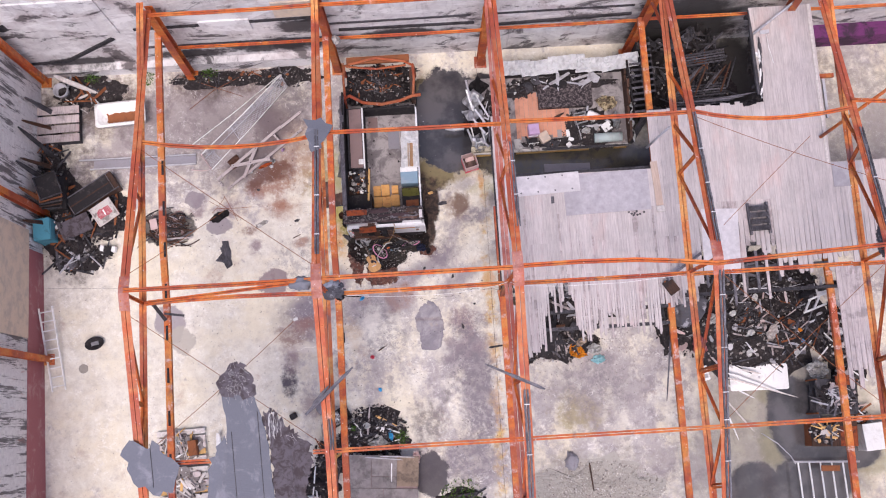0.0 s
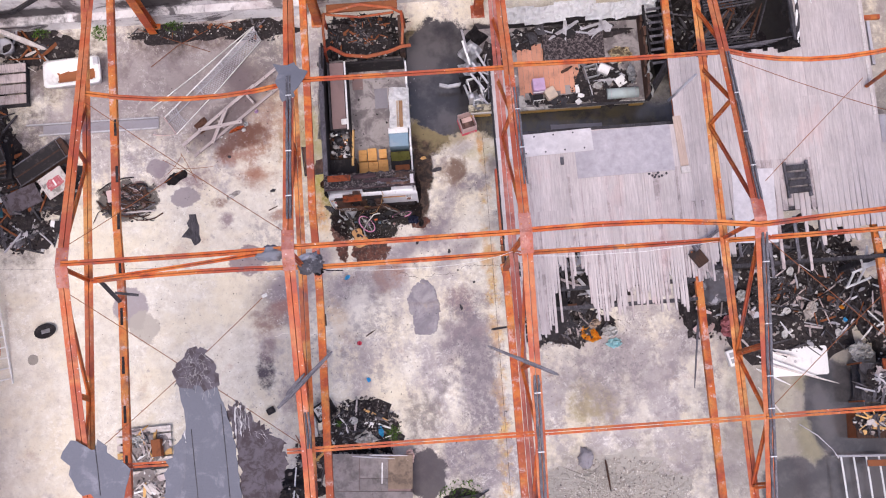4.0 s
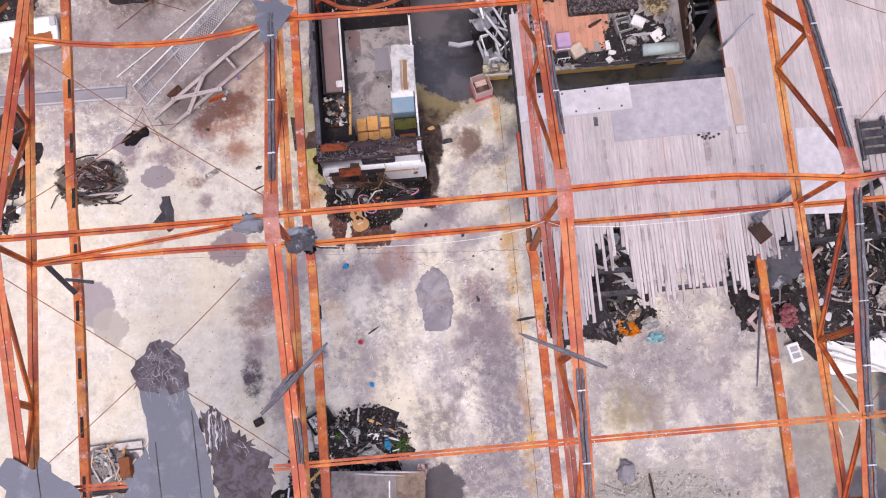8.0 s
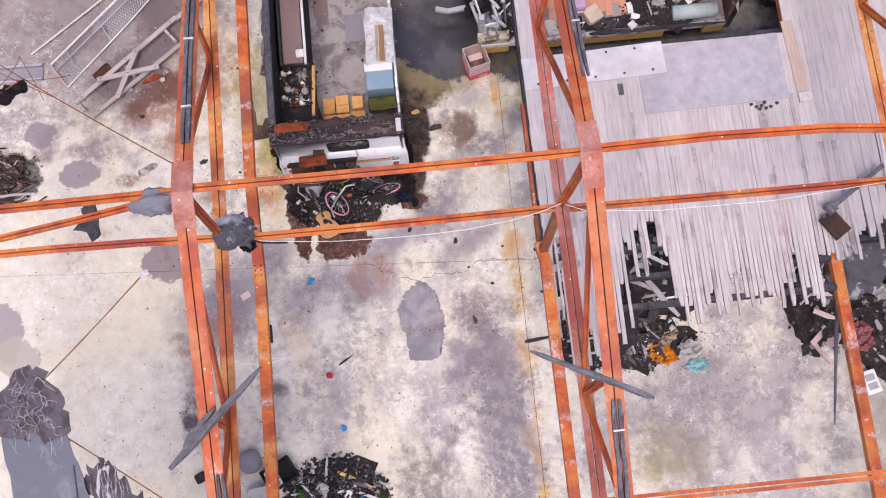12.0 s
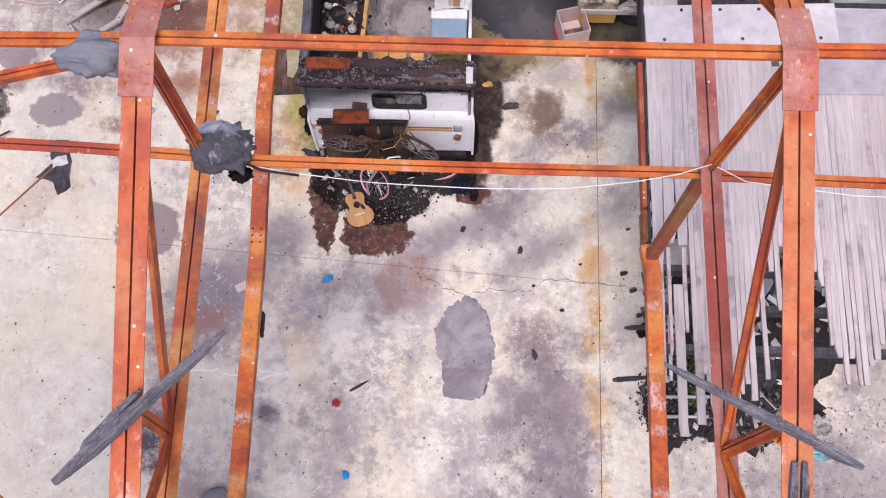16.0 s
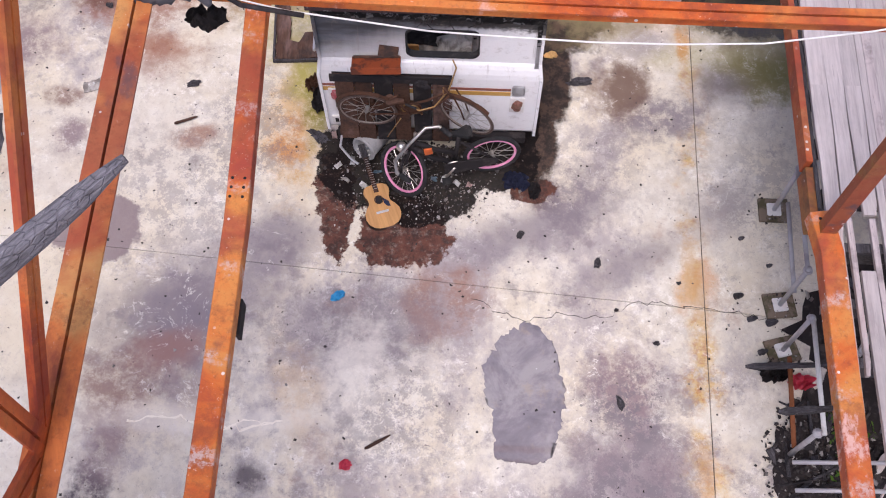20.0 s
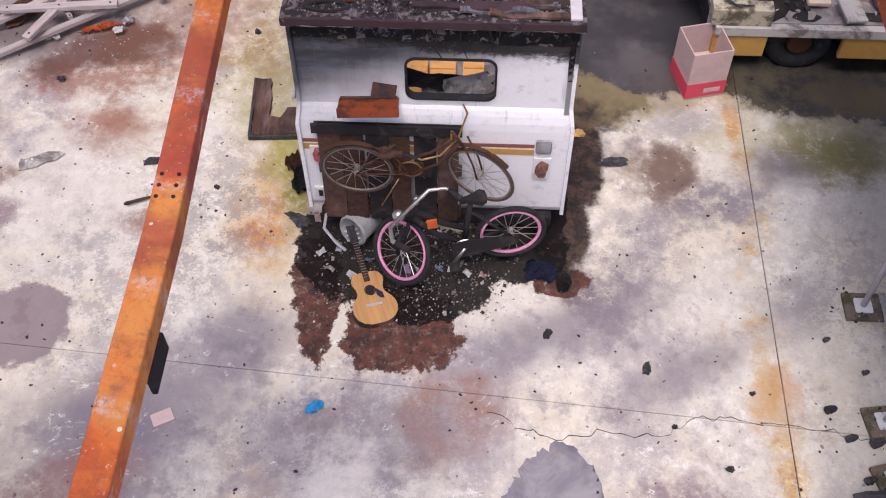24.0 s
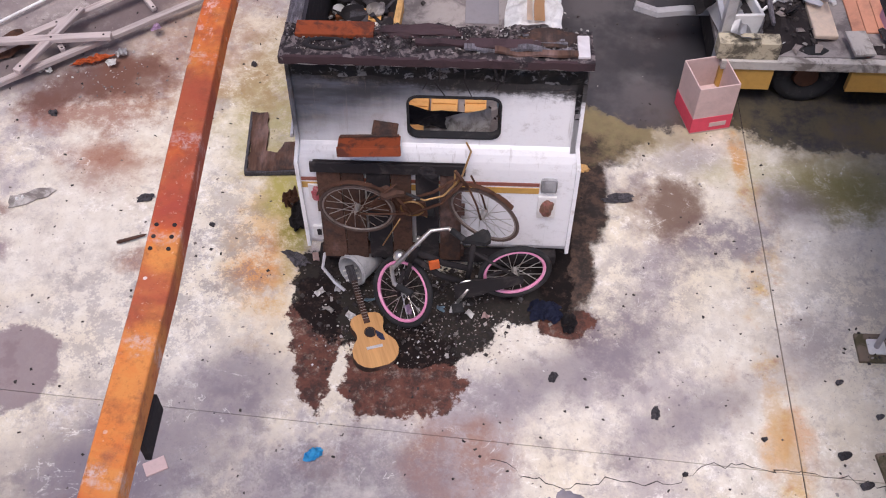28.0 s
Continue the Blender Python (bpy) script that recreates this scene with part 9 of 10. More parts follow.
tt = thing("timber_truss", "grey broken timber roof truss lying on the slab", "timber truss")
for name, a, b, w in (("chord", (-6.17, 7.21, 0.08), (-4.33, 8.62, 0.16), 0.08), ("chord", (-4.36, 8.58, 0.14), (-3.75, 9.02, 0.16), 0.075), ("chord", (-5.9, 6.93, 0.06), (-3.75, 8.52, 0.12), 0.07), ("web", (-5.75, 7.55, 0.19), (-4.66, 7.7, 0.2), 0.085),
                      ("web", (-5.03, 8.06, 0.2), (-5.42, 7.2, 0.17), 0.085), ("web", (-4.56, 8.42, 0.14), (-4.36, 8.16, 0.14), 0.05), ("web", (-5.28, 7.8, 0.12), (-5.1, 7.56, 0.12), 0.045), ("web", (-6.12, 7.16, 0.1), (-6.02, 7.02, 0.1), 0.06)):
    bm = bm_new()
    m_, ln_ = along(za(*a), za(*b))
    add_box(bm, (-w / 2, 0, -0.022), (w / 2, ln_, 0.022), None, 0.005)
    member = part(name, bm, OLDTIMBER, tt)
    member.matrix_basis = m_
    for f in (0.06, 0.5, 0.94):
        share("bolt_hole", HOLE, pose(0.0, ln_ * f, 0.023), member)
cl_ = tagged(part("rusty_sheet", crumple(0.34, 0.3, 12, 10, 0.05, 37, 4.0), make_paint("rusty_tin", (0.17, 0.085, 0.06), (0.07, 0.045, 0.04), 0.6, 0.75, 6)), "brown rusty sheet crumpled under the timber truss", "metal sheet")
cl_.matrix_basis = pose(-5.68, 7.7, fz(-5.68, 7.7) + 0.05, 0, 0, 35)
rag("crumpled orange-red plastic strip beside the timber truss", -4.84, 7.56, 0.42, 0.09, 0.03, 31, ORANGE, "plastic", "plastic_scrap", lift=0.05, rz=22)
rag("clear crumpled plastic beside the timber truss", -4.6, 7.68, 0.12, 0.14, 0.04, 32, ALU, "plastic", "plastic_scrap", lift=0.05)
rag("white cup crushed beside the truss", -5.26, 7.39, 0.13, 0.09, 0.04, 35, WHITE, "cup", "cup", lift=0.05, rz=10)
rag("lavender rubber glove beside the truss", -4.32, 7.96, 0.1, 0.1, 0.03, 33, LILAC, "litter", "litter", lift=0.12)
rag("small clear plastic scrap beside the truss", -4.66, 7.52, 0.1, 0.08, 0.03, 34, WHITE, "litter", "litter", lift=0.06)

tub = thing("bathtub", "white enamel bathtub with a rust-brown bottom", "bathtub", -8.73, 9.16, fz(-8.73, 9.16), 0, 0, 3)
bm = bm_new()
rings = []
for w, h, r, z in ((0.6, 0.26, 0.12, 0.0), (0.7, 0.345, 0.12, 0.4), (0.7, 0.35, 0.1, 0.43), (0.6, 0.26, 0.12, 0.43), (0.52, 0.2, 0.12, 0.08)):
    rings.append([bm.verts.new((x, y, z)) for x, y in round_rect(w, h, r)])
for a, b in zip(rings, rings[1:]):
    n = len(a)
    for i in range(n):
        bm.faces.new((a[i], a[(i + 1) % n], b[(i + 1) % n], b[i]))
bm.faces.new(rings[0][::-1])
bm.faces.new(rings[-1])
part("shell", bm, WHITE, tub, "", True)
bm = bm_new()
add_prism(bm, ragged(round_rect(0.46, 0.15, 0.1), 0.08, 0.02, 3), 0.084, 0.088)
part("rust_sediment", bm, RUST, tub, "brown rusty sediment")
part("tap_block", box_bm((0.55, 0.1, 0.435), (0.68, 0.28, 0.5), 0.015), GALV, tub, "metal tap fitting")

pa = thing("plank_crate", "grey weathered crate of wide boards by the wall", "crate", -10.48, 8.98, fz(-10.48, 8.98), 0, 0, 1)
for i in range(4):
    part("board", box_bm((-0.6, -0.53 + 0.27 * i, 0.3), (0.6, -0.53 + 0.27 * i + 0.22, 0.34), 0.005), PLANK_BURNT, pa)
for y in (-0.5, 0.5):
    part("side", box_bm((-0.58, y - 0.02, 0.0), (0.58, y + 0.02, 0.299), 0.004), CHAR, pa)
for x in (-0.55, 0.55):
    part("end", box_bm((x - 0.02, -0.479, 0.0), (x + 0.02, 0.479, 0.298), 0.004), CHAR, pa)
heap("burnt_rubbish", "wet black rubbish in the corner by the tub", -9.7, 9.95, 1.0, 0.5, 0.15, 16, 101, ("char", "pale", "rust", "metal"), None, 200, 18)
loose_timber(za(-10.5, 10.3, 0.5), za(-9.4, 9.85, 0.12), 0.14, 0.1, "pale post leaning in the corner, orange at its end", TIMBER, 41)
heap("wall_debris", "wet black debris washed against the foot of the wall", -6.1, 10.15, 1.3, 0.24, 0.06, 16, 231, ("char", "black", "rust"), None, 420, 24, tilt=8, crumb=0.035, size=0.5)
heap("wall_debris", "black soot and burnt scraps at the foot of the wall", -4.2, 10.1, 0.9, 0.3, 0.08, 16, 232, ("char", "black", "rust", "grey"), None, 380, 20, tilt=10, crumb=0.035, size=0.5)
heap("wall_debris", "burnt boards and soot fallen along the wall", -10.75, 8.2, 0.3, 0.85, 0.35, 26, 233, ("char", "black", "rust", "grey"), None, 220, 16, tilt=25, size=0.8)
for i, (y0, y1, hh, m) in enumerate(((7.3, 7.55, 1.9, CHAR), (7.8, 7.7, 1.6, BROWN_WOOD), (8.1, 8.5, 1.75, CHAR), (8.9, 8.75, 1.5, OLDRUST), (9.3, 9.45, 1.3, CHAR), (6.6, 6.9, 1.7, RUST), (6.2, 6.05, 1.5, BROWN_WOOD))):
    loose_timber(za(-10.7 + 0.03 * i, y0, 0.1), za(-10.98, y1, hh), 0.14, 0.03, "charred board leaning on the wall", m, 240 + i)
bucket("grey bucket in the corner by the wall", -10.4, 9.95, fz(-10.4, 9.95), 0, 0, 0, GALV, 0.2, 0.35)

cab = thing("display_cabinet", "toppled burnt cabinet with a dark glass front", "cabinet", -9.55, 6.95, fz(-9.55, 6.95) + 0.02, 0, 0, 31)
part("carcass", box_bm((-0.72, -0.27, 0.0), (0.72, 0.27, 0.36), 0.01), BROWN_WOOD, cab)
for y0, y1 in ((-0.25, -0.02), (0.02, 0.25)):
    part("door_panel", box_bm((-0.68, y0, 0.361), (0.55, y1, 0.37), 0.003), BLACK, cab)
    for x in (-0.7, 0.57):
        part("door_rail", box_bm((x, y0, 0.361), (x + 0.02, y1, 0.4), 0.003), CHAR_GREY, cab)
part("frame_rail", box_bm((-0.72, 0.252, 0.361), (0.72, 0.27, 0.41), 0.004), CHAR_GREY, cab)
part("frame_rail", box_bm((-0.72, -0.27, 0.361), (0.72, -0.252, 0.41), 0.004), CHAR_GREY, cab)
sg = thing("sign_board", "white framed sign with a red printed shape", "sign", -9.2, 6.4, fz(-9.2, 6.4) + 0.42, 8, -6, 30)
part("panel", box_bm((-0.3, -0.25, 0.0), (0.3, 0.25, 0.02), 0.003), DIRTY_WHITE, sg)
for x0, x1, y0, y1 in ((-0.31, 0.31, 0.25, 0.28), (-0.31, 0.31, -0.28, -0.25), (-0.33, -0.302, -0.28, 0.28), (0.302, 0.33, -0.28, 0.28)):
    part("frame", box_bm((x0, y0, -0.005), (x1, y1, 0.035), 0.003), PLANK, sg)
bm = bm_new()
add_prism(bm, ragged(round_rect(0.2, 0.12, 0.06), 0.05, 0.012, 5), 0.021, 0.024)
part("red_shape", bm, LAMPRED, sg, "red printed patch")
part("pale_bar", box_bm((-0.02, -0.08, 0.0245), (0.02, 0.08, 0.027)), WHITE, sg)
heap("burnt_furniture", "collapsed burnt furniture and ash along the wall", -10.3, 6.1, 0.75, 1.2, 0.5, 42, 103, ("char", "black", "grey", "rust"), None, 380, 18, tilt=35)
heap("burnt_furniture", "black rubbish and splintered boards below the teal cabinet", -10.0, 5.25, 0.75, 0.4, 0.25, 34, 106, ("char", "black", "metal", "grey"), None, 300, 40, tilt=25)
heap("burnt_furniture", "burnt boards round the fallen cabinet", -9.5, 6.5, 0.8, 0.75, 0.3, 34, 107, ("char", "black", "char", "rust", "pale"), None, 300, 16, tilt=20)
for j in range(5):
    drw = thing("wooden_crate", "charred empty crate stacked against the wall", "crate", -10.6 + 0.03 * j, 6.85 + 0.05 * j, fz(-10.6, 6.9) + 0.6 + 0.12 * j, 4, 6, 3 + 4 * j, group="burnt crates")
    for x0, x1, y0, y1 in ((-0.3, 0.3, -0.32, -0.3), (-0.3, 0.3, 0.3, 0.32), (-0.3, -0.28, -0.299, 0.299), (0.28, 0.3, -0.299, 0.299)):
        part("side", box_bm((x0, y0, 0), (x1, y1, 0.1), 0.003), (CHAR, BROWN_WOOD, CHAR, RUST)[j % 4], drw)
    part("bottom", box_bm((-0.279, -0.299, 0.0), (0.279, 0.299, 0.012)), BLACK, drw)
heap("burnt_furniture", "burnt black drawers and boards against the wall", -10.6, 7.3, 0.42, 0.7, 0.7, 24, 104, ("char", "black", "rust"), None, 160, 6, tilt=20)
loose_box("burnt_table", "burnt grey tabletop fallen in the rubbish", "table", -10.0, 6.05, fz(-10, 6) + 0.4, 0.85, 0.5, 0.03, TAR_RED, 24, 12, 6, 0.005)
loose_box("dresser", "charred dresser on its side by the wall", "dresser", -10.5, 7.0, fz(-10.5, 7) + 0.05, 0.5, 0.9, 0.5, BLACK, 5, 4, 3, 0.01)
tl = thing("teal_cabinet", "teal painted metal cabinet against the wall", "cabinet", -10.75, 5.95, fz(-10.75, 5.95), 0, 0, 4)
part("carcass", box_bm((-0.25, -0.3, 0.0), (0.2, 0.3, 0.8), 0.01), TEAL, tl)
part("door", box_bm((0.202, -0.28, 0.05), (0.218, 0.28, 0.76), 0.005), TEAL, tl)
part("knob", box_bm((0.219, 0.2, 0.45), (0.24, 0.24, 0.5), 0.004), WHITE, tl)
sp = thing("fan_heater", "small black and white appliance on the slab", "appliance", -9.22, 5.38, fz(-9.2, 5.4), 0, 0, -8)
part("body", box_bm((-0.1, -0.13, 0.0), (0.1, 0.12, 0.22), 0.01), BLACK, sp)
for x in (-0.16, 0.16):
    part("side_panel", box_bm((x - 0.055, -0.02, 0.0), (x + 0.055, 0.13, 0.2), 0.015), WHITE, sp)
wbn = thing("wire_bundle", "tangled burnt wire and bent sticks on the slab", "wire bundle", -7.6, 5.95, fz(-7.6, 5.95))
wr = random.Random(105)
for i in range(95):
    bm = bm_new()
    a0, r0, ln = wr.uniform(-0.9, 0.5), wr.uniform(0, 0.6), wr.uniform(0.3, 0.9)
    cx_, cy_ = r0 * math.cos(6.28 * wr.random()) * 0.9, r0 * math.sin(6.28 * wr.random()) * 0.8
    bend = wr.uniform(-0.25, 0.25)
    add_tube(bm, [(cx_ + math.cos(a0) * ln * t - math.sin(a0) * bend * (1 - 4 * t * t), cy_ + math.sin(a0) * ln * t + math.cos(a0) * bend * (1 - 4 * t * t), 0.02 + 0.1 * wr.random() * (1 - abs(2 * t)) + 0.0008 * i) for t in (-0.5, -0.25, 0.0, 0.25, 0.5)], wr.uniform(0.01, 0.026), 5)
    part("bent_stick", bm, wr.choice((CHAR, BLACK, BROWN_WOOD, BROWN_WOOD, BROWN_WOOD, CHAR_GREY, PLANK, BROWNPANEL)), wbn)
loose_box("fabric_scrap", "pinkish tan scrap in the burnt sticks", "scrap", -7.95, 6.05, fz(-7.95, 6.05) + 0.12, 0.2, 0.3, 0.05, CARTON, 10)
add_bits("wire_ash", 300, lambda r: (r.gauss(0, 0.3), r.gauss(0, 0.22), 0.015), 0.045, 107, ASH, wbn)
bowl = thing("dented_bowl", "dented black bowl lying on the slab", "bowl", -9.64, 2.86, fz(-9.64, 2.86), 0, 0, 12)
bm = bm_new()
rings = [[bm.verts.new((r * 1.5 * math.cos(a), r * math.sin(a), z)) for a in [2 * math.pi * i / 18 for i in range(18)]] for r, z in ((0.1, 0.0), (0.17, 0.1), (0.18, 0.11), (0.16, 0.1), (0.09, 0.02))]
for a, b in zip(rings, rings[1:]):
    for i in range(18):
        bm.faces.new((a[i], a[(i + 1) % 18], b[(i + 1) % 18], b[i]))
bm.faces.new(rings[0][::-1])
bm.faces.new(rings[-1])
part("shell", bm, BLACK, bowl, "", True)
part("scrap", crumple(0.2, 0.1, 6, 4, 0.03, 66), GALV, bowl).location = (0, 0, 0.06)
floor_plate("round_cover", [(-9.98 + 0.13 * math.cos(a / 12 * 6.283), 2.2 + 0.13 * math.sin(a / 12 * 6.283)) for a in range(12)], make_paint("drain_cover", (0.3, 0.27, 0.24), (0.2, 0.17, 0.15), 0.5, 0.9, 9), 0.008, "round grey drain cover in the slab", "drain cover", 41, 0.003, 0.04, "")

lad = thing("ladder", "white aluminium ladder leaning on the wall", "ladder")
l0, l1 = Vector((-10.62, 1.62, fz(-10.6, 1.6) + 0.01)), Vector((-11.0, 3.85, 0.95))
sd = Vector((0.36, 0.05, 0.0))
for s in (0, 1):
    bm = bm_new()
    add_bar(bm, l0 + sd * s - Vector((0.2, 0, 0)), l1 + sd * s - Vector((0.0, 0, 0)), 0.03, 0.07)
    part("stile", bm, WHITE, lad)
for i in range(9):
    t = (i + 0.5) / 9
    bm = bm_new()
    a, b = (l0 - Vector((0.2, 0, 0))).lerp(l1, t), (l0 + sd - Vector((0.2, 0, 0))).lerp(l1 + sd, t)
    add_bar(bm, a, b, 0.03, 0.03)
    part("rung", bm, WHITE, lad)
bm = bm_new()
bmesh.ops.create_uvsphere(bm, u_segments=16, v_segments=8, radius=0.2)
for v in bm.verts:
    v.co.z *= 0.55
    v.co *= 1 + 0.15 * noise.noise(v.co * 6)
tagged(part("boulder", bm, PATCHC, None, "", True), "grey boulder-like lump on the slab", "lump").location = (-3.52, 0.75, fz(-3.5, 0.75) + 0.08)
for (x, y) in ((-6.3, 10.3), (-9.6, 10.33), (-8.1, 10.3)):
    weeds(x, y, 0.25, 60, int(x * 10), "green weeds growing at the foot of the wall")

# ---- middle: rubbish heap with weeds, crates, shed roof ----
heap("rubbish_heap", "heap of burnt and pale household rubbish on the slab", -2.15, 0.0, 0.85, 0.72, 0.3, 70, 111, ("char", "black", "grey", "black", "char", "white"), None, 1300, 260, tilt=25, crumb=0.042, size=0.6)
weeds(-1.5, -0.15, 0.26, 120, 113, size=0.022)
weeds(-2.72, 0.15, 0.12, 40, 114)
rag("bright blue plastic bottle crushed on the heap", -1.72, -0.1, 0.12, 0.26, 0.03, 115, BLUE, "bottle", "bottle", lift=0.2, rz=15)
rag("white plastic sheet crumpled on the heap", -2.08, -0.28, 0.5, 0.4, 0.12, 116, WHITE, "plastic sheet", "plastic_sheet", lift=0.32)
rag("white plastic bag on the heap", -2.35, 0.2, 0.2, 0.18, 0.06, 117, WHITE, "bag", "plastic_bag", lift=0.25)
loose_timber(za(-2.35, -0.15, 0.2), za(-2.25, 0.72, 0.12), 0.06, 0.05, "grey timber sticking out of the heap", PLANK, 51)
loose_timber(za(-2.1, 0.45, 0.15), za(-1.55, 0.15, 0.12), 0.06, 0.04, "pale yellow batten on the heap", PINE, 52)
crt = thing("metal_crate", "black metal crate with a tray of cans in it", "crate", -3.05, 0.5, fz(-3.05, 0.5), 0, 0, 28)
for x0, x1, y0, y1 in ((-0.26, 0.26, -0.2, -0.18), (-0.26, 0.26, 0.18, 0.2), (-0.26, -0.24, -0.179, 0.179), (0.24, 0.26, -0.179, 0.179)):
    part("side", box_bm((x0, y0, 0), (x1, y1, 0.22), 0.004), BLACK, crt)
part("bottom", box_bm((-0.239, -0.179, 0.0), (0.239, 0.179, 0.02)), BLACK, crt)
part("tray", box_bm((-0.22, -0.16, 0.021), (-0.02, 0.16, 0.12), 0.01), WHITE, crt, "white tray")
add_bits("can_bits", 60, lambda r: (r.uniform(-0.2, -0.04), r.uniform(-0.13, 0.13), 0.13), 0.03, 5, SCRAP, crt, 0.8)
loose_box("tyre_box", "rust-stained white box beside the heap", "box", -3.4, 0.1, fz(-3.4, 0.1), 0.34, 0.46, 0.25, DIRTY_WHITE, 5, bevel=0.03)
heap("burnt_rubbish", "burnt scraps beside the roof truss column line", -3.3, -0.5, 0.5, 0.5, 0.25, 20, 118, ("char", "pine", "rust", "char"), None, 200, 40)
heap("black_plastic_heap", "crumpled black plastic sheet over rubbish", -3.9, -1.4, 0.75, 0.55, 0.4, 8, 119, ("black", "white"), None, 80, 20, mat=BLACK)

shed = thing("shed_roof", "low weathered plywood shed roof", "shed", -2.0, -1.9, fz(-2, -1.9), 0, 0, -4)
part("wall_box", box_bm((-0.92, -1.2, 0.0), (0.9, 1.25, 0.62), 0.01), BROWNPANEL, shed)
for i, (x0, x1, y0, y1) in enumerate(((-0.95, -0.32, 0.45, 1.3), (-0.31, 0.35, 0.75, 1.3), (-0.31, 0.35, 0.45, 0.74), (0.36, 0.93, 0.5, 1.28), (-0.95, 0.0, -1.2, 0.44), (0.01, 0.93, -1.2, 0.44))):
    part("roof_board", box_bm((x0, y0, 0.625), (x1, y1, 0.645 + 0.004 * (i % 3)), 0.004), SHEDPLY if i != 3 else SHEDBROWN, shed)
part("white_strip", box_bm((0.2, 0.62, 0.652), (0.23, 1.1, 0.665)), WHITE, shed)
rag("pinkish scrap at the shed's edge", -1.05, -0.72, 0.2, 0.36, 0.05, 121, CARTON, "scrap", "scrap", lift=0.6)
for i in range(2):
    loose_timber(za(-2.4 + 0.4 * i, -0.62, 0.66), za(-1.4 + 0.3 * i, -0.75 + 0.05 * i, 0.68), 0.03, 0.02, "thin metal strip lying on the shed roof", GALV, 60 + i)

for i, (x, y, w, h, m) in enumerate(((8.25, 9.3, 0.12, 0.5, BLACK), (8.2, 8.75, 0.16, 0.6, BLACK), (8.32, 8.4, 0.1, 0.4, SKIN), (8.28, 7.85, 0.3, 0.24, BLACK), (8.05, 7.72, 0.34, 0.14, BLACK), (8.42, 8.9, 0.07, 0.34, SKIN))):
    tagged(part("burnt_strip", crumple(w, h, 6, 14, 0.05, 250 + i, 7.0), m), "burnt black strip curled on the deck" if m is BLACK else "peeled white strip curled on the deck", "scrap").matrix_basis = pose(x, y, DECK + 0.05, 0, 4, 6 * i - 14)
loose_box("black_lump", "small black burnt box on the slab", "box", -4.34, 0.58, fz(-4.34, 0.58), 0.2, 0.16, 0.12, BLACK, 24, 3, 4, 0.03)
heap("cab_debris", "rusty tangle of burnt seat springs and panels in the cab", -1.5, 9.35, 0.85, 0.5, 0.25, 60, 236, ("char", "rust", "black", "grey", "rust"), lambda x, y: 1.26, 380, 60, tilt=28, crumb=0.035, size=0.5)
heap("cab_debris", "rusted engine parts and burnt panels before the cab", -1.5, 10.12, 0.95, 0.16, 0.25, 26, 237, ("char", "rust", "black"), None, 200, 30, tilt=22, crumb=0.035, size=0.6)

# palletised boards at the south-west
for i, (x, y) in enumerate(((-7.35, -0.05), (-7.3, -1.05))):
    pp = thing("pallet_stack", "pallet with pale broken boards and rubbish on it", "pallet", x, y, fz(x, y), 0, 0, 2)
    for j in range(5):
        part("slat", box_bm((-0.65, -0.42 + 0.18 * j, 0.12), (0.65, -0.42 + 0.18 * j + 0.14, 0.145), 0.003), (TIMBER, PINE, PLANK, TIMBER)[j % 4], pp)
    for yy in (-0.4, 0.0, 0.4):
        part("runner", box_bm((-0.62, yy - 0.04, 0.0), (0.62, yy + 0.04, 0.119), 0.004), CHAR, pp)
    heap("board_rubbish", "pale broken boards and cloth on a pallet", x, y, 0.55, 0.4, 0.04, 16, 131 + i, ("pine", "pale", "white", "pale", "plank"), lambda a, b, zz=fz(x, y) + 0.15: zz, 40, 90, tilt=10, mat=SHEDPLY)
rag("crumpled white plastic sheet on the pallet", -7.45, 0.1, 0.42, 0.34, 0.1, 135, WHITE, "plastic sheet", "plastic_sheet", lift=0.24)
loose_box("red_box", "dark red box on the pallet", "box", -7.0, -0.1, fz(-7, 0) + 0.17, 0.22, 0.4, 0.25, RUST, 5)
loose_timber(za(-7.9, -0.55, 0.3), za(-6.5, -0.5, 0.3), 0.12, 0.12, "scorched beam lying over the pallets", CHAR, 71)
loose_timber(za(-6.3, -0.45, 0.2), za(-6.35, 0.25, 0.25), 0.16, 0.04, "white board leaning on the pallet", WHITE, 72)

# gravel heap and scrap to the south
heap("gravel_heap", "low heap of grey gravel on the slab", 3.6, -2.0, 1.9, 0.85, 0.12, 0, 141, ("pale",), None, 5000, 500, mat=GRIT_BED, category="gravel", crumb=0.026, grit=GRAVEL)
heap("dark_weed_heap", "dark weedy soil heap on the slab", 0.1, -2.1, 0.8, 0.45, 0.2, 6, 142, ("char",), None, 200, 6)
weeds(0.1, -1.95, 0.6, 200, 143, "dark green weeds on the soil heap")
bundle("grey plastic sack on the gravel", 3.15, -1.1, fz(3.15, -1.1) + 0.08, 0.16, 0.22, 0.1, 9, PATCHC)
loose_timber(za(3.6, -1.15, 0.1), za(3.65, -1.9, 0.2), 0.05, 0.04, "rake-like stick on the gravel", BROWN_WOOD, 73)

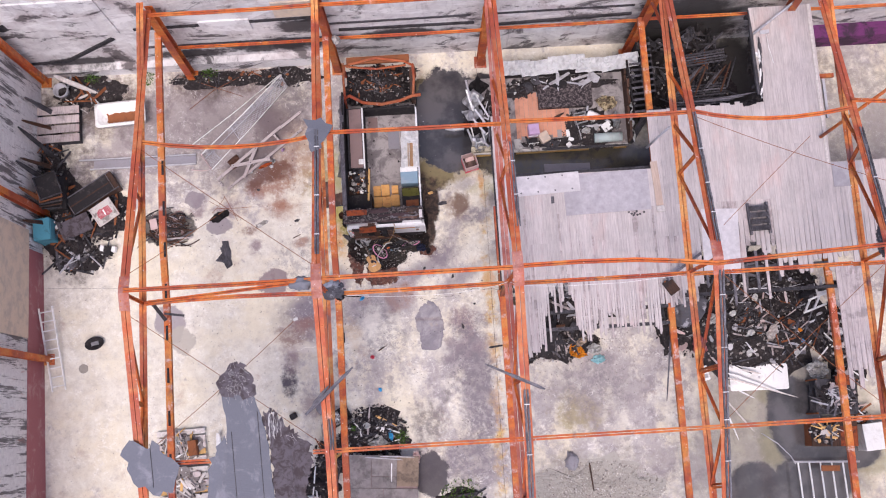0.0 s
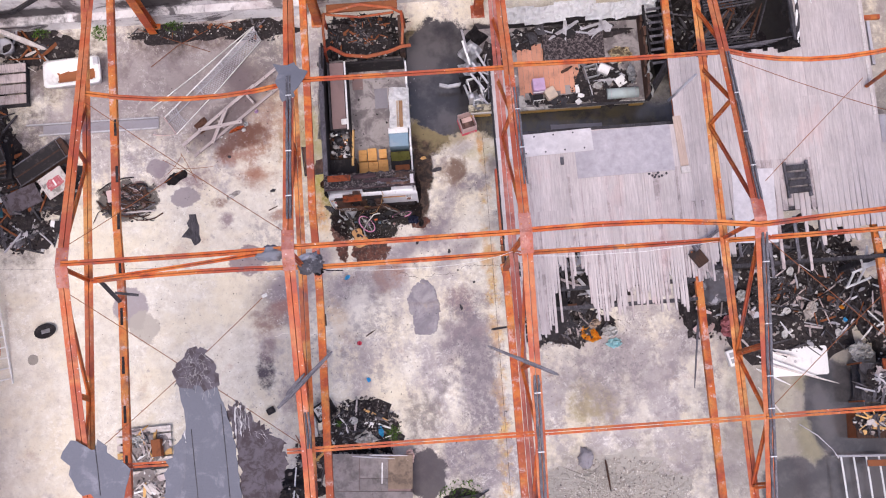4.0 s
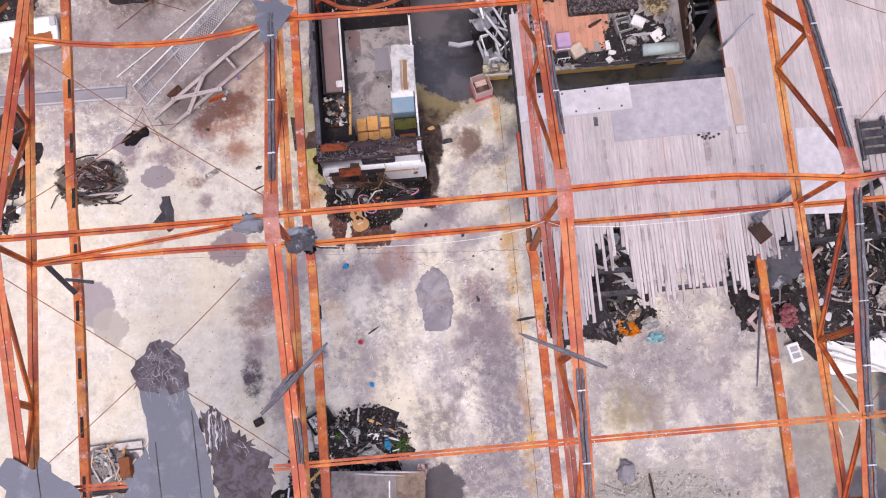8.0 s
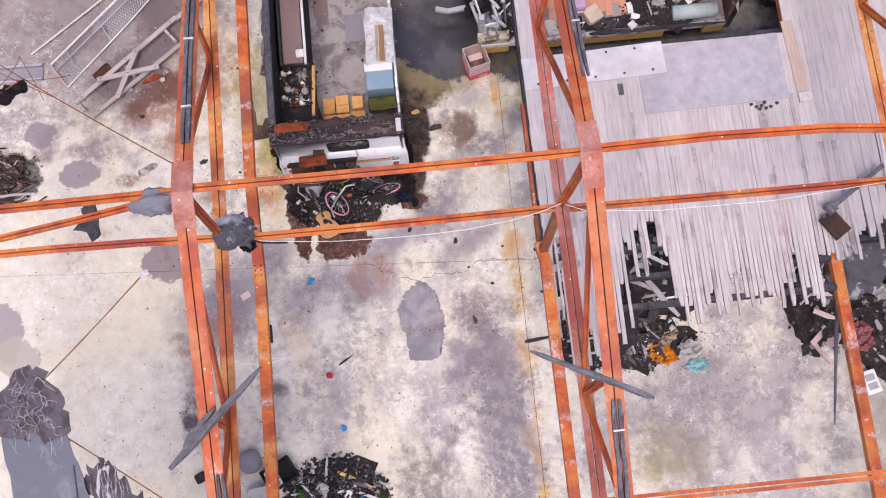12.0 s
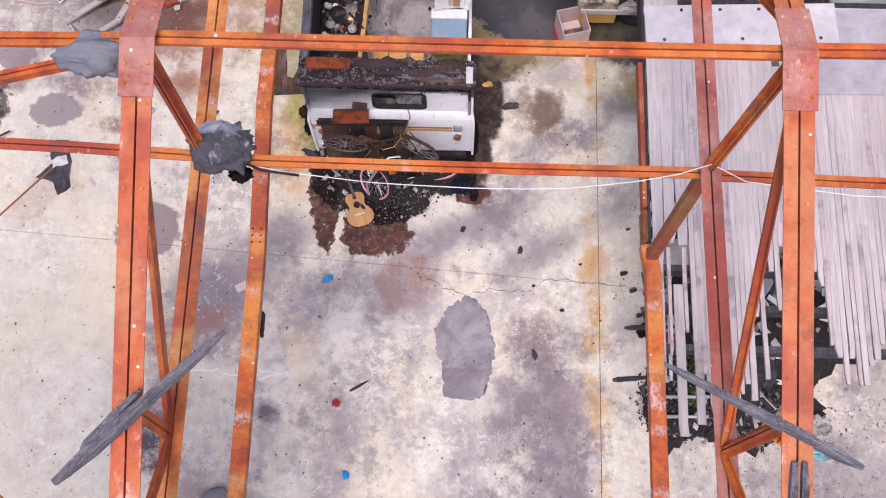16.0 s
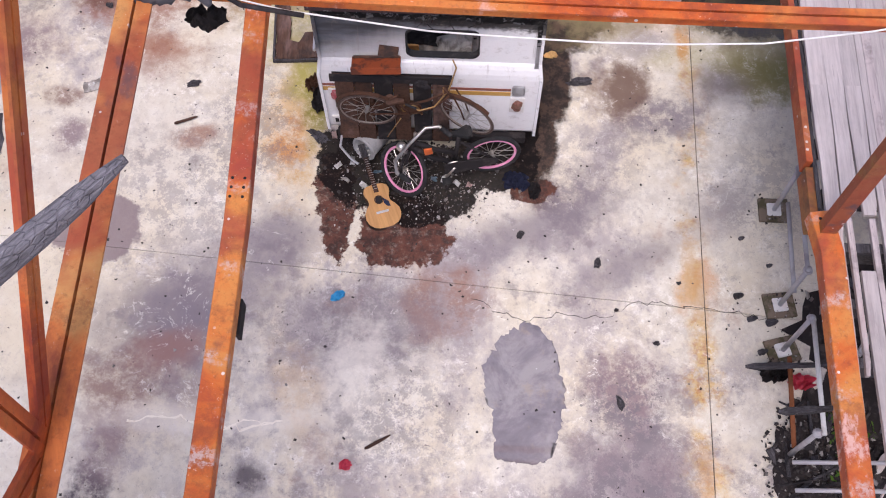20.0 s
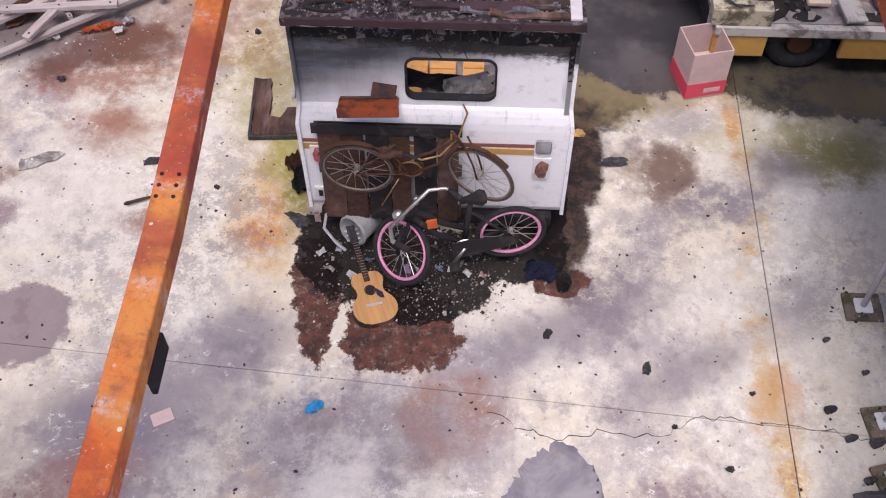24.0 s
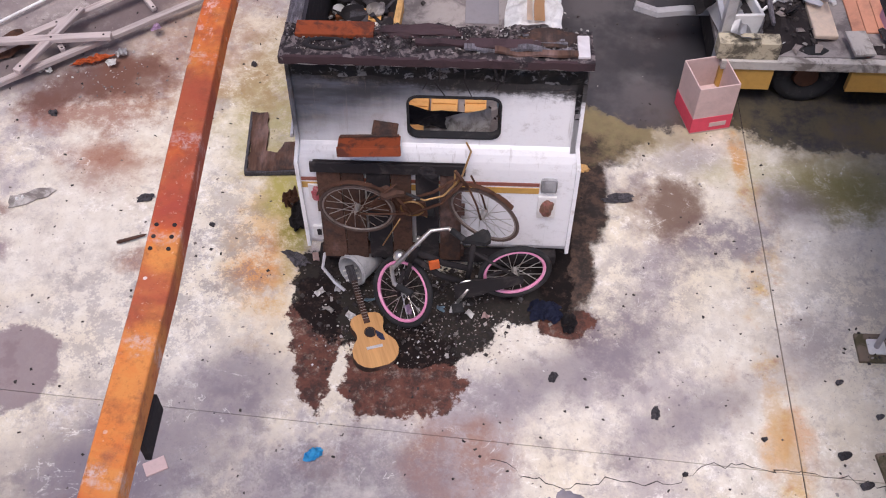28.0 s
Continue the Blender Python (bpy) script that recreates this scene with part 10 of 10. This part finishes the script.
# ---- east: pit, burnt floor, tub lid, pipes, shelving ----
heap("burnt_shelving", "burnt black shelving in the pit under the deck", 7.2, 9.15, 1.25, 1.45, 1.2, 120, 151, ("char", "black", "char", "char", "grey"), None, 700, 14, tilt=35)
heap("burnt_shelving", "charred shelving collapsed against the wall", 7.0, 10.0, 1.4, 0.55, 1.9, 70, 152, ("char", "black", "char", "grey"), None, 300, 20, tilt=30)
for j, (yy, zz) in enumerate(((8.15, 1.7), (8.5, 1.75), (9.3, 2.0))):
    rk_ = thing("pit_rack", "charred slatted shelf rack standing in the pit", "rack", 7.15, yy, fz(7.15, yy), 0, 0, 3 * j, group="pit racks")
    for i in range(5):
        part("slat", box_bm((-0.75 + 0.1 * j, -0.15 + 0.07 * i, zz + 0.01 * i), (0.7, -0.11 + 0.07 * i, zz + 0.03 + 0.01 * i), 0.003), (CHAR_GREY if i == 2 else CHAR), rk_)
    for xx in (-0.7 + 0.1 * j, 0.66):
        part("post", box_bm((xx, -0.02, 0.0), (xx + 0.04, 0.02, zz), 0.003), CHAR, rk_)
for j in range(2):
    cr = thing("burnt_ladder_rack", "blackened ladder-like rack leaning by the caravan", "rack", 5.62 + 0.3 * j, 8.3 + 0.55 * j, fz(5.7, 8.5), 6, 0, 4)
    for i in range(9):
        part("rung", box_bm((-0.16, 0.16 * i, 1.2 + 0.02 * i), (0.16, 0.16 * i + 0.06, 1.24 + 0.02 * i), 0.003), (CHAR_GREY, CHAR)[i % 2], cr)
    for xx in (-0.17, 0.17):
        part("side_rail", box_bm((xx - 0.02, -0.03, 0.0), (xx + 0.02, 1.5, 1.2), 0.003), BLACK, cr)
for i in range(7):
    loose_timber((6.2 + 0.1 * i, 7.9, 2.9), (7.6 + 0.12 * i, 7.85 + 0.03 * i, 3.0), 0.03, 0.02, "thin splintered lath along the pit's edge", CHAR_GREY, 90 + i)
for i in range(10):
    loose_timber((6.3 + 0.16 * i, 8.3 + 0.09 * (i % 4), 1.9 + 0.05 * i), (6.9 + 0.14 * i, 8.9 + 0.11 * (i % 5), 2.1), 0.05, 0.03, "scorched brown lath in the pit", (OLDRUST, CHAR, CHAR_GREY, OLDRUST)[i % 4], 640 + i)
for i in range(6):
    cable([(6.8 + 0.1 * i, 9.4, 1.3 + 0.1 * i), (7.1 + 0.08 * i, 9.7 - 0.1 * i, 1.6), (7.5, 9.3 + 0.1 * i, 1.5)], 0.012, RUST, "rusty red rod tangled in the pit", "rod")
loose_timber((8.3, 7.9, 3.15), (8.28, 10.2, 3.15), 0.1, 0.12, "charred beam along the pit's edge", CHAR, 98)
for i in range(9):
    loose_timber((8.35 + 0.02 * i, 7.75 + 0.16 * i, 3.08), (8.45 + 0.02 * (i % 3), 8.2 + 0.16 * i, 3.09), 0.07, 0.03, "white and black burnt strip on the deck", (WHITE, CHAR, CHAR)[i % 3], 200 + i)
cable([(8.33, 9.54, 3.12), (9.6, 10.35, 3.6)], 0.035, GALV, "pale pipe lying over the walkway", "pipe")
cable([(8.7, 9.5, 3.1), (8.72, 9.2, 3.08), (8.8, 8.75, 3.08)], 0.01, WHITE, "thin white pole on the deck", "pole")
loose_box("pan_head", "grey mop head on the deck", "mop", 8.66, 9.6, DECK + 0.01, 0.24, 0.1, 0.05, GALV, 5)
br = thing("deck_bracket", "orange steel bracket beside the deck's edge", "bracket", 10.1, 8.36, 2.9)
part("arm", box_bm((-0.24, -0.05, 0.0), (0.24, 0.05, 0.1), 0.008), STEEL, br)
part("leg", box_bm((-0.05, -1.1, -0.06), (0.02, -0.06, 0.02), 0.006), GALV, br)
cable([(10.65, 7.2, 5.3), (9.75, 6.7, 3.1)], 0.045, STEEL, "orange brace from truss to deck", "brace")
cable([(5.7, 6.9, 4.2), (5.32, 6.7, 3.1)], 0.03, GALV, "burnt stub brace from truss to deck", "brace")
floor_plate("moss_patch", [(9.9, 6.2), (12.6, 6.15), (12.6, 6.5), (11.0, 6.6), (9.9, 6.45)], make_paint("moss", (0.1, 0.1, 0.02), (0.2, 0.17, 0.12), 0.6, 0.95, 7), 0.01, "green moss along the slab edge", "moss", 45, 0.06, 0.1)

gr = thing("burnt_rack", "charred slatted rack on the deck", "rack", 7.95, 4.7, DECK + 0.02, 0, 0, 2)
for i in range(4):
    part("slat", box_bm((-0.24, -0.32 + 0.17 * i, 0.1), (0.24, -0.32 + 0.17 * i + 0.12, 0.13), 0.004), CHAR, gr)
for x in (-0.24, 0.24):
    part("rail", box_bm((x - 0.03, -0.4, 0.0), (x + 0.03, 0.4, 0.099), 0.004), CHAR_GREY, gr)
heap("burnt_floor_debris", "great heap of burnt boards, ash and white rubbish below the burnt deck", 8.5, 2.35, 2.1, 1.35, 0.6, 230, 161, ("char", "char", "black", "plank", "grey", "metal", "black", "rust"), None, 2200, 220, tilt=35, size=0.62)
heap("burnt_floor_debris", "black ash and burnt joists under the deck's edge", 7.8, 3.7, 1.9, 0.7, 0.4, 60, 164, ("char", "black", "char", "grey"), None, 500, 30, tilt=30, size=0.8)
heap("burnt_floor_debris", "burnt rubbish below the deck's edge", 6.3, 2.6, 0.6, 1.0, 0.5, 28, 162, ("char", "black", "carton"), None, 260, 30)
heap("burnt_floor_debris", "burnt rubbish and white plastic beyond the truss", 10.9, 1.6, 0.6, 1.2, 0.5, 36, 163, ("char", "black", "white", "metal", "plank"), None, 300, 120)
bundle("scorched tarp draped at the deck's burnt corner", 6.15, 2.75, 2.2, 0.42, 0.5, 0.3, 11, BUNDLE)
rag("bleached board slab in the debris", 8.75, 2.0, 0.26, 0.5, 0.04, 166, TIMBER, "board", "broken_board", lift=0.75, rz=-28)
rag("white plastic bag in the debris", 10.0, 0.95, 0.6, 0.5, 0.14, 167, WHITE, "bag", "plastic_bag", lift=0.45)
heap("burnt_floor_debris", "black ash and splintered boards beside the truss", 9.5, 3.3, 0.9, 0.8, 0.4, 44, 265, ("char", "black", "grey", "char", "metal"), None, 400, 40, tilt=30, size=0.6)
rag("white plastic bag in the debris", 7.2, 2.5, 0.3, 0.3, 0.1, 168, WHITE, "bag", "plastic_bag", lift=0.6)
rag("pink cloth on the ground below the deck's edge", 6.85, 1.8, 0.4, 0.5, 0.08, 169, make_paint("pink_cloth", (0.6, 0.25, 0.27), (0.3, 0.12, 0.13), 0.5, 0.9, 7), "cloth", "cloth", lift=0.35)
for i, (x, y, m) in enumerate(((8.2, 2.05, WHITE), (7.75, 2.6, WHITE), (8.1, 1.5, WHITE), (9.4, 1.45, WHITE), (9.6, 1.75, BLUE), (9.55, 2.05, YELLOW), (7.6, 3.1, CARTON), (8.4, 3.0, WHITE))):
    rag("pale scrap of packaging in the debris" if m is WHITE else "coloured scrap in the debris", x, y, 0.2 if m is WHITE else 0.12, 0.16 if m is WHITE else 0.1, 0.04, 170 + i, m, "litter", "litter", lift=0.7, rz=33 * i)
lc = thing("folding_chair", "bent white folding chair in the debris", "chair", 9.75, 2.75, 1.2, 10, -8, 15)
for nm, a, b in (("leg", (-0.2, -0.3, -0.5), (-0.15, 0.1, 0.3)), ("leg", (0.05, -0.3, -0.5), (0.1, 0.1, 0.3)), ("back_rail", (-0.2, 0.1, 0.3), (0.45, 0.15, 0.32)), ("side_rail", (0.1, 0.1, 0.3), (0.3, 0.6, 0.4)), ("foot_rail", (-0.25, -0.32, -0.5), (0.4, -0.28, -0.5))):
    bm = bm_new()
    add_bar(bm, a, b, 0.05, 0.03)
    part(nm, bm, WHITE, lc)
part("seat", crumple(0.4, 0.3, 8, 6, 0.04, 181, 5), WHITE, lc).location = (0.25, 0.25, 0.33)

tl2 = thing("tub_surround", "white acrylic sheet with sticks lying on it", "acrylic sheet", 8.47, 0.86, fz(8.47, 0.86) + 0.05, 2, 0, -1)
bm = bm_new()
add_prism(bm, round_rect(0.8, 0.35, 0.06), 0.0, 0.05)
part("panel", bm, WHITE, tl2)
bm = bm_new()
add_ring(bm, pose(0, 0, 0.05) @ Matrix.Diagonal((1.0, 1.0, 0.3, 1)), 0.02, 0.012, 12, 5)
part("drain", bm, GALV, tl2)
for i, (a, b) in enumerate((((7.5, 1.05), (9.15, 0.35)), ((7.55, 0.9), (9.45, 0.25)), ((7.7, 1.0), (9.0, 0.42)), ((7.95, 1.1), (8.5, 0.95)), ((7.5, 0.75), (8.3, 0.3)), ((7.5, 0.3), (8.2, -0.6)), ((7.45, 0.1), (7.75, -0.8)))):
    loose_timber(za(*a, 0.2 if i < 4 else 0.05), za(*b, 0.18 if i < 4 else 0.04), 0.05, 0.04, "pale lath lying across the white sheet" if i < 4 else "pale lath lying on the wet slab", (WHITE, TIMBER)[i % 2], 300 + i)
shf = thing("junk_shelf", "rusty metal shelf loaded with sticks and junk", "shelf", 10.3, 0.2, fz(10.3, 0.2), 0, 0, -4)
for x in (-0.55, 0.55):
    for y in (-0.45, 0.45):
        part("post", box_bm((x - 0.02, y - 0.02, 0.0), (x + 0.02, y + 0.02, 0.9)), RUST, shf)
for z in (0.3, 0.8):
    part("shelf_plate", box_bm((-0.56, -0.46, z), (0.56, 0.46, z + 0.02), 0.003), CHAR, shf)
heap("shelf_junk", "grey sticks and junk piled on a shelf", 10.3, 0.2, 0.5, 0.42, 0.16, 60, 185, ("grey", "char", "metal", "plank", "black"), lambda x, y: fz(10.3, 0.2) + 0.83, 200, 50, tilt=20)
loose_box("steel_sheet", "rust-orange steel panel on the shelf", "panel", 10.45, 0.62, fz(10.4, 0.6) + 0.95, 0.4, 0.26, 0.04, SCORCHED_ORANGE, 0)
ds = thing("junk_desk", "rust-orange metal desk with pale rubbish on it", "desk", 10.2, -0.78, fz(10.2, -0.8), 0, 0, -3)
part("top", box_bm((-0.62, -0.33, 0.6), (0.62, 0.33, 0.64), 0.004), BROWN_WOOD, ds)
part("end_strip", box_bm((0.15, -0.325, 0.641), (0.6, 0.2, 0.66), 0.004), SCORCHED_ORANGE, ds, "scorched orange plate")
for x in (-0.58, 0.58):
    part("side_panel", box_bm((x - 0.03, -0.32, 0.0), (x + 0.03, 0.32, 0.599), 0.004), RUST, ds)
heap("desk_rubbish", "pale wood scraps and cans on the desk", 9.9, -0.72, 0.36, 0.3, 0.12, 22, 186, ("pine", "pale", "grey"), lambda x, y: fz(10.2, -0.8) + 0.645, 60, 40, tilt=14)
rk = thing("pipe_rack", "white pipe rack standing in the water", "rack", 9.9, -2.1, fz(9.9, -2.1), 0, 0, -3)
for i in range(6):
    x = -0.75 + 0.3 * i
    bm = bm_new()
    add_tube(bm, [(x, 0.6, 0.5), (x + 0.05, 0.0, 0.5), (x + 0.1, -0.8, 0.5)], 0.025, 6)
    part("bar", bm, PVC, rk)
for y in (0.6, -0.8):
    bm = bm_new()
    add_tube(bm, [(-0.85, y, 0.5), (0.9, y, 0.52)], 0.03, 6)
    part("rail", bm, GALV, rk)
    for x in (-0.8, 0.8):
        bm = bm_new()
        add_tube(bm, [(x, y, 0.0), (x, y, 0.5)], 0.025, 6)
        part("leg", bm, GALV, rk)
part("top_plate", box_bm((-0.15, 0.35, 0.53), (0.35, 0.5, 0.56), 0.005), RUST, rk, "rusty plate")
cable([(8.3, -0.65, 0.1), (8.7, -0.95, 0.12), (9.0, -1.3, 0.15), (9.05, -1.5, 0.3)], 0.015, GALV, "grey hose lying on the wet slab", "hose")
wb = thing("white_freezer", "white chest and red boxes beyond the rack", "chest", 11.5, -0.9, fz(11.5, -0.9), 0, 0, 4)
part("body", box_bm((-0.5, -0.35, 0), (0.5, 0.35, 0.6), 0.02), WHITE, wb)
part("lid", box_bm((-0.51, -0.36, 0.605), (0.51, 0.36, 0.66), 0.01), WHITE, wb)
heap("red_rubbish", "red and white rubbish between the chest and the shelf", 11.0, -0.35, 0.35, 0.4, 0.3, 16, 188, ("rust", "white", "carton"), None, 120, 60)

# ---- below and beside the deck's burnt edge ----
heap("edge_rubbish", "burnt scraps under the fringe of the deck", 3.05, 2.1, 1.0, 0.45, 0.22, 44, 191, ("char", "black", "plank", "char", "grey"), None, 420, 130, size=0.7)
heap("edge_rubbish", "black soil and burnt scraps below the girder", 2.2, 2.25, 0.45, 0.6, 0.2, 24, 192, ("char", "black", "char"), None, 700, 40, crumb=0.028, size=0.6)
weeds(2.4, 2.2, 0.22, 90, 193, size=0.024)
weeds(2.5, 2.55, 0.3, 60, 194)
rag("bright orange and yellow tarp scrap by the burnt deck", 3.5, 1.86, 0.5, 0.34, 0.09, 195, YELLOW, "tarp", "tarp_scrap", lift=0.14, rz=-28)
rag("tan crumpled cloth by the orange tarp", 3.62, 2.12, 0.36, 0.2, 0.07, 295, TAN, "cloth", "cloth", lift=0.16, rz=10)
rag("white cloth by the burnt deck", 3.98, 1.9, 0.42, 0.28, 0.09, 196, WHITE, "cloth", "cloth", lift=0.2)
rag("pale turquoise plastic by the burnt deck", 4.08, 1.62, 0.36, 0.22, 0.05, 197, make_paint("turquoise_film", (0.42, 0.72, 0.76), (0.7, 0.78, 0.78), 0.5, 0.45, 7), "plastic sheet", "plastic_sheet", lift=0.06)
rag("crumpled red bag under the deck's edge", 2.12, 3.02, 0.26, 0.16, 0.08, 198, REDCARD, "bag", "bag", lift=0.1)
rag("black bag under the deck's edge", 1.88, 3.1, 0.32, 0.2, 0.09, 199, BLACK, "bag", "bag", lift=0.1)
loose_box("rust_board", "rust-brown board standing under the burnt deck", "board", 3.0, 2.5, fz(3, 2.4), 0.22, 0.05, 1.2, OLDRUST, 2)
for i, (x, y) in enumerate(((2.02, 4.82), (2.0, 3.8), (1.99, 3.34), (1.95, 2.32))):
    st = thing("pole_stand", "galvanised pole stand on a wooden pad", "pole stand", x, y, fz(x, y), 0, 0, 8 * i, group="pole stands")
    part("pad", box_bm((-0.15, -0.13, 0.0), (0.15, 0.13, 0.04), 0.008), (MOSSPAD, MOSSPAD, MOSSPAD, CHAR)[i], st, "dirty mossy wooden pad")
    add_bits("pad_dirt", 40, lambda r: (r.gauss(0, 0.11), r.gauss(0, 0.09), 0.046), 0.016, 600 + i, ASH, st)
    bm = bm_new()
    add_prism(bm, round_rect(0.07, 0.07, 0.015), 0.041, 0.052)
    part("flange", bm, WHITE, st)
    bm = bm_new()
    add_pipe(bm, (0, 0, 0.052), (0.0, 0, 0.95), 0.024, 10)
    part("pole", bm, GALV, st, "", True)
    bm = bm_new()
    add_ring(bm, pose(0, 0, 0.9), 0.03, 0.016, 12, 6)
    part("collar", bm, GALV, st)
for (a, b, z) in (((2.0, 4.83), (2.0, 3.82), 0.9), ((2.0, 3.35), (2.0, 2.3), 0.92), ((2.1, 4.8), (2.08, 3.85), 0.25), ((1.98, 3.2), (1.95, 2.35), 0.25)):
    cable([(a[0], a[1], fz(*a) + z), (b[0], b[1], fz(*b) + z)], 0.024, PVC if z > 0.91 else (RUST if b[1] < 2.4 else GALV), "pale cross pipe clamped between pole stands", "pipe")
for i in range(2):
    cable([(1.9, 1.95 + 0.25 * i, 0.35), (2.9, 1.97 + 0.25 * i, 0.4)], 0.022, GALV, "white pipe lying under the deck", "pipe")
loose_timber((1.55, 3.08, 0.35), (2.35, 3.1, 0.45), 0.06, 0.04, "charred batten under the deck's edge", CHAR, 401)
heap("floor_clutter", "dark rubbish lying under the deck", 3.4, 3.4, 1.3, 1.0, 0.15, 22, 403, ("char", "metal", "white", "plank"), None, 200, 40)
for i, (x, y, l) in enumerate(((1.64, 4.48, 0.06), (1.55, 3.86, 0.1), (1.67, 3.63, 0.1), (1.85, 3.6, 0.12), (1.9, 4.2, 0.06), (1.75, 3.3, 0.1))):
    loose_timber(za(x, y, 0.02), za(x + l, y + 0.3 * l, 0.02), 0.6 * l, 0.04, "charred scrap on the slab by the deck", CHAR, 410 + i)
# painted edge angle at the deck's corner, a charred stub on the girder
loose_box("edge_angle", "maroon painted steel stub at the deck's corner", "bracket", 1.36, 4.6, 2.87, 0.05, 1.7, 0.17, STEEL_TOP, 0, bevel=0.008)
loose_box("edge_angle", "blackened steel stub at the deck's corner", "bracket", 1.365, 3.5, 2.8, 0.06, 0.45, 0.2, BURNTSTEEL, 0, bevel=0.008)
loose_timber((0.98, 1.9, 3.0), (1.5, 1.95, 3.02), 0.05, 0.04, "charred batten jutting out from the girder", CHAR, 421)
loose_timber((5.62, 2.6, 2.9), (5.4, 0.35, 2.2), 0.05, 0.05, "grey charred joist hanging beside the girder", CHAR_GREY, 424)
loose_box("nailing_block", "charred block fixed to the girder's side", "block", -2.575, 2.36, 3.02, 0.03, 0.25, 0.14, BLACK, 0, bevel=0.008)
felt("draped_felt", "dark charred felt drooping from the deck edge", [(2.45, 2.5), (2.75, 2.5), (2.7, 1.9), (2.4, 1.6), (2.2, 1.75), (2.4, 2.1)], lambda x, y: 1.9 + 0.9 * (y - 1.7), BLACK, 27, 0.03, 0.1)

# scorched scraps strewn from the deck's burnt fringe over the slab
add_bits("fringe_scraps", 420, lambda r: (lambda x, y: (x, y, fz(x, y) + 0.006))(r.uniform(2.3, 5.3), 0.3 + 1.9 * r.random() ** 0.5), 0.013, 501, ASH, label="burnt scraps strewn below the deck's fringe", category="litter")
add_bits("fringe_scraps", 160, lambda r: (lambda x, y: (x, y, fz(x, y) + 0.006))(r.uniform(2.6, 5.0), r.gauss(1.98, 0.22)), 0.022, 502, SCRAP, label="pale scraps strewn below the deck's fringe", category="litter")
ht = thing("small_heater", "small white metal appliance on the slab", "appliance", 6.94, 1.05, fz(6.94, 1.05), 0, 0, 12)
part("body", box_bm((-0.13, -0.2, 0.0), (0.13, 0.2, 0.2), 0.02), WHITE, ht)
for i in range(2):
    part("grille", box_bm((-0.08, -0.13 + 0.15 * i, 0.201), (0.08, -0.02 + 0.15 * i, 0.212), 0.004), GREYPLASTIC, ht)
